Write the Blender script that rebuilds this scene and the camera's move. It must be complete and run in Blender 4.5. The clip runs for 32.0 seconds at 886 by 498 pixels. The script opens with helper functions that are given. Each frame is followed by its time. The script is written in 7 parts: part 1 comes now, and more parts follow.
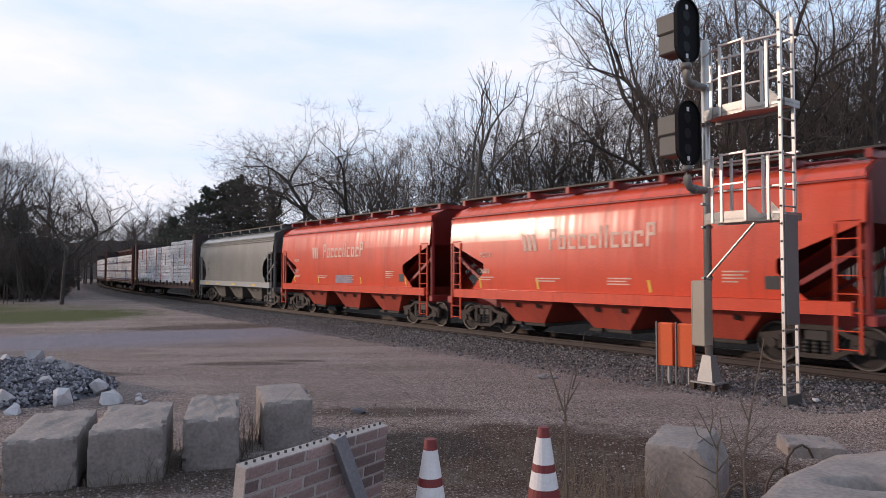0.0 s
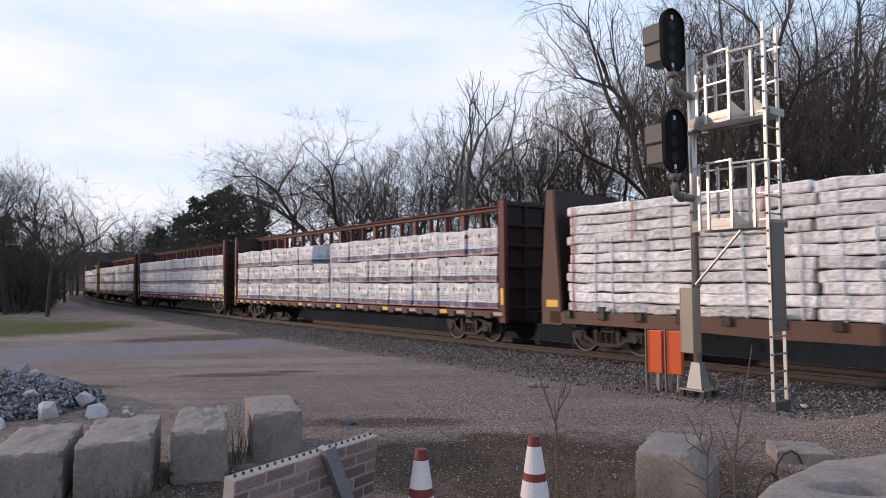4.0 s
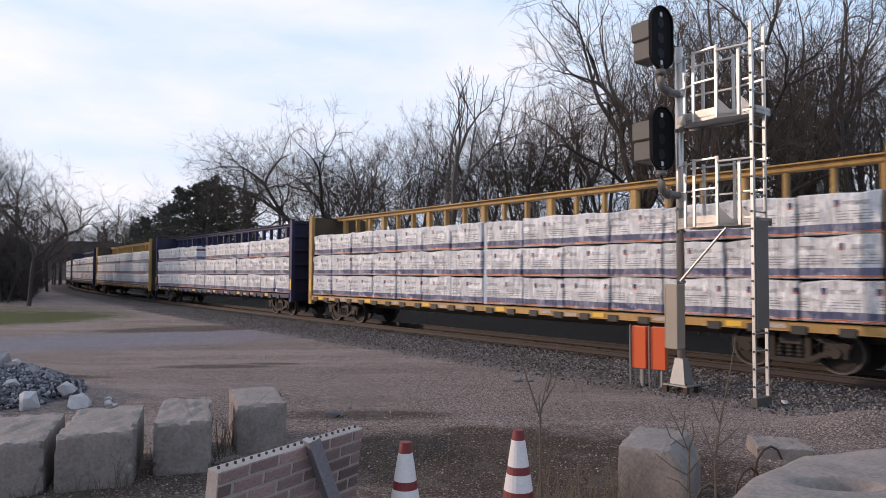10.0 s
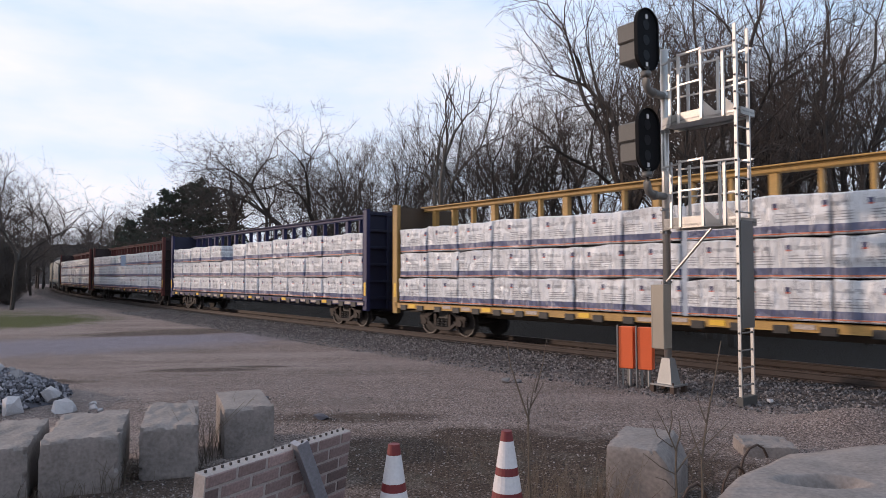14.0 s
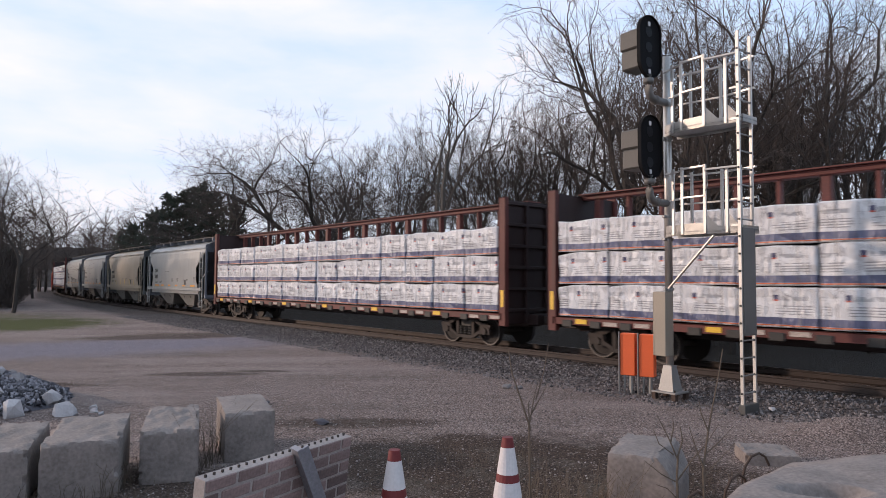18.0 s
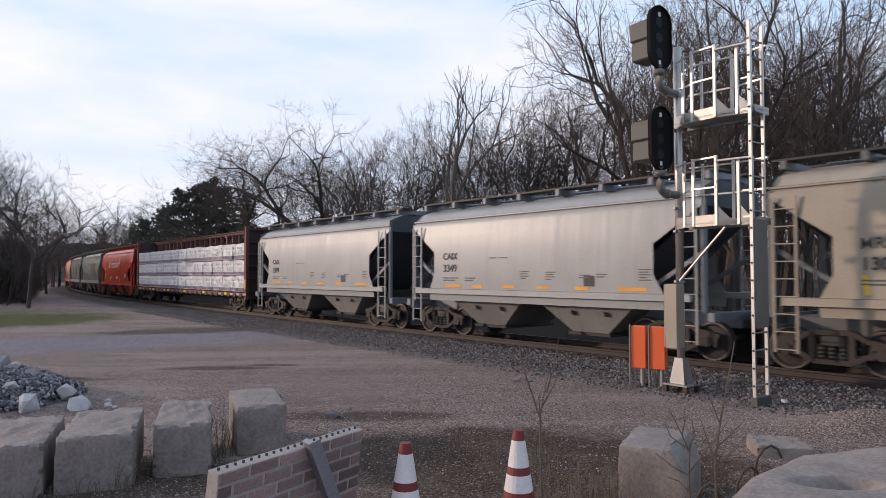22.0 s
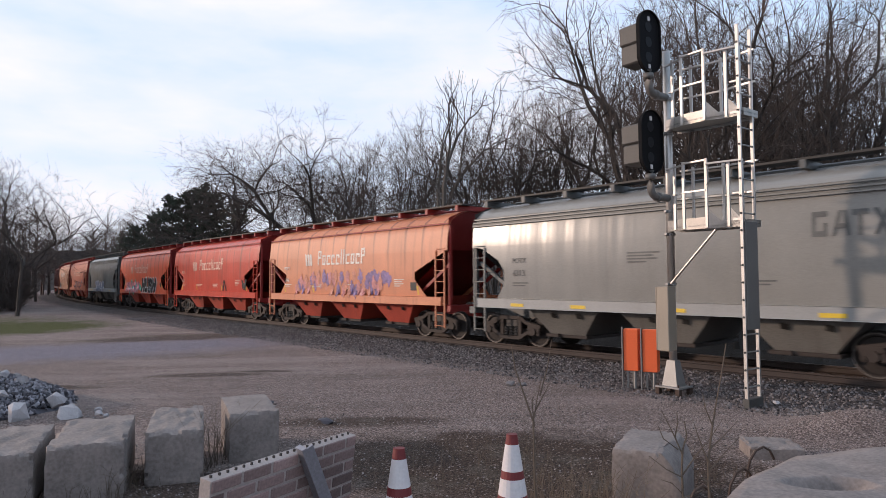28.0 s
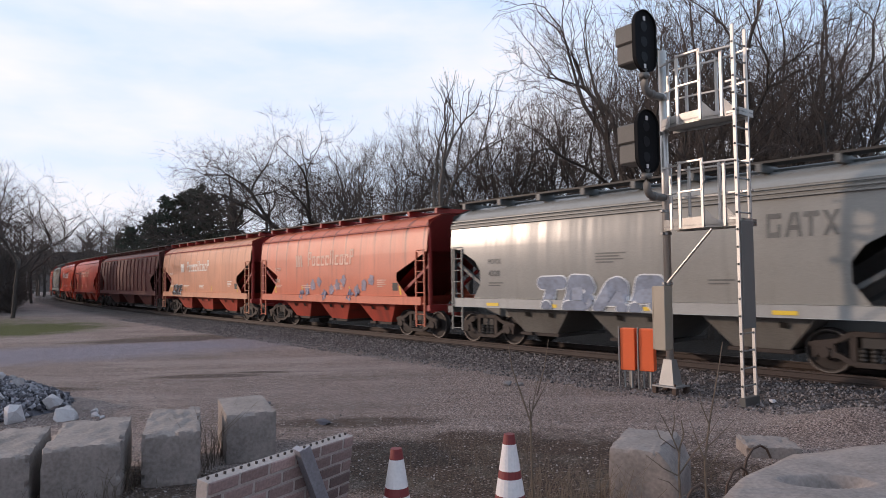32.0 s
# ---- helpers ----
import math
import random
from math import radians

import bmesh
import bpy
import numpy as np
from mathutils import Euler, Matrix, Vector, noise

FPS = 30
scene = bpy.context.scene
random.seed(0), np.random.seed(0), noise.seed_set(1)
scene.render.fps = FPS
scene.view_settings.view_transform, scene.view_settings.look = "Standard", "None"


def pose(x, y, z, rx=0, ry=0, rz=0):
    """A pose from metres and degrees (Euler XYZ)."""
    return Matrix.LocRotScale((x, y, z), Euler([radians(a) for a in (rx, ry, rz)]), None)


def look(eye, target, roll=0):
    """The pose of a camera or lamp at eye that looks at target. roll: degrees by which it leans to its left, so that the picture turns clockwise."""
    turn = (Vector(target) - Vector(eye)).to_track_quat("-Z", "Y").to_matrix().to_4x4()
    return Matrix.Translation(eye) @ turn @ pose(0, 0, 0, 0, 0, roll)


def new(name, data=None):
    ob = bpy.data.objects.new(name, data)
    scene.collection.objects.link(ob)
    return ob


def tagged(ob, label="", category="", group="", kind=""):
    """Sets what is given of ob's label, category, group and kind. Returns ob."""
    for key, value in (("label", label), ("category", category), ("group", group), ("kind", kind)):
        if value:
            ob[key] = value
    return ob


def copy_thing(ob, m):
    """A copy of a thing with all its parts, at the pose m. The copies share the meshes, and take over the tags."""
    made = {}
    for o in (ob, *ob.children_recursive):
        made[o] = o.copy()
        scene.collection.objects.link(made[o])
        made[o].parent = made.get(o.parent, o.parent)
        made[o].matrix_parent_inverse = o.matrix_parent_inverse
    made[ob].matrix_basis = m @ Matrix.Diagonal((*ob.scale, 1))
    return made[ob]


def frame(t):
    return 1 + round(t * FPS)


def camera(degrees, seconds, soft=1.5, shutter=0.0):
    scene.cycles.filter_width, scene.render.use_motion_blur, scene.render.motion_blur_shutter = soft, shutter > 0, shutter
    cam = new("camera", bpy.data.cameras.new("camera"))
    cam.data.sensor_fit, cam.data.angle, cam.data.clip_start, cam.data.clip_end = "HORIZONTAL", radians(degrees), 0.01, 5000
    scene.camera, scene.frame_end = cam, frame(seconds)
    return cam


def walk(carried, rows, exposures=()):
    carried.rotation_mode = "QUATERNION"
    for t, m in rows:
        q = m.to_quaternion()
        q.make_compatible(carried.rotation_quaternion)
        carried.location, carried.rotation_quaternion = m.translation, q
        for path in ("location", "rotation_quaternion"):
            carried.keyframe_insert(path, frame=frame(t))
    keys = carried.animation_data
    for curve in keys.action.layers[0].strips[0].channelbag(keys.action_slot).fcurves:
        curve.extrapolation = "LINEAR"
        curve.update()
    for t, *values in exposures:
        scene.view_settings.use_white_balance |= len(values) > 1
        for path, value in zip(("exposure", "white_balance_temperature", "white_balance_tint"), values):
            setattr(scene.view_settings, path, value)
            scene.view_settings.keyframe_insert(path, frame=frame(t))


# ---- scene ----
# World: rail heads at z = 0, camera at the origin's plumb line, x to the right of the first view, y ahead.
cam = camera(67.3, 32.0, soft=0.55, shutter=0.18)
EYE = Vector((0.0, 0.0, 2.012))


def aim(yaw, pitch, roll):
    a, b = radians(yaw), radians(pitch)
    way = Vector((-math.sin(a) * math.cos(b), math.cos(a) * math.cos(b), math.sin(b)))
    return look(EYE, EYE + way * 100, roll)


# seconds, degrees to the left, degrees up, lean
TURNS = [
    (0, -0.00, 1.90, -0.04), (0.5, -0.13, 1.96, -0.03), (1, -0.12, 1.90, -0.04), (1.5, -0.24, 1.67, -0.21), (2, -0.51, 1.47, -0.07),
    (2.5, -0.63, 1.36, -0.27), (3, -0.76, 1.61, -0.43), (3.5, -1.05, 2.46, -0.50), (5.5, -0.25, 2.85, -0.17), (6, -0.37, 2.67, -0.12),
    (6.5, -0.48, 2.35, 0.02), (7, -0.67, 2.12, 0.02), (7.5, -0.95, 1.95, -0.00), (8, -1.47, 1.86, 0.08), (8.5, -1.83, 1.85, 0.02),
    (9, -1.97, 1.86, -0.11), (9.5, -2.06, 1.94, -0.40), (10, -2.04, 2.14, 0.24), (10.5, -2.12, 2.18, 0.56), (11, -2.26, 2.20, 0.58),
    (11.5, -2.52, 2.24, 0.43), (12, -2.63, 2.25, 0.46), (12.5, -2.74, 2.19, 0.35), (13, -2.91, 2.17, 0.37), (13.5, -2.95, 2.19, 0.21),
    (14, -3.10, 2.27, -0.06), (14.5, -3.15, 2.32, 0.16), (16.5, -3.01, 2.71, 0.21), (17, -3.03, 2.65, 0.18), (17.5, -3.03, 2.69, 0.26),
    (18, -2.94, 2.75, 0.30), (18.5, -2.77, 2.83, 0.26), (19, -2.77, 2.83, 0.08), (19.5, -2.90, 2.66, -0.28), (20, -3.22, 2.48, -0.83),
    (20.5, -3.21, 2.39, -0.88), (21, -2.75, 2.40, -0.58), (21.5, -2.42, 2.35, -0.21), (22, -2.10, 2.19, -0.00), (22.5, -2.09, 1.99, -0.20),
    (23, -2.18, 1.86, -0.30), (23.5, -2.41, 1.76, -0.50), (24, -2.57, 1.74, -0.47), (24.5, -2.77, 1.76, -0.58), (25, -2.96, 1.79, -0.75),
    (25.5, -2.96, 1.86, -0.82), (27.5, -2.83, 2.50, -0.35), (28, -2.78, 2.57, -0.45), (28.5, -2.77, 2.66, -0.42), (29, -2.67, 2.63, -0.20),
    (29.5, -2.68, 2.58, -0.43), (30, -2.74, 2.57, -0.57), (30.5, -2.81, 2.53, -0.59), (31, -3.00, 2.52, -0.60), (31.5, -2.99, 2.52, -0.51),
    (32, -3.07, 2.58, -0.67),
]
walk(cam, [(t, aim(a, b, c)) for t, a, b, c in TURNS], exposures=[(0.0, -0.19, 6840, 23), (32.0, -0.19, 6840, 23)])

# ---- light ----
SUN_WAY = Vector((-0.965, 0.19, 0.235)).normalized()
world = bpy.data.worlds.new("sky")
scene.world = world
world.use_nodes = True
wn, wl = world.node_tree.nodes, world.node_tree.links
wn.clear()
w_out, w_bg = wn.new("ShaderNodeOutputWorld"), wn.new("ShaderNodeBackground")
w_sky = wn.new("ShaderNodeTexSky")
w_sky.sky_type, w_sky.sun_disc = "NISHITA", False
w_sky.sun_elevation = math.asin(SUN_WAY.z)
w_sky.sun_rotation = math.atan2(SUN_WAY.x, SUN_WAY.y)
w_sky.air_density, w_sky.dust_density, w_sky.ozone_density = 1.0, 1.5, 2.0
w_co, w_map = wn.new("ShaderNodeTexCoord"), wn.new("ShaderNodeMapping")
w_map.inputs["Scale"].default_value = (1.0, 1.0, 3.2)
w_map.inputs["Rotation"].default_value = (0.0, 0.25, 0.5)
w_noise, w_ramp, w_mix = wn.new("ShaderNodeTexNoise"), wn.new("ShaderNodeValToRGB"), wn.new("ShaderNodeMix")
w_noise.inputs["Scale"].default_value, w_noise.inputs["Detail"].default_value, w_noise.inputs["Roughness"].default_value = 1.5, 6.0, 0.55
w_ramp.color_ramp.elements[0].position, w_ramp.color_ramp.elements[1].position = 0.40, 0.76
w_mix.data_type = "RGBA"
w_mix.inputs[7].default_value = (9.75, 10.4, 10.65, 1)
wl.new(w_co.outputs["Generated"], w_map.inputs["Vector"])
wl.new(w_map.outputs["Vector"], w_noise.inputs["Vector"])
w_dot, w_near, w_xyz, w_low = wn.new("ShaderNodeVectorMath"), wn.new("ShaderNodeMapRange"), wn.new("ShaderNodeSeparateXYZ"), wn.new("ShaderNodeMapRange")
w_dot.operation = "DOT_PRODUCT"
w_dot.inputs[1].default_value = SUN_WAY
w_near.inputs["From Min"].default_value, w_near.inputs["From Max"].default_value, w_near.inputs["To Max"].default_value = 0.15, 0.80, 0.17
w_low.inputs["From Min"].default_value, w_low.inputs["From Max"].default_value, w_low.inputs["To Max"].default_value = 0.25, 0.0, 0.08
w_sum, w_all = wn.new("ShaderNodeMath"), wn.new("ShaderNodeMath")
wl.new(w_co.outputs["Generated"], w_dot.inputs[0])
wl.new(w_dot.outputs["Value"], w_near.inputs["Value"])
wl.new(w_co.outputs["Generated"], w_xyz.inputs[0])
wl.new(w_xyz.outputs["Z"], w_low.inputs["Value"])
wl.new(w_near.outputs["Result"], w_sum.inputs[0])
wl.new(w_low.outputs["Result"], w_sum.inputs[1])
wl.new(w_sum.outputs[0], w_all.inputs[0])
wl.new(w_noise.outputs["Fac"], w_all.inputs[1])
wl.new(w_all.outputs[0], w_ramp.inputs["Fac"])
wl.new(w_ramp.outputs["Color"], w_mix.inputs[0])
w_veil = wn.new("ShaderNodeMix")
w_veil.data_type = "RGBA"
w_veil.inputs[0].default_value = 0.88
w_veil.inputs[7].default_value = (4.9, 8.3, 11.6, 1)
wl.new(w_sky.outputs["Color"], w_veil.inputs[6])
wl.new(w_veil.outputs[2], w_mix.inputs[6])
wl.new(w_mix.outputs[2], w_bg.inputs["Color"])
w_bg.inputs["Strength"].default_value = 0.115
wl.new(w_bg.outputs["Background"], w_out.inputs["Surface"])
sun = new("sun", bpy.data.lights.new("sun", "SUN"))
sun.data.energy, sun.data.angle, sun.data.color = 2.6, radians(2.0), (1.0, 0.84, 0.66)
sun.matrix_world = look((0, 0, 60), Vector((0, 0, 60)) - SUN_WAY)


# ---- materials ----
def material(name, color, rough=0.7, metal=0.0, vary=0.25, grain=8.0, fine=60.0, bump=0.15, depth=0.01, spread=0.0, coat=0.0):
    """A surface with blotches, fine grain and relief in metres; spread varies it from object to object."""
    m = bpy.data.materials.new(name)
    m.use_nodes = True
    n, l = m.node_tree.nodes, m.node_tree.links
    b = n["Principled BSDF"]
    b.inputs["Roughness"].default_value, b.inputs["Metallic"].default_value = rough, metal
    b.inputs["Coat Weight"].default_value = coat
    co = n.new("ShaderNodeTexCoord")
    big, small = n.new("ShaderNodeTexNoise"), n.new("ShaderNodeTexNoise")
    big.inputs["Scale"].default_value, big.inputs["Detail"].default_value = grain / 8, 5
    small.inputs["Scale"].default_value, small.inputs["Detail"].default_value = fine, 4
    add = n.new("ShaderNodeMath")
    add.operation = "ADD"
    for t in (big, small):
        l.new(co.outputs["Object"], t.inputs["Vector"])
    l.new(big.outputs["Fac"], add.inputs[0])
    l.new(small.outputs["Fac"], add.inputs[1])
    ramp = n.new("ShaderNodeMapRange")
    ramp.inputs["From Min"].default_value, ramp.inputs["From Max"].default_value = 0.65, 1.35
    ramp.inputs["To Min"].default_value, ramp.inputs["To Max"].default_value = 1 - vary, 1 + vary
    l.new(add.outputs[0], ramp.inputs["Value"])
    value = ramp.outputs["Result"]
    if spread:
        info, sp, mul = n.new("ShaderNodeObjectInfo"), n.new("ShaderNodeMapRange"), n.new("ShaderNodeMath")
        sp.inputs["To Min"].default_value, sp.inputs["To Max"].default_value = 1 - spread, 1 + spread
        mul.operation = "MULTIPLY"
        l.new(info.outputs["Random"], sp.inputs["Value"])
        l.new(sp.outputs["Result"], mul.inputs[0])
        l.new(value, mul.inputs[1])
        value = mul.outputs[0]
    tint = n.new("ShaderNodeVectorMath")
    tint.operation = "SCALE"
    tint.inputs[0].default_value = color
    l.new(value, tint.inputs["Scale"])
    l.new(tint.outputs["Vector"], b.inputs["Base Color"])
    if bump:
        bp = n.new("ShaderNodeBump")
        bp.inputs["Strength"].default_value, bp.inputs["Distance"].default_value = bump, depth
        l.new(small.outputs["Fac"], bp.inputs["Height"])
        l.new(bp.outputs["Normal"], b.inputs["Normal"])
    return m


M = {}
M["rail"] = material("rail_steel", (0.042, 0.029, 0.025), 0.7, 0.1, 0.3)
M["rail_top"] = material("rail_polished", (0.15, 0.105, 0.085), 0.45, 0.6, 0.2)
M["tie"] = material("tie_wood", (0.055, 0.040, 0.033), 0.9, 0, 0.4, 10, 90, 0.5)
M["steel_dark"] = material("dark_steel", (0.035, 0.032, 0.03), 0.6, 0.2, 0.35)
M["truck"] = material("truck_steel", (0.036, 0.026, 0.022), 0.75, 0.1, 0.4)
M["wheel"] = material("wheel_steel", (0.028, 0.022, 0.020), 0.7, 0.2, 0.35)
M["wheel_rim"] = material("wheel_rim_worn", (0.13, 0.115, 0.105), 0.5, 0.5, 0.3)
M["aluminium"] = material("aluminium", (0.50, 0.475, 0.45), 0.45, 0.85, 0.16)
M["galv"] = material("galvanised", (0.26, 0.255, 0.25), 0.5, 0.6, 0.18)
M["black"] = material("signal_black", (0.007, 0.007, 0.008), 0.85, 0, 0.2)
M["grey_box"] = material("signal_grey", (0.135, 0.128, 0.12), 0.5, 0.1, 0.15)
M["housing"] = material("lamp_housing", (0.070, 0.066, 0.062), 0.6, 0.1, 0.15)
M["tan_box"] = material("case_tan", (0.29, 0.245, 0.195), 0.55, 0.1, 0.12)
M["orange"] = material("orange_paint", (0.80, 0.13, 0.035), 0.5, 0, 0.12)
M["concrete"] = material("concrete", (0.205, 0.170, 0.155), 0.92, 0, 0.34, 22, 30, 0.3, 0.010)
M["rebar"] = material("rebar", (0.07, 0.045, 0.035), 0.8, 0.3, 0.3)
M["bark"] = material("bark", (0.042, 0.033, 0.028), 0.9, 0, 0.4, 6, 25, 0.6, 0.03)
M["twig"] = material("twigs", (0.066, 0.050, 0.043), 0.9, 0, 0.25, 2, 8, 0)
M["bark_pale"] = material("bark_pale", (0.105, 0.092, 0.082), 0.9, 0, 0.35, 6, 25, 0.6, 0.03)
M["needle"] = material("pine_needles", (0.028, 0.038, 0.022), 0.7, 0, 0.5, 6, 12, 0)
M["cone_red"] = material("cone_red", (0.155, 0.017, 0.018), 0.6, 0, 0.15)
M["cone_white"] = material("cone_white", (0.60, 0.56, 0.56), 0.5, 0, 0.1)
M["rubber"] = material("black_rubber", (0.03, 0.03, 0.03), 0.8, 0, 0.2)

M["black"].node_tree.nodes["Principled BSDF"].inputs["Specular IOR Level"].default_value = 0.15


# ---- mesh helpers ----
def part(name, bm, mat, parent=None, label="", smooth=False):
    me = bpy.data.meshes.new(name)
    bm.normal_update()
    bm.to_mesh(me)
    bm.free()
    if smooth:
        for f in me.polygons:
            f.use_smooth = True
    me.materials.append(M[mat] if isinstance(mat, str) else mat)
    ob = new(name, me)
    ob.parent = parent
    if label:
        ob["label"] = label
    return ob


def again(ob, parent, m=None):
    """One more object on the same mesh."""
    o = new(ob.name.split(".")[0], ob.data)
    o.parent = parent
    if m is not None:
        o.matrix_basis = m
    if "label" in ob:
        o["label"] = ob["label"]
    return o


def box(bm, x0, x1, y0, y1, z0, z1, bevel=0.0, m=None):
    g = bmesh.ops.create_cube(bm, size=1)["verts"]
    for v in g:
        v.co = Vector((x0 + (v.co.x + 0.5) * (x1 - x0), y0 + (v.co.y + 0.5) * (y1 - y0), z0 + (v.co.z + 0.5) * (z1 - z0)))
    if bevel:
        edges = list({e for v in g for e in v.link_edges})
        r = bmesh.ops.bevel(bm, geom=edges, offset=bevel, segments=1, affect="EDGES", profile=0.5)
        g = list({v for f in r["faces"] for v in f.verts} | {v for v in g if v.is_valid})
    if m is not None:
        bmesh.ops.transform(bm, matrix=m, verts=g)
    return g


def bar(bm, a, b, w, d=None, sides=4):
    """A straight bar between two points; sides 4 gives a square one."""
    a, b = Vector(a), Vector(b)
    d = d or w
    way = b - a
    q = way.to_track_quat("Z", "Y").to_matrix()
    rings = []
    for p in (a, b):
        ring = []
        for i in range(sides):
            ang = 2 * math.pi * (i + 0.5) / sides
            s = 1 / math.cos(math.pi / sides) if sides == 4 else 1
            ring.append(bm.verts.new(p + q @ Vector((math.cos(ang) * w / 2 * s, math.sin(ang) * d / 2 * s, 0))))
        rings.append(ring)
    for i in range(sides):
        j = (i + 1) % sides
        bm.faces.new((rings[0][i], rings[0][j], rings[1][j], rings[1][i]))
    bm.faces.new(rings[0][::-1])
    bm.faces.new(rings[1])


def tube(bm, pts, radii, sides=8, caps=True):
    """A round tube along points."""
    rings = []
    for i, p in enumerate(pts):
        p = Vector(p)
        way = Vector(pts[min(i + 1, len(pts) - 1)]) - Vector(pts[max(i - 1, 0)])
        q = way.to_track_quat("Z", "Y").to_matrix()
        r = radii[i] if hasattr(radii, "__len__") else radii
        rings.append([bm.verts.new(p + q @ Vector((math.cos(2 * math.pi * k / sides) * r, math.sin(2 * math.pi * k / sides) * r, 0))) for k in range(sides)])
    for a, b in zip(rings, rings[1:]):
        for k in range(sides):
            bm.faces.new((a[k], a[(k + 1) % sides], b[(k + 1) % sides], b[k]))
    if caps:
        bm.faces.new(rings[0][::-1])
        bm.faces.new(rings[-1])


def prism(bm, outline, y0, y1):
    """A plate with an outline in x and z, between two depths in y."""
    a = [bm.verts.new((x, y0, z)) for x, z in outline]
    b = [bm.verts.new((x, y1, z)) for x, z in outline]
    n = len(outline)
    bm.faces.new(a)
    bm.faces.new(b[::-1])
    for i in range(n):
        bm.faces.new((a[i], b[i], b[(i + 1) % n], a[(i + 1) % n]))


def B():
    return bmesh.new()


# ---- writing, built first while the scene is small ----
WRITING = {}


def write(texts):
    for text in texts:
        cu = bpy.data.curves.new("marking", "FONT")
        cu.body, cu.size, cu.extrude, cu.offset = text, 1.0, 0.008, 0.012
        tmp = bpy.data.objects.new("marking", cu)
        scene.collection.objects.link(tmp)
        WRITING[text] = tmp
    bpy.context.view_layer.update()
    graph = bpy.context.evaluated_depsgraph_get()
    for text in texts:
        tmp = WRITING[text]
        WRITING[text] = bpy.data.meshes.new_from_object(tmp.evaluated_get(graph))
        bpy.data.objects.remove(tmp)


write(["POTX", "CAIX", "MRMX", "3684", "3686", "2977", "4071", "3397", "130714", "3349", "3399", "3433", "4333", "4313", "1146", "2676", "2856", "4328", "2703", "1172", "2680", "3402", "4306", "3415"])


# ---- the line of the track ----
STEP = 1.0
S_MIN, S_MAX = -560.0, 640.0


def heading(s):
    """Radians from the -x axis towards +y."""
    a, b = max(s, -14.0), 150.0
    c = min(a, b)
    return radians(52.056) + 0.000648 * c + 9.30e-06 * c * c


TRACK = {}
_x, _y = 6.0, 17.761
for _i in range(0, int(S_MAX / STEP) + 1):
    TRACK[_i] = (_x, _y, heading(_i * STEP))
    _h = heading((_i + 0.5) * STEP)
    _x, _y = _x - math.cos(_h) * STEP, _y + math.sin(_h) * STEP
_x, _y = 6.0, 17.761
for _i in range(0, int(S_MIN / STEP) - 1, -1):
    TRACK[_i] = (_x, _y, heading(_i * STEP))
    _h = heading((_i - 0.5) * STEP)
    _x, _y = _x + math.cos(_h) * STEP, _y - math.sin(_h) * STEP


def on_track(s, off=0.0, z=0.0):
    """A point at s along the track, off metres towards the camera's side."""
    i = math.floor(s / STEP)
    u = s / STEP - i
    p, q = TRACK[i], TRACK[i + 1]
    x, y, h = (p[k] * (1 - u) + q[k] * u for k in range(3))
    return Vector((x - math.sin(h) * off, y - math.cos(h) * off, z))


def smooth(a, b, x):
    u = min(1.0, max(0.0, (x - a) / (b - a)))
    return u * u * (3 - 2 * u)


NEAR_TRACK = [(k * STEP * 3, *TRACK[k * 3][:2]) for k in range(-60, 190)]


def track_side(x, y):
    """Distance to the track's line, positive on the camera's side."""
    best = min(NEAR_TRACK, key=lambda q: (q[1] - x) ** 2 + (q[2] - y) ** 2)
    h = heading(best[0])
    return -((x - best[1]) * math.sin(h) + (y - best[2]) * math.cos(h))


def rise(x, y):
    """Height of the yard, without the track bed."""
    r = math.hypot(x * 0.8, y)
    z = 0.33 - 0.50 * smooth(2.8, 7.5, r) - 0.10 * smooth(6.0, 12.0, r)
    z += 0.32 * math.exp(-((x - 6.7) / 0.9) ** 2 - ((y - 9.6) / 0.7) ** 2)
    z += 0.02 * noise.noise((x * 0.35, y * 0.35, 0.0)) + 0.008 * noise.noise((x * 1.7, y * 1.7, 3.0))
    return z


def ground_z(x, y):
    d = track_side(x, y)
    z = rise(x, y)
    bed = -0.19
    if d > 0:
        k = smooth(3.6, 1.75, d)
    else:
        k = smooth(-4.2, -1.75, d)
        z = -0.45 + 1.1 * smooth(-6, -16, d)
    return z * (1 - k) + bed * k


# ---- ground ----
def spaced(lo, hi, fine_lo, fine_hi, step, grow=1.16):
    out = list(np.arange(fine_lo, fine_hi + 1e-6, step))
    d, v = step, fine_hi
    while v < hi:
        d *= grow
        v += d
        out.append(v)
    d, v = step, fine_lo
    while v > lo:
        d *= grow
        v -= d
        out.insert(0, v)
    return np.array(out)


def sides_of(X, Y):
    """Signed distance to the track for arrays of places."""
    P = np.array([(q[1], q[2]) for q in NEAR_TRACK])
    H = np.array([heading(q[0]) for q in NEAR_TRACK])
    out = np.empty(len(X))
    for k in range(0, len(X), 4000):
        x, y = X[k:k + 4000], Y[k:k + 4000]
        i = ((x[:, None] - P[None, :, 0]) ** 2 + (y[:, None] - P[None, :, 1]) ** 2).argmin(1)
        out[k:k + 4000] = -((x - P[i, 0]) * np.sin(H[i]) + (y - P[i, 1]) * np.cos(H[i]))
    return out


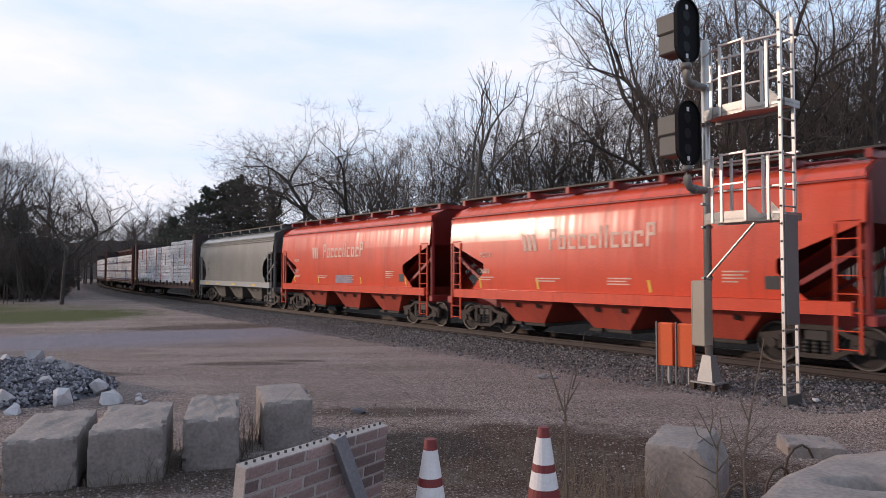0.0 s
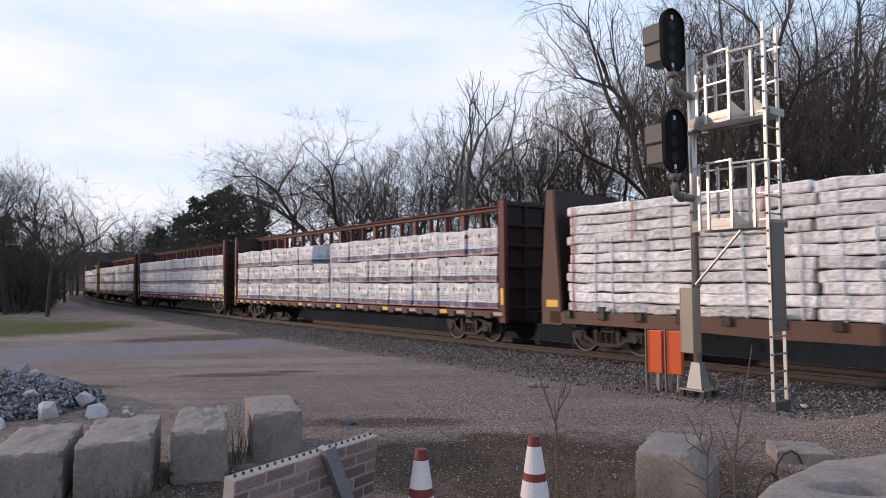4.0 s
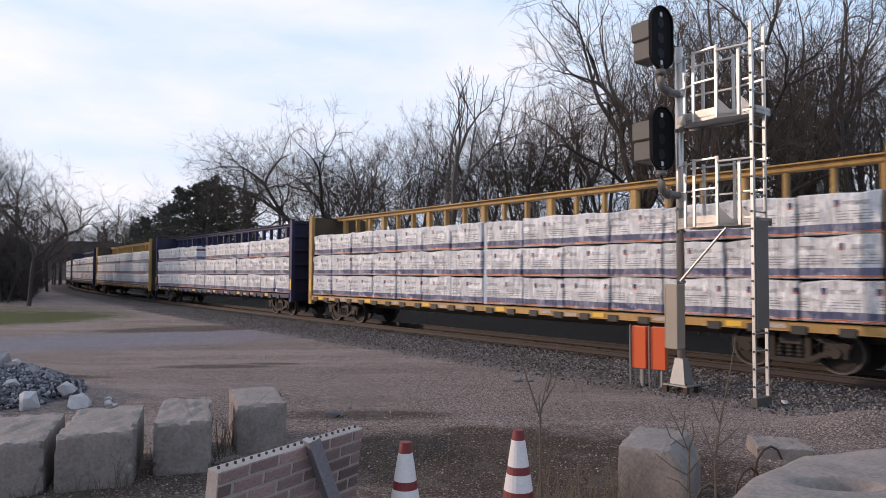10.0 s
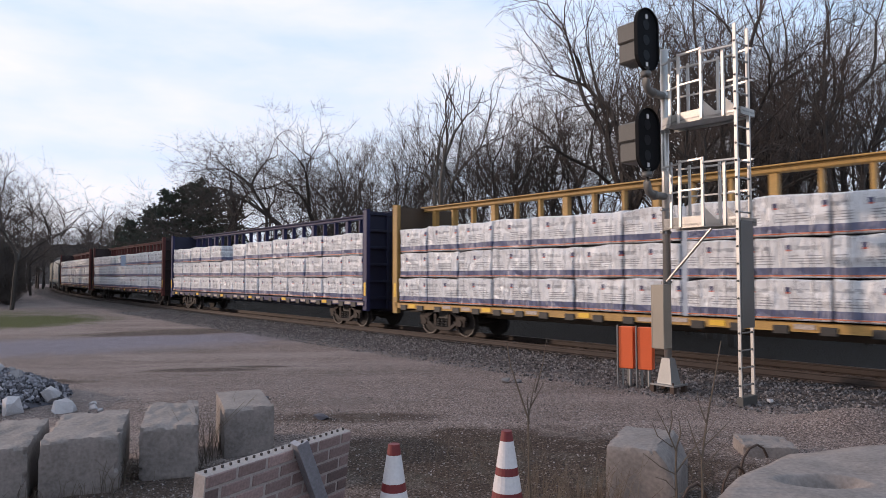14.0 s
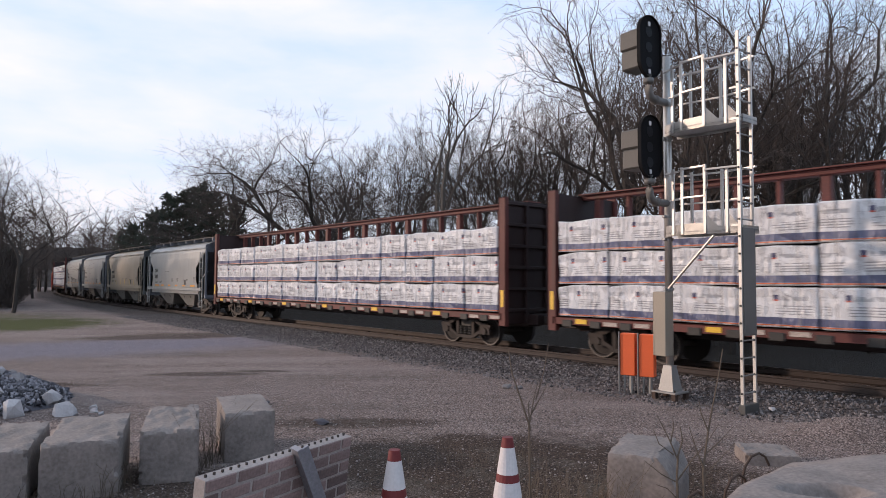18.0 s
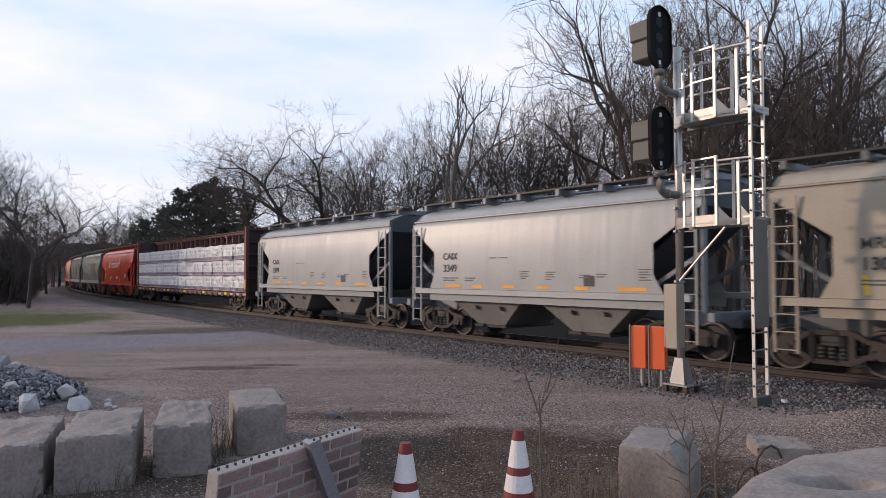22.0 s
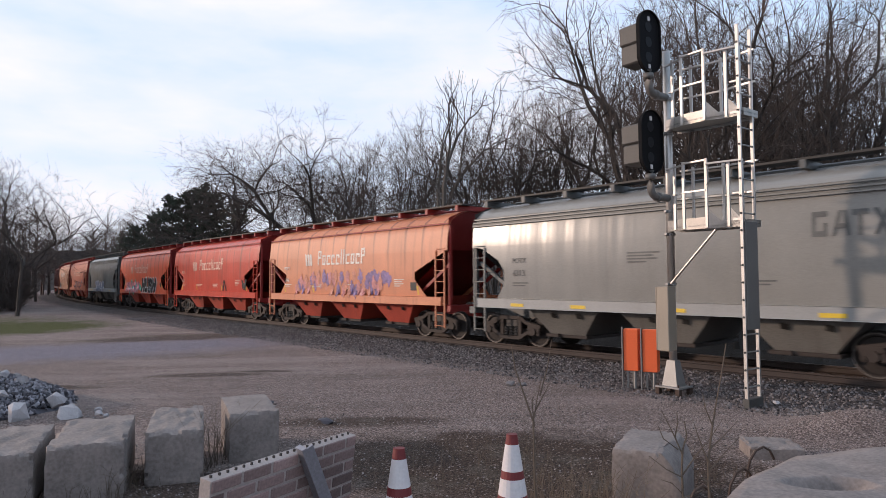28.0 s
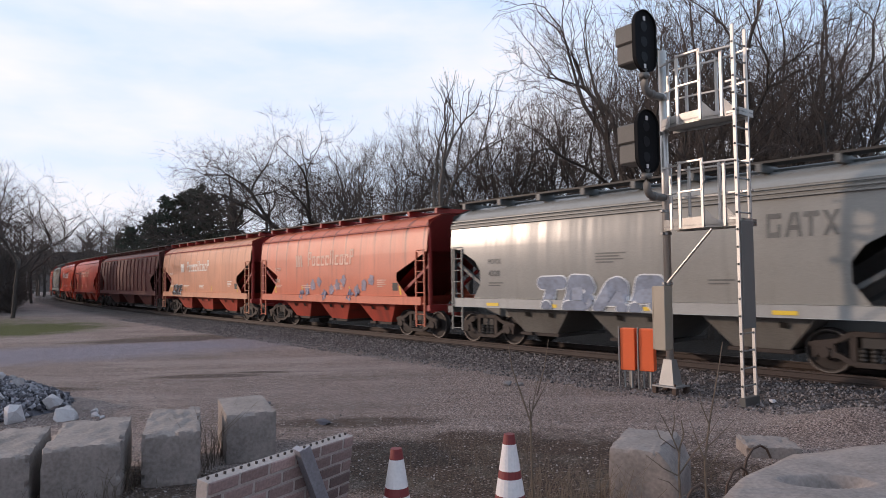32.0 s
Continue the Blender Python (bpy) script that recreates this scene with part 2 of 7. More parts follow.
def ground_material():
    m = bpy.data.materials.new("yard_ground")
    m.use_nodes = True
    n, l = m.node_tree.nodes, m.node_tree.links
    b = n["Principled BSDF"]
    b.inputs["Roughness"].default_value = 0.95
    b.inputs["Specular IOR Level"].default_value = 0.25
    geo, side = n.new("ShaderNodeNewGeometry"), n.new("ShaderNodeAttribute")
    side.attribute_name = "side"

    def tex(kind, scale, detail=5.0, rough=0.55, off=0.0):
        t = n.new(kind)
        t.inputs["Scale"].default_value = scale
        if kind == "ShaderNodeTexNoise":
            t.inputs["Detail"].default_value, t.inputs["Roughness"].default_value = detail, rough
        mp = n.new("ShaderNodeMapping")
        mp.inputs["Location"].default_value = (off, off * 0.7, 0)
        l.new(geo.outputs["Position"], mp.inputs["Vector"])
        l.new(mp.outputs["Vector"], t.inputs["Vector"])
        return t

    def math_node(op, a, c=None, clamp=False):
        q = n.new("ShaderNodeMath")
        q.operation, q.use_clamp = op, clamp
        for i, v in enumerate((a, c)):
            if v is None:
                continue
            if isinstance(v, (int, float)):
                q.inputs[i].default_value = v
            else:
                l.new(v, q.inputs[i])
        return q.outputs[0]

    def ranged(v, lo, hi):
        q = n.new("ShaderNodeMapRange")
        q.inputs["From Min"].default_value, q.inputs["From Max"].default_value = lo, hi
        l.new(v, q.inputs["Value"])
        return q.outputs["Result"]

    def mix(f, a, c):
        q = n.new("ShaderNodeMix")
        q.data_type = "RGBA"
        l.new(f, q.inputs[0])
        for i, v in ((6, a), (7, c)):
            if isinstance(v, tuple):
                q.inputs[i].default_value = (*v, 1)
            else:
                l.new(v, q.inputs[i])
        return q.outputs[2]

    big, mid, fine = tex("ShaderNodeTexNoise", 0.28, 4), tex("ShaderNodeTexNoise", 1.6, 6, 0.6, 7), tex("ShaderNodeTexNoise", 26, 4, 0.7, 3)
    stones = tex("ShaderNodeTexVoronoi", 68)
    cobbles = tex("ShaderNodeTexVoronoi", 20, off=5)
    # gravel: pale and dark chips, drifts of brown fines between them
    chips = tex("ShaderNodeTexVoronoi", 52, off=9)
    one, two = n.new("ShaderNodeSeparateColor"), n.new("ShaderNodeSeparateColor")
    l.new(stones.outputs["Color"], one.inputs[0])
    l.new(chips.outputs["Color"], two.inputs[0])
    speck = one.outputs["Red"]
    gravel = mix(ranged(speck, 0.08, 0.95), (0.086, 0.066, 0.062), (0.355, 0.282, 0.264))
    gravel = mix(math_node("MULTIPLY", ranged(mid.outputs["Fac"], 0.42, 0.72), 0.65), gravel, mix(speck, (0.080, 0.060, 0.054), (0.235, 0.185, 0.168)))
    gravel = mix(math_node("MULTIPLY", ranged(big.outputs["Fac"], 0.50, 0.68), 0.45), gravel, (0.30, 0.25, 0.24))
    gravel = mix(math_node("MULTIPLY", ranged(two.outputs["Red"], 0.76, 0.80), 0.6), gravel, (0.56, 0.47, 0.44))
    gravel = mix(math_node("MULTIPLY", ranged(two.outputs["Green"], 0.28, 0.24), 0.65), gravel, (0.032, 0.023, 0.020))
    # damp dirt patches, with stones and olive moss in them
    dirt = mix(ranged(speck, 0.1, 1.0), (0.024, 0.016, 0.012), (0.110, 0.074, 0.058))
    dirt = mix(ranged(two.outputs["Blue"], 0.93, 0.95), dirt, (0.28, 0.24, 0.22))
    dirt = mix(math_node("MULTIPLY", ranged(mid.outputs["Fac"], 0.52, 0.66), 0.6), dirt, mix(speck, (0.042, 0.038, 0.030), (0.17, 0.158, 0.135)))
    xyz = n.new("ShaderNodeSeparateXYZ")
    l.new(geo.outputs["Position"], xyz.inputs[0])
    X, Y = xyz.outputs["X"], xyz.outputs["Y"]

    def blob(cx, cy, rx, ry, soft=0.5, ang=0.0):
        c, s = math.cos(radians(ang)), math.sin(radians(ang))
        dx, dy = math_node("SUBTRACT", X, cx), math_node("SUBTRACT", Y, cy)
        u = math_node("DIVIDE", math_node("ADD", math_node("MULTIPLY", dx, c), math_node("MULTIPLY", dy, s)), rx)
        v = math_node("DIVIDE", math_node("SUBTRACT", math_node("MULTIPLY", dy, c), math_node("MULTIPLY", dx, s)), ry)
        r = math_node("SQRT", math_node("ADD", math_node("MULTIPLY", u, u), math_node("MULTIPLY", v, v)))
        r = math_node("ADD", r, math_node("MULTIPLY", math_node("SUBTRACT", mid.outputs["Fac"], 0.5), 1.1))
        r = math_node("ADD", r, math_node("MULTIPLY", math_node("SUBTRACT", fine.outputs["Fac"], 0.5), 1.3))
        q = n.new("ShaderNodeMapRange")
        q.inputs["From Min"].default_value, q.inputs["From Max"].default_value = 1 + soft / 2, 1 - soft / 2
        l.new(r, q.inputs["Value"])
        return q.outputs["Result"]

    along = n.new("ShaderNodeMapping")
    along.inputs["Rotation"].default_value, along.inputs["Scale"].default_value = (0, 0, radians(-22)), (0.10, 0.62, 1.0)
    l.new(geo.outputs["Position"], along.inputs["Vector"])
    drift = n.new("ShaderNodeTexNoise")
    drift.inputs["Scale"].default_value, drift.inputs["Detail"].default_value, drift.inputs["Roughness"].default_value = 1.0, 5, 0.62
    l.new(along.outputs["Vector"], drift.inputs["Vector"])
    gravel = mix(math_node("MULTIPLY", ranged(drift.outputs["Fac"], 0.52, 0.64), 0.55), gravel, mix(speck, (0.045, 0.036, 0.033), (0.19, 0.155, 0.145)))
    gravel = mix(math_node("MULTIPLY", ranged(drift.outputs["Fac"], 0.47, 0.36), 0.5), gravel, mix(speck, (0.20, 0.165, 0.155), (0.46, 0.395, 0.375)))
    col = gravel
    blue = mix(two.outputs["Red"], (0.060, 0.055, 0.070), (0.36, 0.34, 0.40))
    for spec in ((-10.0, 23.3, 6.0, 2.8, 0.9, 28.0), (-14.0, 21.5, 4.0, 2.2, 0.9, 10.0)):
        col = mix(blob(*spec), col, blue)
    for k, spec in enumerate(((1.2, 8.0, 2.8, 1.8, 0.35, -8.0), (-4.9, 16.5, 1.3, 0.35, 0.5, 0.0), (-3.7, 17.0, 0.7, 0.2, 0.4, 0.0), (-8.5, 14.9, 1.6, 0.4, 0.5, 0.0), (0.3, 5.2, 3.5, 1.2, 0.6, 0.0), (-3.2, 7.2, 1.8, 0.8, 0.6, 5.0), (-9.5, 27.5, 3.5, 1.4, 0.5, 20.0), (-0.9, 10.8, 1.4, 0.4, 0.5, 0.0))):
        col = mix(blob(*spec) if k in (0, 4) else math_node("MULTIPLY", blob(*spec), 0.85), col, dirt)
    grass = mix(ranged(fine.outputs["Fac"], 0.3, 0.7), (0.036, 0.048, 0.012), (0.085, 0.098, 0.026))
    for spec in ((-20.6, 34.0, 5.2, 5.4, 0.4, 0.0), (-40.0, 38.0, 18.0, 9.0, 0.5, 0.0)):
        col = mix(blob(*spec), col, grass)
    # ballast beside the track, litter under the trees behind it
    bal = mix(ranged(cobbles.outputs["Color"], 0.1, 0.95), (0.020, 0.017, 0.018), (0.20, 0.172, 0.168))
    bal = mix(ranged(mid.outputs["Fac"], 0.5, 0.8), bal, (0.10, 0.082, 0.078))
    wobble = math_node("ADD", side.outputs["Fac"], math_node("MULTIPLY", math_node("SUBTRACT", mid.outputs["Fac"], 0.5), 2.0))
    col = mix(ranged(wobble, 4.3, 3.3), col, bal)
    # leaf colours taken down to hold the shade behind the train
    shaded_litter = mix(ranged(fine.outputs["Fac"], 0.3, 0.8), (0.012, 0.009, 0.007), (0.042, 0.031, 0.023))
    col = mix(ranged(wobble, -3.2, -4.6), col, shaded_litter)
    warm = n.new("ShaderNodeVectorMath")
    warm.operation = "MULTIPLY"
    warm.inputs[1].default_value = (1.03, 0.98, 0.95)
    l.new(col, warm.inputs[0])
    l.new(warm.outputs["Vector"], b.inputs["Base Color"])
    hsum = math_node("ADD", math_node("MULTIPLY", stones.outputs["Distance"], -0.5), math_node("MULTIPLY", fine.outputs["Fac"], 0.6))
    hsum = math_node("ADD", hsum, math_node("MULTIPLY", math_node("MULTIPLY", cobbles.outputs["Distance"], -1.4), ranged(wobble, 4.3, 3.3)))
    bp = n.new("ShaderNodeBump")
    bp.inputs["Strength"].default_value, bp.inputs["Distance"].default_value = 1.0, 0.05
    l.new(hsum, bp.inputs["Height"])
    l.new(bp.outputs["Normal"], b.inputs["Normal"])
    return m


def build_ground():
    xs, ys = spaced(-2500, 2500, -22, 14, 0.36), spaced(-2500, 2500, 2.0, 32, 0.36)
    X, Y = np.meshgrid(xs, ys)
    X, Y = X.ravel(), Y.ravel()
    D = sides_of(X, Y)
    Z = []
    for x, y, d in zip(X.tolist(), Y.tolist(), D.tolist()):
        z = rise(x, y)
        if d > 0:
            k = smooth(3.5, 1.75, d)
        else:
            k = smooth(-4.2, -1.75, d)
            z = -0.45 + 1.0 * smooth(-6, -22, d)
        if -6 < d < 4.5 and abs(d) > 1.3 and -30 < x < 20 and y < 50:
            z += 0.03 * noise.noise((x * 5, y * 5, 1.0))
        Z.append(z * (1 - k) - 0.19 * k)
    nx, ny = len(xs), len(ys)
    I = np.arange(nx * ny).reshape(ny, nx)
    faces = np.stack([I[:-1, :-1], I[:-1, 1:], I[1:, 1:], I[1:, :-1]], -1).reshape(-1, 4)
    me = bpy.data.meshes.new("ground")
    me.from_pydata(np.stack([X, Y, Z], -1).tolist(), [], faces.tolist())
    me.polygons.foreach_set("use_smooth", [True] * len(me.polygons))
    at = me.attributes.new("side", "FLOAT", "POINT")
    at.data.foreach_set("value", D.astype(np.float32))
    me.materials.append(ground_material())
    tagged(new("ground", me), "gravel yard with damp dirt, ballast and patches of grass", "ground", kind="structure")


build_ground()


# ---- track ----
def sweep(bm, profile, s0, s1, step, off):
    """A profile of (across, z) swept along the track."""
    rings, s = [], s0
    while s <= s1 + 1e-6:
        rings.append([bm.verts.new(on_track(s, off + a, z)) for a, z in profile])
        s += step
    n = len(profile)
    for a, b in zip(rings, rings[1:]):
        for i in range(n):
            bm.faces.new((a[i], a[(i + 1) % n], b[(i + 1) % n], b[i]))


def build_track():
    track = tagged(new("railway_track"), "single railway track with rusty rails on wooden ties in grey ballast", "railway track", kind="structure")
    web = [(-0.075, -0.18), (0.075, -0.18), (0.075, -0.165), (0.012, -0.145), (0.012, -0.05), (0.036, -0.035), (0.036, -0.002), (-0.036, -0.002), (-0.036, -0.035), (-0.012, -0.05), (-0.012, -0.145), (-0.075, -0.165)]
    for off in (0.7525, -0.7525):
        bm = B()
        sweep(bm, web, -60, 300, 2.0, off)
        part("rail", bm, "rail", track, "rust-brown steel rail")
        bm = B()
        sweep(bm, [(-0.030, -0.002), (0.030, -0.002), (0.028, 0.001), (-0.028, 0.001)], -60, 300, 2.0, off)
        part("rail_head", bm, "rail_top", track, "polished running surface of the rail")
    bm = B()
    box(bm, -0.11, 0.11, -1.3, 1.3, -0.34, -0.172, 0.012)
    tie = part("tie", bm, "tie", track)
    bm = B()
    box(bm, -0.09, 0.09, -0.17, 0.17, -0.173, -0.158, 0.004)
    plate = part("tie_plate", bm, "rail", tie)
    s, first = -18.0, True
    while s < 110:
        p = on_track(s)
        m = pose(p.x, p.y, random.uniform(-0.012, 0.004), 0, 0, -math.degrees(heading(s)) + random.uniform(-1.5, 1.5))
        t = tie if first else again(tie, track)
        t.matrix_basis = m
        for off in (0.7525, -0.7525):
            if first and off > 0:
                plate.matrix_basis = pose(0, -off, 0)
            else:
                again(plate, t, pose(0, -off, 0))
        first = False
        s += 0.5
    return track


build_track()


# ---- train ----
# Boundaries between the cars at the start, in metres along the track, and the speed every four seconds.
ENDS = {-1: -19.78, 0: -5.88, 1: 8.02, 2: 21.92, 3: 35.7, 4: 58.32, 5: 82.04, 6: 105.67, 7: 129.52, 8: 153.41, 9: 176.86, 10: 200.67, 11: 224.5, 12: 248.13, 13: 271.97, 14: 284.41, 15: 296.95, 16: 309.21, 17: 322.03, 18: 345.62, 19: 359.75, 20: 373.95, 21: 387.87, 22: 401.93, 23: 415.78, 24: 429.93, 25: 443.92, 26: 457.67, 27: 472.53, 28: 491.27, 29: 505.17, 30: 519.07, 31: 532.97, 32: 546.87}
SPEED = [13.726, 13.696, 13.638, 13.582, 13.642, 13.637, 13.681, 13.797, 13.796]


def gone(t):
    """Metres that the train has run by the time t."""
    d, n = 0.0, max(1, int(t * 20))
    for i in range(n):
        u = (i + 0.5) / n * t / 4
        k = min(int(u), len(SPEED) - 2)
        d += (SPEED[k] + (SPEED[k + 1] - SPEED[k]) * (u - k)) * t / n
    return d


CARS = []


def bogie(parent, x):
    """A two-axle truck: side frames, bolster, springs, wheels."""
    t = new("truck")
    t.parent = parent
    t.matrix_basis = pose(x, 0, 0)
    for y in (-1.0, 1.0):
        # cast side frame: top chord, sagging bottom chord, columns and bearing jaws
        bm = B()
        up = [(-1.16, 0.60), (-0.62, 0.70), (-0.40, 0.84), (0.40, 0.84), (0.62, 0.70), (1.16, 0.60)]
        down = [(-1.12, 0.55), (-0.62, 0.40), (-0.36, 0.25), (0.36, 0.25), (0.62, 0.40), (1.12, 0.55)]
        for line in (up, down):
            for p, q in zip(line, line[1:]):
                bar(bm, (p[0], y, p[1]), (q[0], y, q[1]), 0.13, 0.10)
        for x0 in (-0.36, 0.36):
            bar(bm, (x0, y, 0.22), (x0, y, 0.86), 0.12, 0.10)
        for x0 in (-0.89, 0.89):
            box(bm, x0 - 0.20, x0 + 0.20, y - 0.07, y + 0.07, 0.52, 0.68, 0.02)
            box(bm, x0 - 0.22, x0 - 0.13, y - 0.06, y + 0.06, 0.34, 0.60, 0.01)
            box(bm, x0 + 0.13, x0 + 0.22, y - 0.06, y + 0.06, 0.34, 0.60, 0.01)
        part("side_frame", bm, "truck", t, "rust-brown cast side frame")
        for k in (-0.2, 0.0, 0.2):
            bm = B()
            tube(bm, [(k, y, 0.30 + 0.04 * j) for j in range(8)], [0.085 if j % 2 else 0.06 for j in range(8)], 8)
            part("spring", bm, "steel_dark", t)
        for x0 in (-0.89, 0.89):
            bm = B()
            s1 = 1 if y > 0 else -1
            tube(bm, [(x0, y - 0.05 * s1, 0.457), (x0, y + 0.10 * s1, 0.457)], 0.115, 10)
            part("bearing_cap", bm, "truck", t)
    bm = B()
    box(bm, -0.24, 0.24, -1.0, 1.0, 0.55, 0.8, 0.02)
    part("bolster", bm, "steel_dark", t)
    for x in (-0.89, 0.89):
        w = new("wheelset")
        w.parent = t
        w.matrix_basis = pose(x, 0, 0.457)
        for y in (-1, 1):
            bm = B()
            prof = [(0.09, 0.72), (0.13, 0.86), (0.13, 0.80), (0.36, 0.77), (0.39, 0.815), (0.448, 0.815), (0.460, 0.70), (0.485, 0.675), (0.485, 0.665), (0.09, 0.68)]
            N = 24
            rings = [[bm.verts.new((math.cos(2 * math.pi * k / N) * r, y * d, math.sin(2 * math.pi * k / N) * r)) for k in range(N)] for r, d in prof]
            for a, c in zip(rings, rings[1:] + rings[:1]):
                for k in range(N):
                    bm.faces.new((a[k], a[(k + 1) % N], c[(k + 1) % N], c[k]))
            part("wheel", bm, "wheel", w)
            bm = B()
            for k in range(N):
                c, s2 = [2 * math.pi * j / N for j in (k, k + 1)]
                bm.faces.new([bm.verts.new((math.cos(q) * r, y * 0.8175, math.sin(q) * r)) for q, r in ((c, 0.420), (s2, 0.420), (s2, 0.447), (c, 0.447))])
            part("rim", bm, "wheel_rim", w, "bright worn steel rim")
        bm = B()
        tube(bm, [(0, -1.05, 0), (0, 1.05, 0)], 0.08, 8)
        part("axle", bm, "truck", w)
    return t


_bogie = None


def trucks(car, half):
    global _bogie
    for x in (-half, half):
        if _bogie is None:
            _bogie = bogie(car, x)
        else:
            for o in (copy_thing(_bogie, pose(x, 0, 0)),):
                o.parent = car
    # couplers
    return None


CUTS = {
    "red": ((2.95, 0.0), (2.25, 1.70), (1.98, 1.70), (1.42, 1.10)),
    "grey": ((2.98, 0.0), (2.92, 0.42), (2.55, 1.12), (2.25, 1.34), (1.85, 1.34), (1.45, 1.05)),
    "pale": ((3.60, 0.0), (3.27, 0.46), (2.75, 1.22), (2.0, 1.22), (1.52, 0.95)),
}


def hopper(length, mat, label, kind, dark):
    """The bulging body with its roof and end sheets; the sides are cut away at both ends over the slope sheets."""
    car = tagged(new("hopper_car"), label, "hopper car", group="cars of the freight train")
    h = length / 2
    X1 = h - (0.75 if kind == "pale" else 0.60)
    top = 4.30
    cut = CUTS[kind]
    hi = cut[0][0]
    levels = sorted({3.55, 3.3, 1.7, 1.16, hi + 0.004} | {z for z, _ in cut}, reverse=True)
    prof = [(0.0, top), (0.55, top - 0.02), (1.05, 4.10), (1.30, 3.92), (1.42, 3.70)]
    prof += [(side_at(z), z) for z in levels if z < 3.69]

    def reach(z):
        if z >= hi:
            return X1
        for (z0, d0), (z1, d1) in zip(cut, cut[1:]):
            if z >= z1:
                return X1 - d0 - (d1 - d0) * (z0 - z) / (z0 - z1)
        return X1 - cut[-1][1]

    bm = B()
    N = 9
    rows = []
    for sgn in (-1, 1):
        side = []
        for y, z in prof:
            e = reach(z)
            side.append([bm.verts.new((-e + 2 * e * k / (N - 1), sgn * y, z)) for k in range(N)])
        rows.append(side)
    for side, flip in zip(rows, (False, True)):
        for a, b in zip(side, side[1:]):
            for k in range(N - 1):
                f = (a[k], b[k], b[k + 1], a[k + 1])
                bm.faces.new(f if not flip else f[::-1])
    bmesh.ops.remove_doubles(bm, verts=bm.verts, dist=0.001)
    body = part("body", bm, mat, car, smooth=True)
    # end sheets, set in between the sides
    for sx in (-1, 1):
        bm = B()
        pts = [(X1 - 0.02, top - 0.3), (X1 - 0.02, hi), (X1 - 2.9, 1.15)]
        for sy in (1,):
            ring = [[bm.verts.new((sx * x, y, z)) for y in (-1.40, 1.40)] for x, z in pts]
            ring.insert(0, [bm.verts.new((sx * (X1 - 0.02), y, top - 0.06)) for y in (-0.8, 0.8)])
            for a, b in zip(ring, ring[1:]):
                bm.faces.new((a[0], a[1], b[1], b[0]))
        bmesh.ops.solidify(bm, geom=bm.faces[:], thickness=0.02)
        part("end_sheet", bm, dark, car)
    return car, body, X1


def end_gear(car, h, X1, mat, dark, sill=None, low=1.14, deep=1.42, tall=2.95):
    """Sills, posts, ladders, platforms and couplers at both ends."""
    for sy in (-1, 1):
        bm = B()
        box(bm, -X1 + 0.25, X1 - 0.25, sy * 1.44, sy * 1.565, low, deep, 0.012)
        part("side_sill", bm, sill or mat, car)
    for sx in (-1, 1):
        bm = B()
        box(bm, sx * (h - 3.2), sx * (h - 0.45), -0.35, 0.35, 0.75, 1.1, 0.02)
        box(bm, sx * (h - 0.62), sx * (h - 0.45), -1.5, 1.5, 0.95, 1.15, 0.01)
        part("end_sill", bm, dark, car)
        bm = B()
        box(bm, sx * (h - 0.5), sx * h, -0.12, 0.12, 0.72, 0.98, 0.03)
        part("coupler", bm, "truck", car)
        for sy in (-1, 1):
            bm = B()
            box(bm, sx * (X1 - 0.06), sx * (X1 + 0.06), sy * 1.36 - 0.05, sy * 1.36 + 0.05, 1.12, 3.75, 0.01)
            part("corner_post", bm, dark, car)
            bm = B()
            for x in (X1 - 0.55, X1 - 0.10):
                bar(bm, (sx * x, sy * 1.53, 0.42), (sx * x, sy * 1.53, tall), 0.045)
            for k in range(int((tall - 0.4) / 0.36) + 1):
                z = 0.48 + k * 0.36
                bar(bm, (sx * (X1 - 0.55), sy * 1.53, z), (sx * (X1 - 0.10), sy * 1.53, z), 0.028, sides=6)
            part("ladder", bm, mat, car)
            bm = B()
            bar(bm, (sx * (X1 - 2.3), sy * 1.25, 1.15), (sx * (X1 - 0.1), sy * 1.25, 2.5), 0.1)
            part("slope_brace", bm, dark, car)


def chutes(car, X1, n, mat):
    """V-shaped discharge bays under the body, each with its outlet gate, dark between them."""
    span = 2 * (X1 - (1.75 if n == 3 else 1.55))
    w = span / n
    for i in range(n):
        c = -span / 2 + w * (i + 0.5)
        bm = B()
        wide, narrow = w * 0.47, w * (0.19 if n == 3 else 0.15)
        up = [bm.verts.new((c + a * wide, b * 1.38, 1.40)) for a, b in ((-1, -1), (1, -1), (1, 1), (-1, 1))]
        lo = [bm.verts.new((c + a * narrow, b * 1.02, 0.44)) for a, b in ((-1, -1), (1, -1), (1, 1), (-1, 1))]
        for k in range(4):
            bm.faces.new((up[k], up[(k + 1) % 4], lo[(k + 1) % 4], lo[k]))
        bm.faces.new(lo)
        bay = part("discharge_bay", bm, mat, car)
        bm = B()
        box(bm, c - narrow - 0.12, c + narrow + 0.12, -1.10, 1.10, 0.36, 0.45, 0.012)
        for sy in (-1, 1):
            tube(bm, [(c - narrow * 0.4, sy * 1.08, 0.42), (c - narrow * 0.4, sy * 1.2, 0.42)], 0.05, 8)
        part("outlet_gate", bm, "truck", bay, "rusty outlet gate")
        for sx in (-0.25, 0.35):
            bm = B()
            q = [(c + w * 0.47 * sx, -1.30, 1.05), (c + w * 0.47 * sx + 0.16, -1.29, 1.02), (c + w * 0.47 * sx + 0.14, -1.24, 0.90), (c + w * 0.47 * sx - 0.02, -1.25, 0.92)]
            bm.faces.new([bm.verts.new(v) for v in q])
            bmesh.ops.solidify(bm, geom=bm.faces[:], thickness=0.02)
            part("vibrator_bracket", bm, "steel_dark", bay)


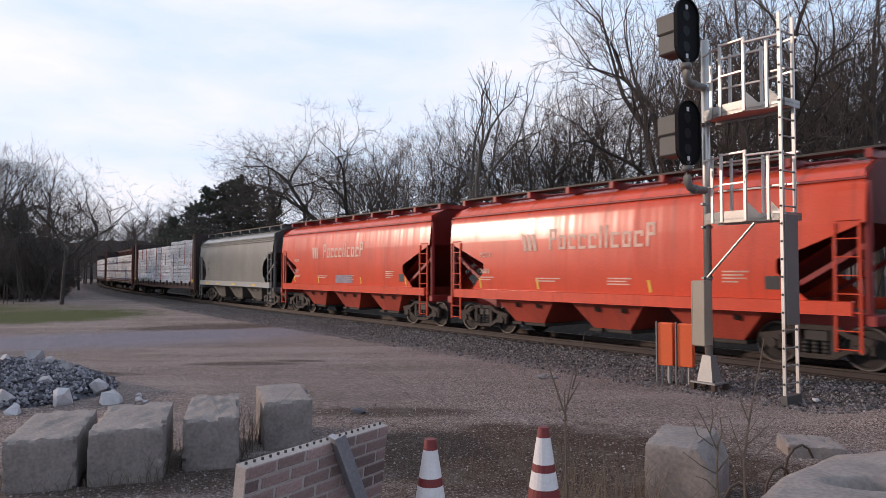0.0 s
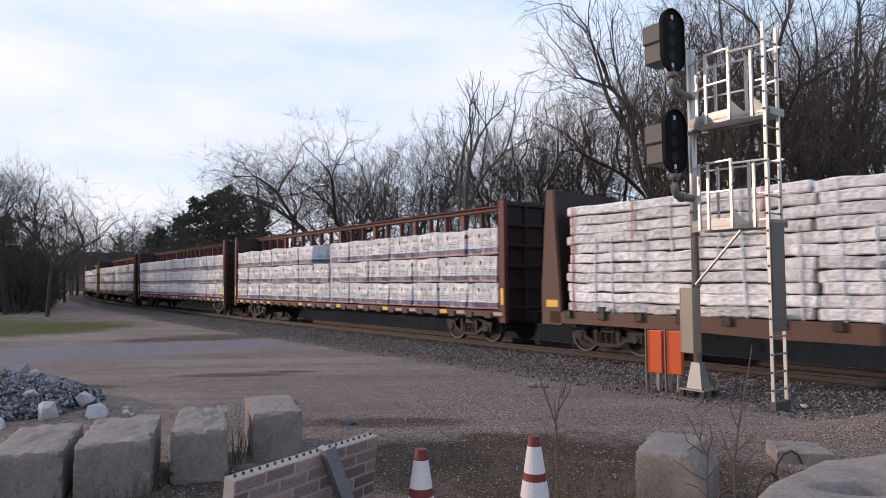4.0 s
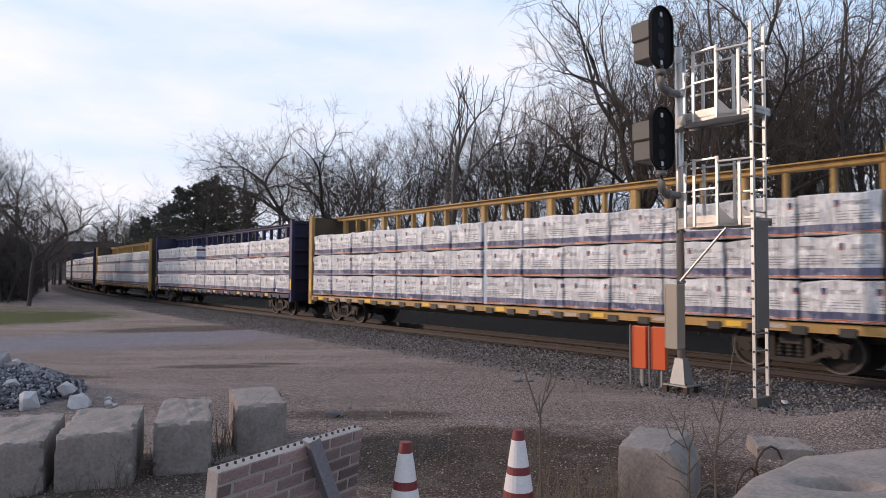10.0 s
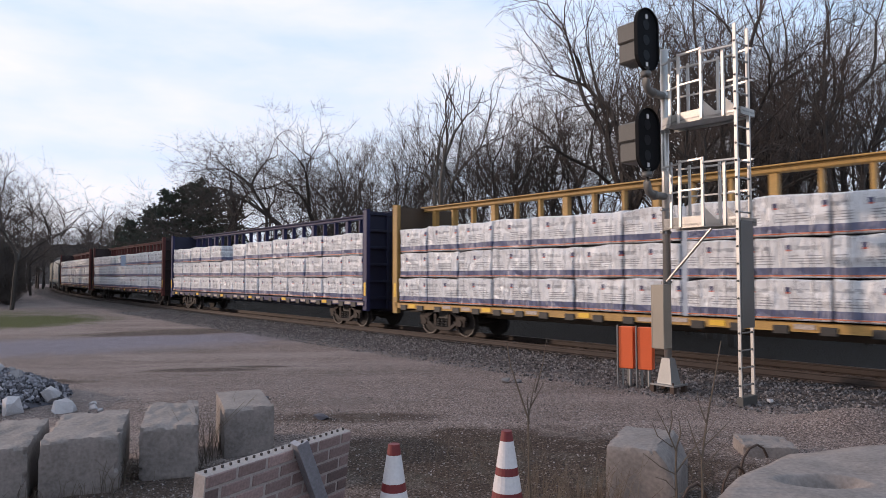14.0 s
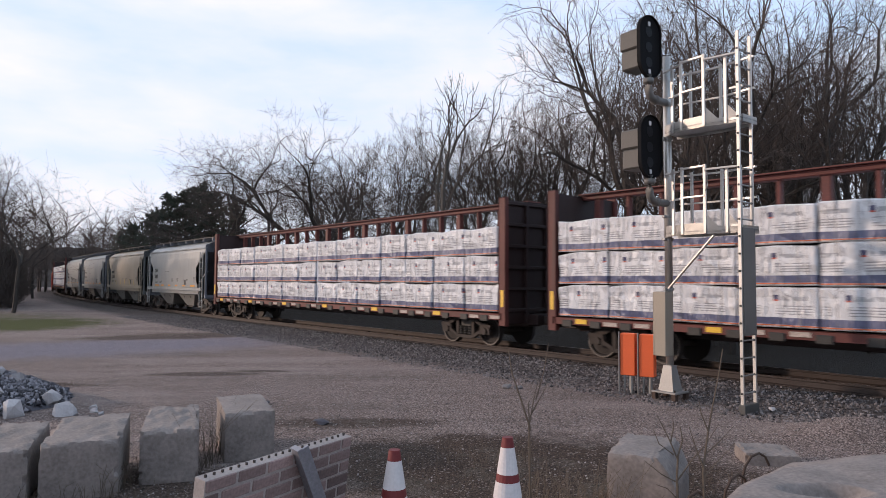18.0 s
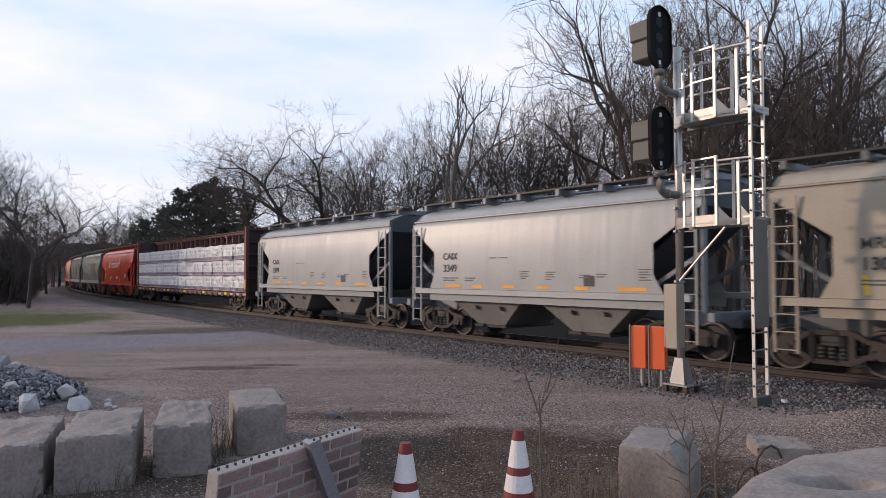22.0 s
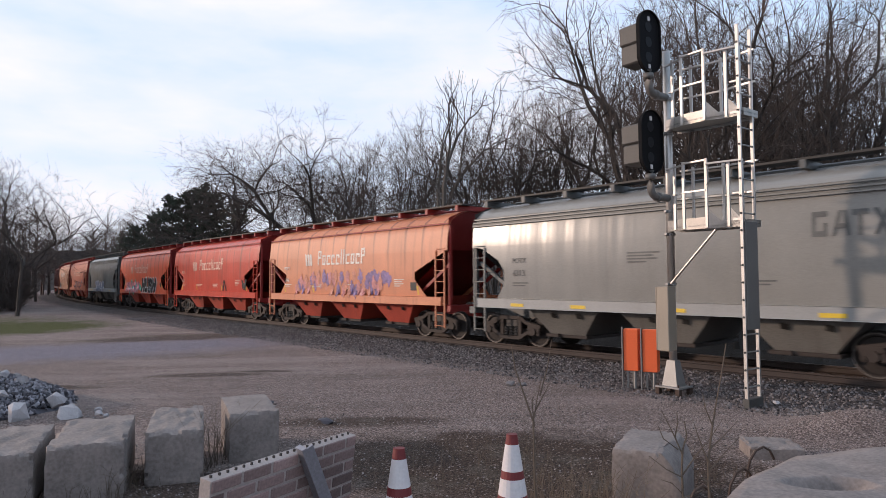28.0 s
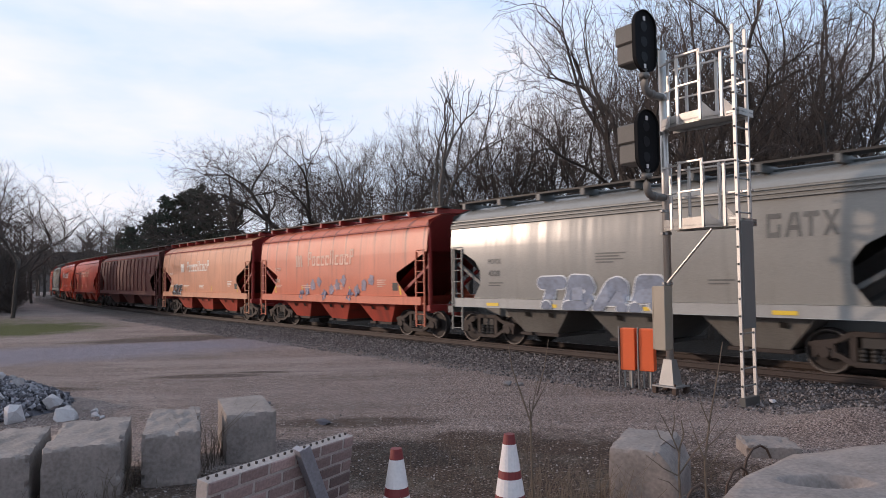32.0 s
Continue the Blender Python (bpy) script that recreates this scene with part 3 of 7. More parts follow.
def roof_gear(car, X1, mat):
    """Hatch cover, running boards and their brackets."""
    bm = B()
    box(bm, -X1 + 0.7, X1 - 0.7, -0.32, 0.32, 4.28, 4.40, 0.03)
    part("hatch_cover", bm, mat, car)
    for y0 in (-0.95, 0.45):
        bm = B()
        box(bm, -X1 - 0.15, X1 + 0.15, y0, y0 + 0.5, 4.44, 4.49)
        part("running_board", bm, "steel_dark", car)
    n = int(X1 * 2 / 1.5)
    for i in range(n + 1):
        x = -X1 + 0.1 + (2 * X1 - 0.2) * i / n
        bm = B()
        box(bm, x - 0.06, x + 0.06, -1.0, 1.0, 4.26, 4.44)
        part("board_bracket", bm, mat, car)


def lettering(car, text, mat, x, z, size, label=""):
    """Raised paint letters on the near side, x at their start."""
    me = WRITING[text].copy()
    me.materials.clear()
    me.materials.append(M[mat])
    o = new("marking", me)
    o.parent = car
    lean = math.degrees(math.atan2(side_at(z) - side_at(z + size), size))
    o.matrix_basis = pose(x, -side_at(z) - 0.012, z, 90 - lean, 0, 0)
    o.scale = (size, size, size)
    if label:
        o["label"] = label


def side_at(z):
    """How far the side bulges at that height."""
    prof = [(1.16, 1.46), (1.5, 1.49), (1.95, 1.51), (2.55, 1.52), (2.6, 1.52), (3.2, 1.49), (3.7, 1.42)]
    for (a, p), (b, q) in zip(prof, prof[1:]):
        if z <= b:
            return p + (q - p) * max(0, z - a) / (b - a)
    return 1.42


def skin_at(z):
    """The outer face at that height, the side sill included."""
    return side_at(z) if z > 1.46 else 1.568 if z < 1.425 else side_at(1.46) + (1.568 - side_at(1.46)) * (1.46 - z) / 0.035


def panel(car, name, outline, mat, label="", lift=0.008):
    """A flat painted shape on the near side; its outline in x and z follows the bulge."""
    bm = B()
    vs = [bm.verts.new((x, -skin_at(z) - lift, z)) for x, z in outline]
    bm.faces.new(vs)
    bmesh.ops.triangulate(bm, faces=bm.faces[:])
    bmesh.ops.subdivide_edges(bm, edges=bm.edges[:], cuts=1)
    for v in bm.verts:
        v.co.y = -skin_at(v.co.z) - lift
    return part(name, bm, mat, car, label)


def bars(car, x, z, w, rows, mat, h=0.035, gap=0.075):
    """Small unreadable print as plain bars."""
    for k in range(rows):
        q = w * (1.0, 0.8, 0.92, 0.6)[k % 4]
        zz = z - k * gap
        panel(car, "small_print", [(x, zz), (x + q, zz), (x + q, zz + h), (x, zz + h)], mat)


def wordmark(car, x, z, size, mat, strokes):
    """A company mark as plain upright and round shapes."""
    for k, s in enumerate(strokes):
        w = size * (0.55 if s != "l" else 0.2)
        tall = size * (1.25 if s in "lP" else 0.85)
        t = size * 0.16
        a = [(x, z), (x + t, z), (x + t, z + tall), (x, z + tall)]
        panel(car, "mark_stroke", a, mat)
        if s != "l":
            for zz in ((z + tall - t, z + tall * 0.45) if s == "P" else (z, z + tall - t)):
                panel(car, "mark_stroke", [(x + t, zz), (x + w, zz), (x + w, zz + t), (x + t, zz + t)], mat)
            lo = z if s == "o" else z + tall * 0.45
            if s != "c":
                panel(car, "mark_stroke", [(x + w - t, lo + t), (x + w, lo + t), (x + w, z + tall - t), (x + w - t, z + tall - t)], mat)
        x += w + size * 0.2


def red_marks(car, X1, number, faded=0):
    mat = "letter_faint" if faded else "letter_white"
    x = -X1 + 1.55
    lettering(car, "POTX", mat, x, 2.46, 0.20)
    lettering(car, number, mat, x, 1.94, 0.22)
    bars(car, x, 1.80, 0.62, 2, mat)
    # leaf mark, then the wordmark
    for k in range(3):
        panel(car, "mark_leaf", [(-X1 + 3.55 + k * 0.2, 2.60), (-X1 + 3.68 + k * 0.2, 2.60), (-X1 + 3.58 + k * 0.2, 3.08), (-X1 + 3.42 + k * 0.2, 3.12)], mat)
    wordmark(car, -X1 + 4.55, 2.62, 0.48, mat, "Potasl" + "lcorP")
    bars(car, -X1 + 4.0, 1.78, 0.95, 2, mat)
    bars(car, -X1 + 6.6, 1.80, 0.75, 3, mat)
    bars(car, X1 - 2.9, 1.98, 0.6, 4, mat)
    for u in (0.12, 0.32, 0.62, 0.88):
        xx = -X1 + 2 * X1 * u
        panel(car, "reflector_strip", [(xx, 1.48), (xx + 0.07, 1.48), (xx + 0.02, 1.78), (xx - 0.05, 1.78)], "stripe_yellow", "yellow reflective strip")
    panel(car, "data_plate", [(X1 - 1.95, 1.62), (X1 - 1.62, 1.62), (X1 - 1.62, 1.90), (X1 - 1.95, 1.90)], "letter_black", "black data plate")


def pale_marks(car, X1, code, number, ink, stripe):
    x = -X1 + 1.7
    lettering(car, code, ink, x, 2.50, 0.30)
    lettering(car, number, ink, x, 2.10, 0.34)
    bars(car, x, 1.88, 0.75, 2, "letter_grey")
    bars(car, x + 1.05, 1.88, 0.5, 2, "letter_grey")
    n = 6
    for k in range(n):
        xx = -X1 + 1.75 + k * (2 * X1 - 4.0) / (n - 1)
        w = 0.85 if k in (0, n - 1) else 0.45
        if stripe == "stripe_orange":
            panel(car, "reflector_strip", [(xx, 1.60), (xx + w, 1.60), (xx + w, 1.69), (xx, 1.69)], stripe, "orange reflective strip")
        else:
            panel(car, "reflector_strip", [(xx, 1.62), (xx + 0.09, 1.62), (xx + 0.06, 2.0), (xx - 0.03, 2.0)], stripe, "yellow reflective strip")
    for u, r, z in ((0.36, 1, 2.5), (0.40, 1, 2.5), (0.48, 4, 2.08), (0.57, 4, 2.06), (0.68, 2, 1.98), (0.73, 2, 2.0), (0.85, 5, 2.12)):
        bars(car, -X1 + 2 * X1 * u, z, 0.36, r, "letter_grey", 0.028, 0.065)
    panel(car, "data_plate", [(X1 - 3.3, 1.70), (X1 - 2.95, 1.70), (X1 - 2.95, 1.98), (X1 - 3.3, 1.98)], "letter_black", "black data plate")


def grey_marks(car, X1, code, number, big):
    x = -X1 + 1.7
    lettering(car, code, "letter_grey", x, 2.45, 0.20)
    lettering(car, number, "letter_grey", x, 2.08, 0.24)
    bars(car, x, 1.86, 0.6, 2, "letter_grey")
    bars(car, -0.8, 2.6, 0.9, 4, "letter_grey")
    bars(car, X1 - 4.2, 1.9, 0.6, 2, "letter_grey")
    if big:
        x, z, s = X1 - 2.9, 2.78, 0.50
        for k, shape in enumerate(("c", "P", "l", "x")):
            if shape == "c":
                for q in ([(0, 0), (0.11, 0), (0.11, s), (0, s)], [(0.11, 0), (0.44, 0), (0.44, 0.11), (0.11, 0.11)], [(0.11, s - 0.11), (0.44, s - 0.11), (0.44, s), (0.11, s)], [(0.34, 0.11), (0.44, 0.11), (0.44, 0.27), (0.34, 0.27)]):
                    panel(car, "mark_stroke", [(x + a * 0.64, z + b) for a, b in q], "letter_grey")
            elif shape == "P":
                for q in ([(0, 0), (0.12, 0), (0.30, s), (0.18, s)], [(0.30, s), (0.42, s), (0.54, 0), (0.42, 0)], [(0.14, 0.14), (0.44, 0.14), (0.42, 0.24), (0.18, 0.24)]):
                    panel(car, "mark_stroke", [(x + a * 0.64, z + b) for a, b in q], "letter_grey")
            elif shape == "l":
                for q in ([(0.16, 0), (0.28, 0), (0.28, s), (0.16, s)], [(0.0, s - 0.11), (0.16, s - 0.11), (0.16, s), (0.0, s)], [(0.28, s - 0.11), (0.44, s - 0.11), (0.44, s), (0.28, s)]):
                    panel(car, "mark_stroke", [(x + a * 0.64, z + b) for a, b in q], "letter_grey")
            else:
                for q in ([(0, 0), (0.13, 0), (0.48, s), (0.35, s)], [(0.35, 0), (0.48, 0), (0.13, s), (0.0, s)]):
                    panel(car, "mark_stroke", [(x + a * 0.64, z + b) for a, b in q], "letter_grey", lift=0.008 + 0.003 * (q[0][0] > 0))
            x += 0.36
    for u in (0.13, 0.30, 0.52, 0.78):
        xx = -X1 + 2 * X1 * u
        panel(car, "reflector_strip", [(xx, 1.20), (xx + 0.5, 1.20), (xx + 0.5, 1.29), (xx, 1.29)], "stripe_yellow", "yellow reflective strip")


LETTERS = {
    "H": (((0, 0), (0.02, 1)), ((0.68, 0), (0.70, 1)), ((0, 0.5), (0.68, 0.52))),
    "U": (((0.0, 1), (0.0, 0.3), (0.1, 0.07), (0.35, 0), (0.6, 0.07), (0.7, 0.3), (0.7, 1)),),
    "S": (((0.66, 0.84), (0.5, 1), (0.2, 1), (0.02, 0.84), (0.06, 0.6), (0.35, 0.5), (0.63, 0.38), (0.67, 0.16), (0.5, 0), (0.2, 0), (0.0, 0.16)),),
    "T": (((0.35, 0), (0.35, 1)), ((0, 0.98), (0.7, 1.0))),
    "B": (((0.05, 0), (0.05, 1)), ((0.05, 1), (0.5, 0.97), (0.62, 0.76), (0.45, 0.54), (0.1, 0.5)), ((0.45, 0.52), (0.68, 0.27), (0.5, 0.03), (0.05, 0))),
    "A": (((0, 0), (0.22, 0.9), (0.4, 1), (0.55, 0.9), (0.72, 0)), ((0.12, 0.4), (0.62, 0.4))),
    "R": (((0.05, 0), (0.05, 1)), ((0.05, 1), (0.5, 0.98), (0.64, 0.76), (0.45, 0.52), (0.1, 0.48)), ((0.38, 0.5), (0.72, 0))),
    "C": (((0.66, 0.85), (0.45, 1), (0.15, 0.95), (0, 0.6), (0.02, 0.25), (0.2, 0.02), (0.48, 0), (0.68, 0.18)),),
    "E": (((0.62, 1), (0.05, 0.97), (0.02, 0.03), (0.66, 0)), ((0.05, 0.5), (0.52, 0.52))),
}


def tag(car, text, x, z, width, height, fill, edge, fat=0.12, rim=0.045, lean=0.1, lift=0.022, foot=1.15):
    """Sprayed letters: round strokes with a rim in a second colour."""
    step = width / len(text)
    for k, ch in enumerate(text):
        for thick, mat, up, name in ((fat + rim, edge, 0.0, "sprayed_rim"), (fat, fill, 0.02, "sprayed_letter")):
            bm, n = B(), 0
            for line in LETTERS[ch]:
                pts = [Vector((x + (k + p[0] * 0.95 + 0.1) * step + p[1] * height * lean, z + p[1] * height * (1 + 0.06 * math.sin(k * 2.1)))) for p in line]
                rings = [[p + Vector((math.cos(j * 0.628), math.sin(j * 0.628))) * thick for j in range(10)] for p in pts]
                for p, q in zip(pts, pts[1:]):
                    s = (q - p).normalized()
                    s = Vector((-s.y, s.x)) * thick
                    rings.append([p - s, p.lerp(q, 0.5) - s, q - s, q + s, p.lerp(q, 0.5) + s, p + s])
                for ring in rings:
                    n += 1
                    bm.faces.new([bm.verts.new((v.x, -skin_at(max(v.y, foot)) - lift - up - n * 0.0002, max(v.y, foot + up * 0.3))) for v in ring])
            part(name, bm, mat, car)


def smear(car, x, z, w, h, mat, seed, lift=0.005):
    """A ragged patch of half-gone spray paint."""
    rnd = random.Random(seed)
    ring = []
    for j in range(18):
        a = 2 * math.pi * j / 18
        r = rnd.uniform(0.5, 1.0) * (1.15 if j % 9 in (4, 5) else 0.95)
        ring.append((x + math.cos(a) * w / 2 * r, z + math.sin(a) * h / 2 * r))
    panel(car, "sprayed_patch", ring, mat, "", lift)


def eaves(car, X1, mat, count):
    for k in range(count):
        z = 3.80 - 0.10 * k
        for sy in (-1, 1):
            bm = B()
            y = 1.385 + 0.035 * k
            box(bm, -X1, X1, sy * y, sy * (y + 0.035), z, z + 0.045, 0.006)
            part("eave_rib", bm, mat, car)


def build_hopper(i, mat, dark, label, bays=3):
    length = ENDS[i] - ENDS[i - 1]
    kind = "pale" if mat in ("grey_pale", "tan") else "grey" if mat == "grey" else "red"
    car, body, X1 = hopper(length, mat, label, kind, dark)
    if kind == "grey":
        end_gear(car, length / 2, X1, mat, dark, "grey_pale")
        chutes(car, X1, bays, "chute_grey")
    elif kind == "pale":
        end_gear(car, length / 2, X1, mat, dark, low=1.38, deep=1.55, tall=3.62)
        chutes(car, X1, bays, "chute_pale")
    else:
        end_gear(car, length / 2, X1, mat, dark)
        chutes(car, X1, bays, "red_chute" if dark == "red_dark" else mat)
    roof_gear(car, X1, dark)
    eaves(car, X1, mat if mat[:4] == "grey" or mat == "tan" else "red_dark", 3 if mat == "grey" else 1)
    trucks(car, length / 2 - 1.75)
    CARS.append((car, (ENDS[i] + ENDS[i - 1]) / 2, length / 2 - 1.75))
    return car, X1


def load_pack(seed):
    """One wrapped pack of boards, bulging and creased under its straps."""
    bm = B()
    box(bm, -PACK_L / 2 + 0.012, PACK_L / 2 - 0.012, -0.61, 0.61, 0.012, PACK_H - 0.006, 0.03)
    bmesh.ops.subdivide_edges(bm, edges=[e for e in bm.edges if e.calc_length() > 0.3], cuts=3, use_grid_fill=True)
    for v in bm.verts:
        p = Vector((v.co.x * 2.2 + seed * 7.1, v.co.y * 2, v.co.z * 3.0))
        pull = max(0.0, 1 - abs(abs(v.co.x) - 0.44) / 0.12)
        v.co.y += (0.055 * noise.noise(p) - 0.022 * pull) * (1 if v.co.y > 0 else -1)
        if v.co.z > 0.3:
            v.co.z += 0.07 * noise.noise(p + Vector((3, 1, 8))) - 0.025 * pull
    return bm


PACK_L, PACK_H = 1.52, 0.86
PACKS = {}


def centerbeam(i, mat, dark, label, wraps, gap=None, blocks="tab_yellow"):
    length = ENDS[i] - ENDS[i - 1]
    h = length / 2
    car = tagged(new("centerbeam_flatcar"), label, "flat car", group="cars of the freight train")
    X1 = h - 0.96
    deck = 1.06
    bm = B()
    box(bm, -X1, X1, -0.3, 0.3, 0.62, 1.0, 0.02)
    for sx in (-1, 1):
        box(bm, sx * (X1 - 3.4), sx * (h - 0.5), -0.4, 0.4, 0.7, 1.02, 0.02)
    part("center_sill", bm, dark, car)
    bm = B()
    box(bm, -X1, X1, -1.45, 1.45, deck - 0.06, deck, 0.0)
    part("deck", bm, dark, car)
    for sy in (-1, 1):
        bm = B()
        box(bm, -X1, X1, sy * 1.36, sy * 1.46, 0.87, deck, 0.015)
        part("side_sill", bm, mat, car)
    tabs = int(2 * X1 / 0.9)
    first = None
    for k in range(tabs):
        x = -X1 + 0.5 + k * 0.9
        for sy in (-1, 1):
            m = pose(x, sy * 1.475, 0.90)
            if first is None:
                bm = B()
                box(bm, -0.16, 0.16, -0.03, 0.03, -0.09, 0.09, 0.015)
                first = part("winch", bm, "steel_dark", car)
                first.matrix_basis = m
                bm = B()
                box(bm, -0.18, 0.18, -0.012, 0.012, -0.06, 0.06)
                strip = part("reflector", bm, blocks, car, "yellow reflective patch")
                strip.matrix_basis = pose(x + 0.45, sy * 1.468, 0.965)
            else:
                again(first, car, m)
                if k % 4 == 0:
                    again(strip, car, pose(x + 0.45, sy * 1.468, 0.965))
                elif random.random() < 0.45:
                    if "stencil" not in PACKS:
                        bm = B()
                        box(bm, -0.2, 0.2, -0.011, 0.011, -0.05, 0.05)
                        PACKS["stencil"] = o = part("stencil", bm, "stencil", car, "faded white stencilled patch")
                    else:
                        o = again(PACKS["stencil"], car)
                    o.matrix_basis = pose(x + 0.45, sy * 1.468, 0.965 + random.uniform(-0.03, 0.02))
    # bulkheads: sheets and ribs take the dark paint that holds their shade
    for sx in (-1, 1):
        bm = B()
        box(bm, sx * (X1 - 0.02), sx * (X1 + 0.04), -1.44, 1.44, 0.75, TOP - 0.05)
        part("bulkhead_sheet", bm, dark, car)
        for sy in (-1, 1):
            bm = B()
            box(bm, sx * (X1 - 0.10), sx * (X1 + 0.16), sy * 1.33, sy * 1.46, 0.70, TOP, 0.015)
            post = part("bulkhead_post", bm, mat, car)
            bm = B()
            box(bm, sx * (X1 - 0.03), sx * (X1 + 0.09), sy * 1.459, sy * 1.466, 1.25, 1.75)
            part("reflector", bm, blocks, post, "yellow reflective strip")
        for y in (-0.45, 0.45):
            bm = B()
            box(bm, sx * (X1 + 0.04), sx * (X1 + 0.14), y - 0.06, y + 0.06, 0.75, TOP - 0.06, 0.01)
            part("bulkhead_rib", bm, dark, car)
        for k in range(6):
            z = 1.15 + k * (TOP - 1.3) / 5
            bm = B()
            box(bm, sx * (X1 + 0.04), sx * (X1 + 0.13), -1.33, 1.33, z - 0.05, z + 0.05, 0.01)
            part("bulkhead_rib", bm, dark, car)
        bm = B()
        box(bm, sx * (h - 0.5), sx * h, -0.12, 0.12, 0.72, 0.98, 0.03)
        part("coupler", bm, "truck", car)
    # centre beam: top chord, posts
    bm = B()
    box(bm, -X1, X1, -0.16, 0.16, TOP - 0.16, TOP - 0.02, 0.02)
    box(bm, -X1, X1, -0.3, 0.3, TOP - 0.03, TOP, 0.0)
    part("top_chord", bm, mat, car)
    n = 22
    for k in range(n):
        x = -X1 + (k + 0.5) * 2 * X1 / n
        bm = B()
        w = 0.045 if k % 3 else 0.10
        box(bm, x - w, x + w, -0.09, 0.09, deck, TOP - 0.15, 0.012)
        part("beam_post", bm, mat, car)
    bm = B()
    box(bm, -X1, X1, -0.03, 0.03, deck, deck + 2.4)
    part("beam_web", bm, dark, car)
    # load
    packs = int((2 * X1 - 0.45) / PACK_L)
    span = (2 * X1 - 0.45) / packs
    first = None
    for sy in (-1, 1):
        for tier in range(3):
            for k in range(packs):
                x = -X1 + 0.15 + (k + 0.5) * span + (0.14 if k >= packs // 2 else 0)
                if gap and tier == 2 and k in gap and sy < 0:
                    continue
                if gap and tier == 2 and k in gap:
                    bm = B()
                    box(bm, -PACK_L / 2, PACK_L / 2, -0.6, 0.6, 0.03, PACK_H - 0.08, 0.03)
                    o = part("plain_pack", bm, "wrap_plain", car, "pack in plain pale blue wrap")
                else:
                    v = random.randrange(5)
                    if v not in PACKS:
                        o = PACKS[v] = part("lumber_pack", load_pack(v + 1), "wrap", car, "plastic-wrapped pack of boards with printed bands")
                    else:
                        o = again(PACKS[v], car)
                o.matrix_basis = pose(x, sy * (0.80 + random.uniform(-0.02, 0.03)), deck + tier * PACK_H + 0.02, 0, random.uniform(-0.7, 0.7), random.uniform(-1.0, 1.0) + (180 if sy > 0 else 0))
                o.scale = (span / PACK_L * random.uniform(0.985, 1.0), 1, random.uniform(0.965, 1.0))
    bm = B()
    mid = -X1 + 0.15 + (packs // 2) * span + 0.07
    for y0 in (-1.36, 0.3):
        box(bm, mid - 0.07, mid + 0.07, y0, y0 + 1.06, deck + 0.02, deck + 3 * PACK_H - 0.05)
    part("pack_end_sheet", bm, "wrap_plain", car, "plain grey sheet between the stacks")
    trucks(car, h - 3.0)
    CARS.append((car, (ENDS[i] + ENDS[i - 1]) / 2, h - 3.0))
    return car


TOP = 4.50


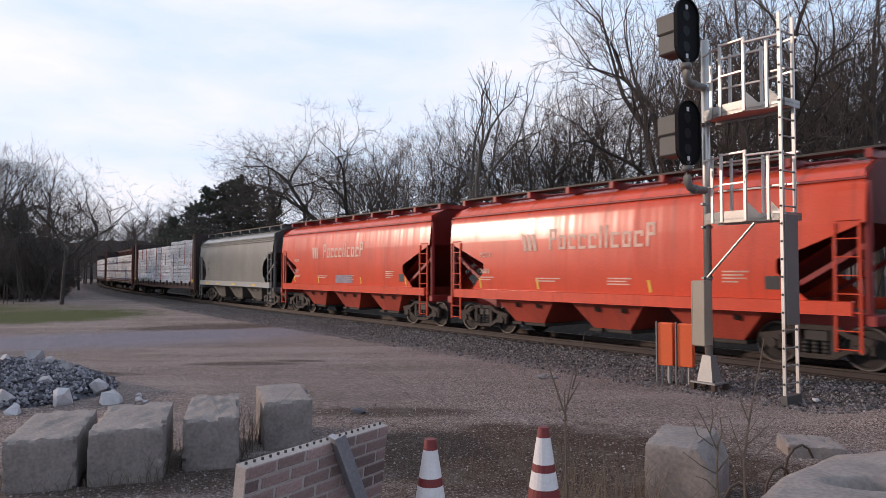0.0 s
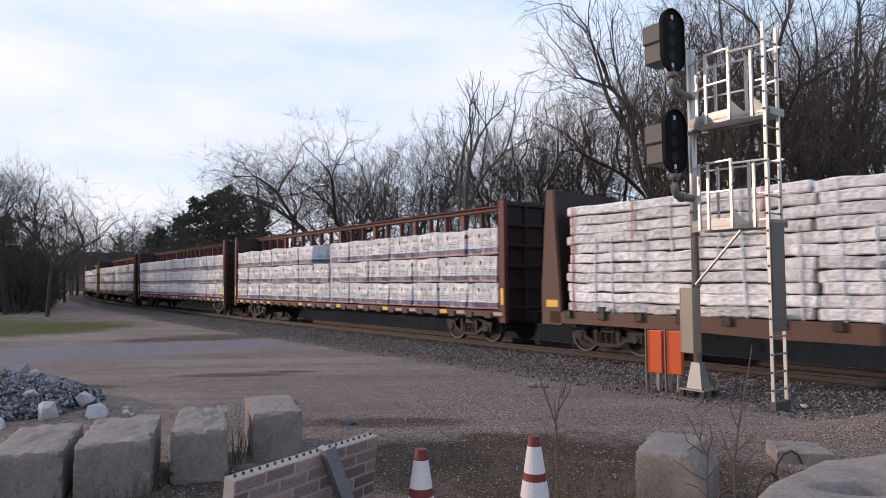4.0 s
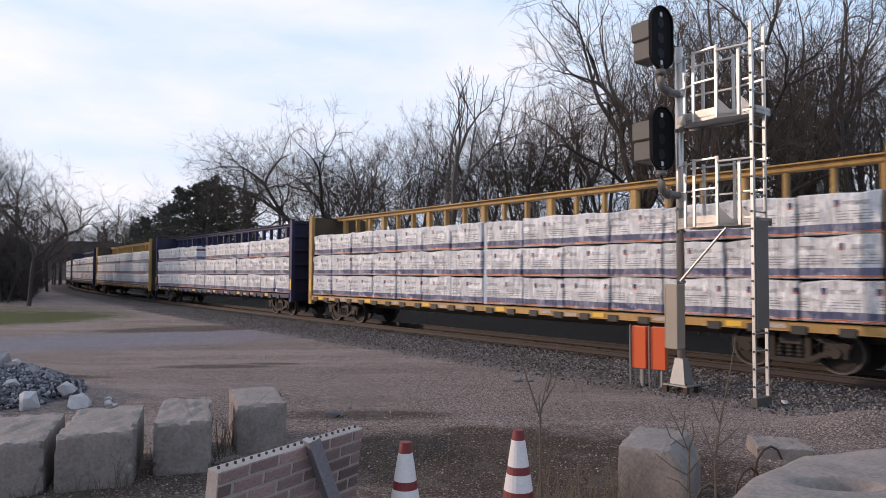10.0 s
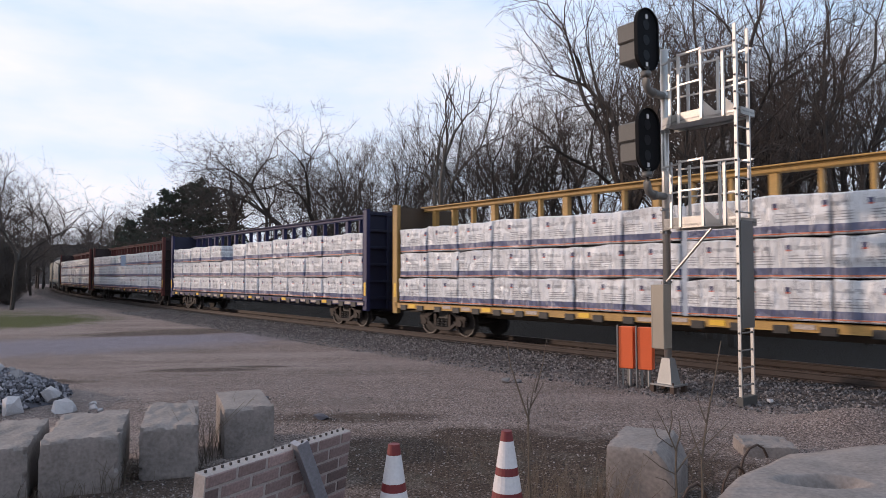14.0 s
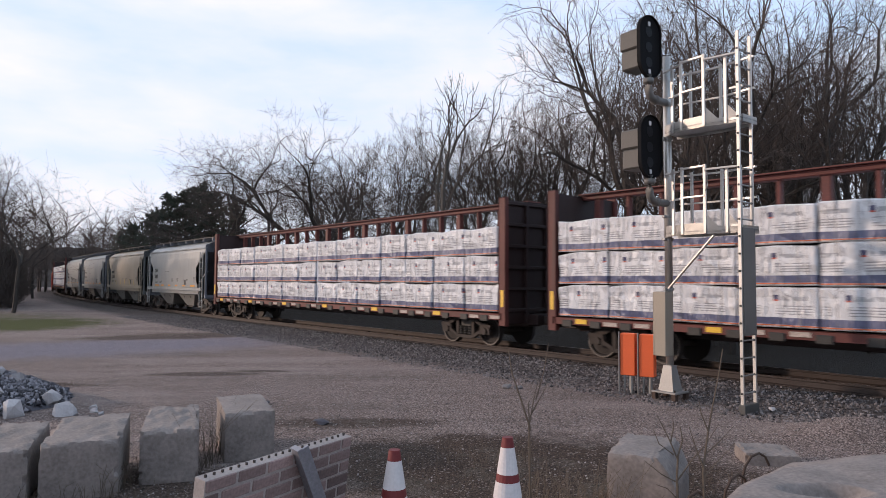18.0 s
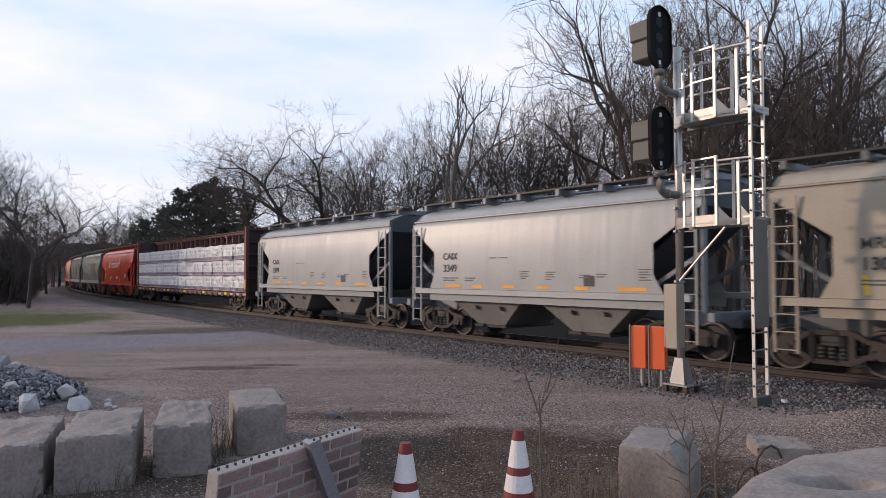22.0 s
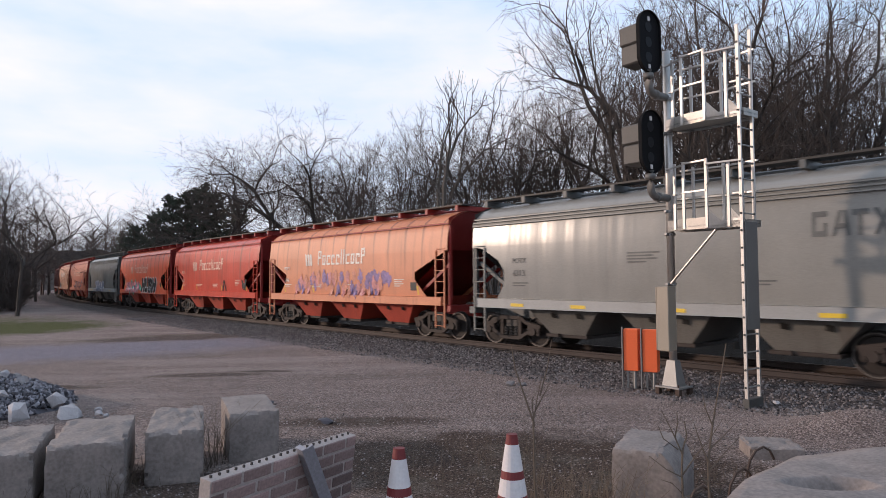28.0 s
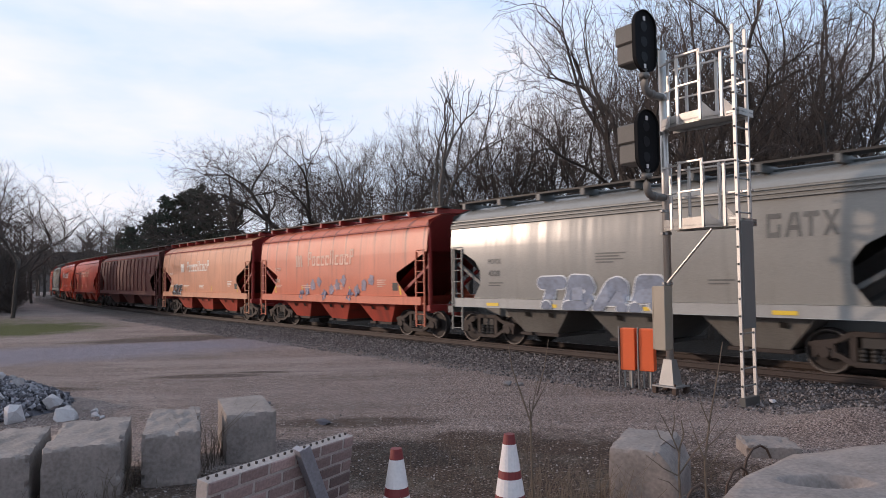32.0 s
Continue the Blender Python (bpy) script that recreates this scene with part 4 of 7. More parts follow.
def bulkhead_flat(i):
    """An older flat car between two end walls, loaded with many thin bundles."""
    length = ENDS[i] - ENDS[i - 1]
    h = length / 2
    car = tagged(new("bulkhead_flatcar"), "rusty brown bulkhead flat car stacked with strapped white bundles", "flat car", group="cars of the freight train")
    X1, deck = h - 1.02, 1.12
    bm = B()
    box(bm, -X1, X1, -1.42, 1.42, deck - 0.08, deck)
    part("deck", bm, "rust_dark", car)
    for sy in (-1, 1):
        bm = B()
        prism(bm, [(-X1, 0.80), (-X1 + 4.2, 0.78), (-X1 + 6.0, 0.72), (X1 - 6.0, 0.72), (X1 - 4.2, 0.78), (X1, 0.80), (X1, deck), (-X1, deck)], sy * 1.40, sy * 1.50)
        part("side_sill", bm, "rust", car)
    for k in range(18):
        for sy in (-1, 1):
            bm = B()
            x = -X1 + 0.7 + k * (2 * X1 - 1.4) / 17
            box(bm, x - 0.09, x + 0.09, sy * 1.50, sy * 1.58, deck - 0.16, deck + (0.16 if k % 2 else 0.04), 0.01)
            part("stake_pocket", bm, "steel_dark", car)
    for sx in (-1, 1):
        bm = B()
        box(bm, sx * (X1 - 0.05), sx * (X1 + 0.06), -1.42, 1.42, 0.8, TOP + 0.05)
        part("bulkhead_sheet", bm, "rust_dark", car)
        for sy in (-1, 1):
            bm = B()
            prism(bm, [(sx * (X1 - 0.42), 0.75), (sx * (X1 + 0.30), 0.75), (sx * (X1 + 0.30), deck + 0.6), (sx * (X1 + 0.08), TOP + 0.05), (sx * (X1 - 0.14), TOP + 0.05)], sy * 1.38, sy * 1.50)
            part("bulkhead_post", bm, "rust", car)
            bm = B()
            box(bm, sx * (X1 - 0.30), sx * (X1 + 0.12), sy * 1.502, sy * 1.512, deck + 0.12, deck + 0.32)
            part("reflector", bm, "tab_yellow", car, "yellow reflective patch")
        for y in (-0.7, 0.0, 0.7):
            bm = B()
            box(bm, sx * (X1 + 0.06), sx * (X1 + 0.22), y - 0.06, y + 0.06, 0.8, TOP, 0.01)
            part("bulkhead_rib", bm, "rust_dark", car)
        bm = B()
        box(bm, sx * (h - 0.5), sx * h, -0.12, 0.12, 0.72, 0.98, 0.03)
        part("coupler", bm, "truck", car)
    tiers, cols = 11, 3
    th = 0.262
    span = (2 * X1 - 1.1) / cols
    for sy in (-1, 1):
        for c in range(cols):
            n = tiers + (1 if c == 2 else 0)
            for t in range(n):
                bm = B()
                box(bm, -span / 2 + 0.03, span / 2 - 0.03, -0.66, 0.66, 0.014, th - 0.006, 0.03)
                bmesh.ops.subdivide_edges(bm, edges=[e for e in bm.edges if e.calc_length() > 2], cuts=22)
                lumpy_pack(bm, t + 20 * c)
                o = part("board_pack", bm, "bundle", car, "bundle of boards in white plastic")
                o.matrix_basis = pose(-X1 + 0.55 + (c + 0.5) * span + random.uniform(-0.07, 0.07), sy * (0.70 + random.uniform(-0.025, 0.025)), deck + t * th, 0, 0, random.uniform(-0.1, 0.1))
            for k in range(11):
                bm = B()
                x = -X1 + 0.55 + c * span + 0.4 + k * (span - 0.8) / 10 + random.uniform(-0.2, 0.2)
                z0 = random.choice((0.0, 0.0, 0.8, 1.4, 1.9))
                z1 = n * th - random.choice((0.02, 0.02, 0.6, 0.9))
                bar(bm, (x + random.uniform(-0.12, 0.12), sy * 1.395, deck + z0), (x, sy * 1.395, deck + max(z1, z0 + 0.4)), 0.035, 0.02)
                part("strap", bm, "strap_red" if (k + c) % 3 == 0 else "strap_white", car)
    trucks(car, h - 2.6)
    CARS.append((car, (ENDS[i] + ENDS[i - 1]) / 2, h - 2.6))


def lumpy_pack(bm, seed):
    for v in bm.verts:
        k = noise.noise((v.co.x * 1.7, seed * 3.3, v.co.z))
        v.co.z += 0.05 * k
        v.co.y += 0.055 * noise.noise((v.co.x * 2.3, 5.0, seed * 1.7))


def paint(name, color, rough=0.27, vary=0.2, streak=0.5, grime=(0.05, 0.035, 0.03), drips=0.0):
    """Car paint with rain streaks, dust and rust blotches."""
    m = material(name, color, rough, 0, vary, 5, 40, 0.06, 0.004)
    n, l = m.node_tree.nodes, m.node_tree.links
    b = n["Principled BSDF"]
    was = b.inputs["Base Color"].links[0].from_socket
    co, mp = n.new("ShaderNodeTexCoord"), n.new("ShaderNodeMapping")
    mp.inputs["Scale"].default_value = (2.2, 0.4, 0.16)
    info, off = n.new("ShaderNodeObjectInfo"), n.new("ShaderNodeVectorMath")
    off.operation = "SCALE"
    off.inputs[0].default_value = (37, 11, 23)
    l.new(info.outputs["Random"], off.inputs["Scale"])
    l.new(off.outputs["Vector"], mp.inputs["Location"])
    l.new(co.outputs["Object"], mp.inputs["Vector"])
    st = n.new("ShaderNodeTexNoise")
    st.inputs["Scale"].default_value, st.inputs["Detail"].default_value, st.inputs["Roughness"].default_value = 1.6, 6, 0.62
    l.new(mp.outputs["Vector"], st.inputs["Vector"])
    rg = n.new("ShaderNodeMapRange")
    rg.inputs["From Min"].default_value, rg.inputs["From Max"].default_value, rg.inputs["To Max"].default_value = 0.55, 0.85, streak
    l.new(st.outputs["Fac"], rg.inputs["Value"])
    mx = n.new("ShaderNodeMix")
    mx.data_type = "RGBA"
    mx.inputs[7].default_value = (*grime, 1)
    l.new(rg.outputs["Result"], mx.inputs[0])
    l.new(was, mx.inputs[6])
    # the sheets are not quite flat: shallow upright waves
    wv, wm, wb = n.new("ShaderNodeTexNoise"), n.new("ShaderNodeMapping"), n.new("ShaderNodeBump")
    wm.inputs["Scale"].default_value = (1.5, 0.0, 0.07)
    wv.inputs["Scale"].default_value, wv.inputs["Detail"].default_value = 1.0, 2.0
    wb.inputs["Strength"].default_value, wb.inputs["Distance"].default_value = 0.5, 0.05
    l.new(co.outputs["Object"], wm.inputs["Vector"])
    l.new(wm.outputs["Vector"], wv.inputs["Vector"])
    l.new(wv.outputs["Fac"], wb.inputs["Height"])
    l.new(b.inputs["Normal"].links[0].from_socket, wb.inputs["Normal"])
    l.new(wb.outputs["Normal"], b.inputs["Normal"])
    last = mx.outputs[2]
    if drips:
        # rust that runs down from the roof brackets
        def mt(op, p, q):
            k = n.new("ShaderNodeMath")
            k.operation = op
            for i, v in enumerate((p, q)):
                if isinstance(v, (int, float)):
                    k.inputs[i].default_value = v
                else:
                    l.new(v, k.inputs[i])
            return k.outputs[0]

        xyz, runs = n.new("ShaderNodeSeparateXYZ"), n.new("ShaderNodeMapRange")
        l.new(co.outputs["Object"], xyz.inputs[0])
        at = mt("ABSOLUTE", mt("SUBTRACT", mt("FRACT", mt("ADD", mt("MULTIPLY", xyz.outputs["X"], 1.02), mt("MULTIPLY", st.outputs["Fac"], 0.5)), 0.0), 0.5), 0.0)
        runs.inputs["From Min"].default_value, runs.inputs["From Max"].default_value, runs.inputs["To Max"].default_value = 0.085, 0.015, drips
        l.new(at, runs.inputs["Value"])
        down = n.new("ShaderNodeMapRange")
        down.inputs["From Min"].default_value, down.inputs["From Max"].default_value = 1.7, 3.9
        l.new(xyz.outputs["Z"], down.inputs["Value"])
        fac = mt("MULTIPLY", mt("MULTIPLY", runs.outputs["Result"], down.outputs["Result"]), mt("MULTIPLY", st.outputs["Fac"], 1.8))
        m2 = n.new("ShaderNodeMix")
        m2.data_type, m2.clamp_factor = "RGBA", True
        m2.inputs[7].default_value = (0.13, 0.042, 0.026, 1)
        l.new(fac, m2.inputs[0])
        l.new(last, m2.inputs[6])
        last = m2.outputs[2]
    l.new(last, b.inputs["Base Color"])
    return m


M["red"] = paint("hopper_red", (0.60, 0.070, 0.031), drips=0.4)
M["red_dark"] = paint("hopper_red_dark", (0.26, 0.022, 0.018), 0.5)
M["red_worn"] = paint("hopper_red_worn", (0.60, 0.10, 0.045), 0.35, 0.2, 0.9, (0.14, 0.05, 0.03), drips=1.0)
M["red_deep"] = paint("hopper_red_deep", (0.50, 0.058, 0.034), 0.33, 0.2, 0.75, (0.10, 0.035, 0.025), drips=0.8)
M["orange_faded"] = paint("hopper_orange_faded", (0.56, 0.20, 0.10), 0.5, 0.2, 0.7, (0.16, 0.06, 0.035), drips=0.9)
M["brick_red"] = paint("hopper_brick_red", (0.50, 0.13, 0.07), 0.45, 0.2, 0.6, (0.14, 0.05, 0.03), drips=1.0)
# darker red: dirt, and the shade under the body's bulge put into the colour
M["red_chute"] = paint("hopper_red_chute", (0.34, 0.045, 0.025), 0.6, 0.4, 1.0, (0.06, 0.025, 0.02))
M["brown_hopper"] = paint("hopper_brown", (0.11, 0.03, 0.024), 0.6)
M["grey"] = paint("hopper_grey", (0.235, 0.228, 0.21), 0.27, 0.16, 0.35, (0.09, 0.08, 0.07))
M["grey_pale"] = paint("hopper_pale_grey", (0.285, 0.288, 0.282), 0.42, 0.14, 0.3)
M["tan"] = paint("hopper_tan", (0.31, 0.262, 0.205), 0.45, 0.14, 0.3)
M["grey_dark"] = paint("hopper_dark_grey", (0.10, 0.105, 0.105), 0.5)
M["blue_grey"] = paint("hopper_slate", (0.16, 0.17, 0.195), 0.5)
# maroon, yellow and navy _dark: shade of bulkheads and deck put into the colour
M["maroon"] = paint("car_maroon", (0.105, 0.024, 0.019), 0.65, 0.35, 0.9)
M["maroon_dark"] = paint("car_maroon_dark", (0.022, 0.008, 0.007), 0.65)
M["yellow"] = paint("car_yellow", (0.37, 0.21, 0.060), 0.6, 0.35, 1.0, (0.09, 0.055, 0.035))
# browner as well, for the rust inside the bulkheads
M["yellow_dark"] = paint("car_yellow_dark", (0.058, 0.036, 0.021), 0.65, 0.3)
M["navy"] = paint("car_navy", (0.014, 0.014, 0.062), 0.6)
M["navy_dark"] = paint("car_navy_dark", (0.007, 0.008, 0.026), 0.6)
M["rust"] = paint("car_rust", (0.105, 0.050, 0.035), 0.7)
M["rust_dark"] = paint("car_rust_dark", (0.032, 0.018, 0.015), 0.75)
M["tab_yellow"] = material("tab_yellow", (0.72, 0.42, 0.03), 0.5)


def wrap_material(name, band, base):
    """Printed plastic wrap: a coloured band with a thin orange line, rows of grey print, strap marks, and creases with
    their shade painted in.
    """
    m = bpy.data.materials.new(name)
    m.use_nodes = True
    n, l = m.node_tree.nodes, m.node_tree.links
    b = n["Principled BSDF"]
    b.inputs["Roughness"].default_value = 0.34
    co, xyz, info = n.new("ShaderNodeTexCoord"), n.new("ShaderNodeSeparateXYZ"), n.new("ShaderNodeObjectInfo")
    l.new(co.outputs["Object"], xyz.inputs[0])
    X, Z = xyz.outputs["X"], xyz.outputs["Z"]

    def mt(op, a, c=0.0, d=None):
        q = n.new("ShaderNodeMath")
        q.operation = op
        for i, v in enumerate((a, c, d)):
            if v is None:
                continue
            if isinstance(v, (int, float)):
                q.inputs[i].default_value = v
            else:
                l.new(v, q.inputs[i])
        return q.outputs[0]

    def within(v, lo, hi):
        return mt("MULTIPLY", mt("GREATER_THAN", v, lo), mt("LESS_THAN", v, hi))

    def mix(f, a, c):
        q = n.new("ShaderNodeMix")
        q.data_type = "RGBA"
        l.new(f, q.inputs[0])
        for i, v in ((6, a), (7, c)):
            if isinstance(v, tuple):
                q.inputs[i].default_value = (*v, 1)
            else:
                l.new(v, q.inputs[i])
        return q.outputs[2]

    shift = n.new("ShaderNodeVectorMath")
    shift.operation = "SCALE"
    shift.inputs[0].default_value = (31, 17, 53)
    l.new(info.outputs["Random"], shift.inputs["Scale"])
    add = n.new("ShaderNodeVectorMath")
    l.new(co.outputs["Object"], add.inputs[0])
    l.new(shift.outputs["Vector"], add.inputs[1])
    big, crease, print_ = n.new("ShaderNodeTexNoise"), n.new("ShaderNodeTexNoise"), n.new("ShaderNodeTexNoise")
    stretch = n.new("ShaderNodeMapping")
    stretch.inputs["Scale"].default_value = (2.2, 1, 0.42)
    stretch.inputs["Rotation"].default_value = (0, 0.5, 0)
    for t, s, d in ((big, 1.3, 3), (print_, 9, 1)):
        t.inputs["Scale"].default_value, t.inputs["Detail"].default_value = s, d
        l.new(add.outputs["Vector"], t.inputs["Vector"])
    crease.inputs["Scale"].default_value, crease.inputs["Detail"].default_value, crease.inputs["Distortion"].default_value = 3.2, 3, 1.6
    l.new(add.outputs["Vector"], stretch.inputs["Vector"])
    l.new(stretch.outputs["Vector"], crease.inputs["Vector"])
    # where the sheets overlap, the print starts at another place on each pack
    off = mt("MULTIPLY_ADD", info.outputs["Random"], 0.5, X)
    col = mix(big.outputs["Fac"], tuple(v * 0.84 for v in base), base)
    half = mt("ABSOLUTE", mt("SUBTRACT", mt("FRACT", mt("MULTIPLY", off, 1.05)), 0.5))
    words = mt("MULTIPLY", mt("LESS_THAN", half, 0.34), mt("GREATER_THAN", print_.outputs["Fac"], 0.40))
    for z0, z1 in ((0.29, 0.312), (0.345, 0.367), (0.40, 0.422), (0.455, 0.477)):
        col = mix(mt("MULTIPLY", mt("MULTIPLY", words, within(Z, z0, z1)), 0.75), col, (0.16, 0.16, 0.18))
    title = mt("MULTIPLY", mt("MULTIPLY", within(Z, 0.58, 0.67), mt("LESS_THAN", half, 0.26)), mt("GREATER_THAN", print_.outputs["Fac"], 0.43))
    col = mix(mt("MULTIPLY", title, 0.6), col, (0.20, 0.21, 0.24))
    spot = within(mt("FRACT", mt("MULTIPLY", off, 1.05)), 0.10, 0.205)
    col = mix(mt("MULTIPLY", within(Z, 0.60, 0.70), spot), col, (0.06, 0.06, 0.13))
    col = mix(mt("MULTIPLY", within(Z, 0.565, 0.60), spot), col, (0.45, 0.08, 0.05))
    stripe = within(mt("ADD", Z, mt("MULTIPLY", mt("SUBTRACT", big.outputs["Fac"], 0.5), 0.03)), 0.075, 0.225)
    col = mix(mt("MULTIPLY", stripe, 0.92), col, band)
    line = within(mt("ADD", Z, mt("MULTIPLY", mt("SUBTRACT", big.outputs["Fac"], 0.5), 0.03)), 0.045, 0.072)
    col = mix(line, col, (0.55, 0.13, 0.05))
    for at in (-0.46, 0.42):
        col = mix(mt("MULTIPLY", within(X, at - 0.012, at + 0.012), 0.7), col, (0.10, 0.10, 0.11))
    # shade in the folds, painted as thin grey lines
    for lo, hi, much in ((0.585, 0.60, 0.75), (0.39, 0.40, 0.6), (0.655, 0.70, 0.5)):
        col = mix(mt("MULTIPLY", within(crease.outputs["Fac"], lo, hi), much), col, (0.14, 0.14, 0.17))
    l.new(col, b.inputs["Base Color"])
    bp = n.new("ShaderNodeBump")
    bp.inputs["Strength"].default_value, bp.inputs["Distance"].default_value = 1.0, 0.10
    l.new(crease.outputs["Fac"], bp.inputs["Height"])
    l.new(bp.outputs["Normal"], b.inputs["Normal"])
    return m


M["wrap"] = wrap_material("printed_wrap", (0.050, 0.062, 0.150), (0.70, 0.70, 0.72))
M["stencil"] = material("stencil_white", (0.40, 0.33, 0.29), 0.7, 0, 0.5, 40, 30, 0)
M["wrap_plain"] = material("plain_wrap", (0.33, 0.38, 0.46), 0.4, 0, 0.12, 6, 20, 0.2)
M["bundle"] = material("bundle_wrap", (0.62, 0.61, 0.63), 0.36, 0, 0.42, 24, 9, 1.0, 0.07, spread=0.25)
M["strap_red"] = material("strap_red", (0.48, 0.06, 0.03), 0.5, 0, 0.15)
M["strap_white"] = material("strap_white", (0.72, 0.72, 0.72), 0.5, 0, 0.1)
M["letter_white"] = material("letter_white", (0.66, 0.60, 0.55), 0.6, 0, 0.35, 12, 30, 0)
M["letter_faint"] = material("letter_faint", (0.60, 0.38, 0.30), 0.6, 0, 0.4, 12, 30, 0)
M["letter_black"] = material("letter_black", (0.03, 0.03, 0.032), 0.6, 0, 0.3, 12, 30, 0)
M["letter_grey"] = material("letter_grey", (0.09, 0.092, 0.09), 0.6, 0, 0.3, 12, 30, 0)
M["stripe_orange"] = material("stripe_orange", (0.68, 0.28, 0.03), 0.5, 0, 0.2)
M["stripe_yellow"] = material("stripe_yellow", (0.66, 0.44, 0.03), 0.5, 0, 0.2)
M["spray_blue"] = material("spray_blue", (0.10, 0.23, 0.42), 0.6, 0, 0.5, 16, 10, 0)
M["spray_slate"] = material("spray_slate", (0.15, 0.18, 0.24), 0.6, 0, 0.35, 16, 10, 0)
M["spray_white"] = material("spray_white", (0.62, 0.64, 0.66), 0.6, 0, 0.2)
M["spray_black"] = material("spray_black", (0.012, 0.012, 0.014), 0.8, 0, 0.3)
M["spray_pink"] = material("spray_pink", (0.62, 0.25, 0.28), 0.6, 0, 0.35, 16, 10, 0)
M["spray_teal"] = material("spray_teal", (0.12, 0.42, 0.34), 0.6, 0, 0.35, 16, 10, 0)
M["spray_purple"] = material("spray_purple", (0.20, 0.13, 0.27), 0.6, 0, 0.5, 16, 10, 0)
M["spray_dull"] = material("spray_dull_blue", (0.20, 0.17, 0.22), 0.6, 0, 0.5, 16, 10, 0)
M["tan_orange"] = paint("hopper_tan_orange", (0.50, 0.215, 0.125), 0.5, 0.2, 0.6, (0.16, 0.06, 0.035), drips=0.5)
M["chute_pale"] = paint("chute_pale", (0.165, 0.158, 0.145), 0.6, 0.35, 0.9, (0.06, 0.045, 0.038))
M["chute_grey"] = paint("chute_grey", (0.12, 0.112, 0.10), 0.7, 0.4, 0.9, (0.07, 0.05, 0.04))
M["spray_rose"] = material("spray_rose", (0.50, 0.20, 0.14), 0.6, 0, 0.4, 16, 10, 0)
M["spray_mauve"] = material("spray_mauve", (0.50, 0.20, 0.20), 0.6, 0, 0.4, 16, 10, 0)

RED = "orange-red steel hopper car with white lettering on the rails"
GREY = "grey steel hopper car with a dark running board on the rails"
CB = "%s centerbeam flat car loaded with white wrapped lumber packs"


def red_hopper(i, number, mat="red", label=RED):
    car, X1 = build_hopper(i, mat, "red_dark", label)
    red_marks(car, X1, number, i < 3 or mat in ("red_worn", "red_deep", "brick_red"))
    return car, X1


def grey_hopper(i, code, number, big, label=GREY):
    car, X1 = build_hopper(i, "grey", "grey_dark", label)
    grey_marks(car, X1, code, number, big)
    return car, X1


def build_train():
    red_hopper(0, "3684")
    red_hopper(1, "3686")
    car, X1 = red_hopper(2, "2977")
    panel(car, "paint_patch", [(-0.66, 1.5), (0.85, 1.5), (0.80, 1.86), (-0.60, 1.84)], "spray_dull", "dull blue sprayed patch")
    grey_hopper(3, "POTX", "4071", False)
    bulkhead_flat(4)
    for i, (c, g) in enumerate([("maroon", (6,)), ("maroon", None), ("maroon", None), ("yellow", None), ("navy", (5,)), ("yellow", None), ("navy", (5,)), ("maroon", (6,)), ("maroon", None)]):
        centerbeam(5 + i, c, c + "_dark", CB % {"maroon": "maroon", "yellow": "yellow", "navy": "dark blue"}[c], None, g)
    pale = "pale grey hopper car with slate ends on the rails"
    for i, mat, dark, lab, code, number, ink, stripe in ((14, "grey_pale", "blue_grey", pale, "CAIX", "3397", "letter_black", "stripe_orange"), (15, "tan", "grey_dark", "cream hopper car with dark ends on the rails", "MRMX", "130714", "letter_black", "stripe_yellow"),
                                                         (16, "grey_pale", "blue_grey", pale, "CAIX", "3349", "letter_black", "stripe_orange"), (17, "grey_pale", "blue_grey", pale, "CAIX", "3399", "letter_black", "stripe_orange")):
        car, X1 = build_hopper(i, mat, dark, lab, 2)
        pale_marks(car, X1, code, number, ink, stripe)
    centerbeam(18, "maroon", "maroon_dark", CB % "maroon", None)
    red_hopper(19, "3433")
    grey_hopper(20, "POTX", "4333", True)
    grey_hopper(21, "POTX", "4313", True)
    car, X1 = red_hopper(22, "1146", "orange_faded", "faded orange hopper car with dull sprayed tags")
    for k in range(44):
        smear(car, -3.75 + (k * 17 % 44) * 0.15, 1.85 + 0.13 * (k * 7 % 5 - 2), 0.42, 0.62, ("spray_mauve", "spray_purple", "spray_rose")[k * 5 % 3], 60 + k, 0.004 + 0.0004 * k)
    for k in range(7):
        smear(car, 1.9 + 0.22 * k, 2.0 + 0.06 * (k % 3), 0.5, 0.6, "spray_purple", 160 + k, 0.006 + 0.0004 * k)
    car, X1 = red_hopper(23, "2676", "red_deep")
    for q in ([(1.72, 1.47), (1.86, 1.47), (2.0, 2.02), (1.9, 2.05)], [(2.15, 1.47), (2.28, 1.47), (2.02, 2.05), (1.94, 2.03)], [(4.38, 1.62), (4.56, 1.5), (4.46, 2.02), (4.30, 2.05)], [(4.60, 1.55), (4.76, 1.5), (4.94, 2.08), (4.74, 2.05)]):
        panel(car, "sprayed_shape", q, "spray_black", "", 0.02)
    car, X1 = red_hopper(24, "2856", "red_worn", "orange-red steel hopper car with two sprayed tags")
    for k in range(13):
        smear(car, -X1 + 2.2 + k * 0.36, 1.50 + 0.24 * ((k * 5) % 3 - 0.6) * (1 if 2 < k < 9 else 0.5), 0.6, 0.7 if 2 < k < 9 else 0.45, "spray_teal", 30 + k, 0.004 + 0.0006 * k)
    tag(car, "SUCEA", -4.35, 1.30, 3.75, 0.55, "spray_pink", "spray_purple", 0.10, 0.022, 0.15, 0.026)
    tag(car, "HUSH", 0.22, 1.36, 3.55, 0.74, "spray_black", "spray_white", 0.155, 0.055, 0.10)
    car, X1 = grey_hopper(25, "POTX", "4328", True, "grey steel hopper car with a blue sprayed tag")
    tag(car, "TBAR", -2.85, 1.22, 4.1, 0.66, "spray_slate", "spray_white", 0.17, 0.035, 0.25)
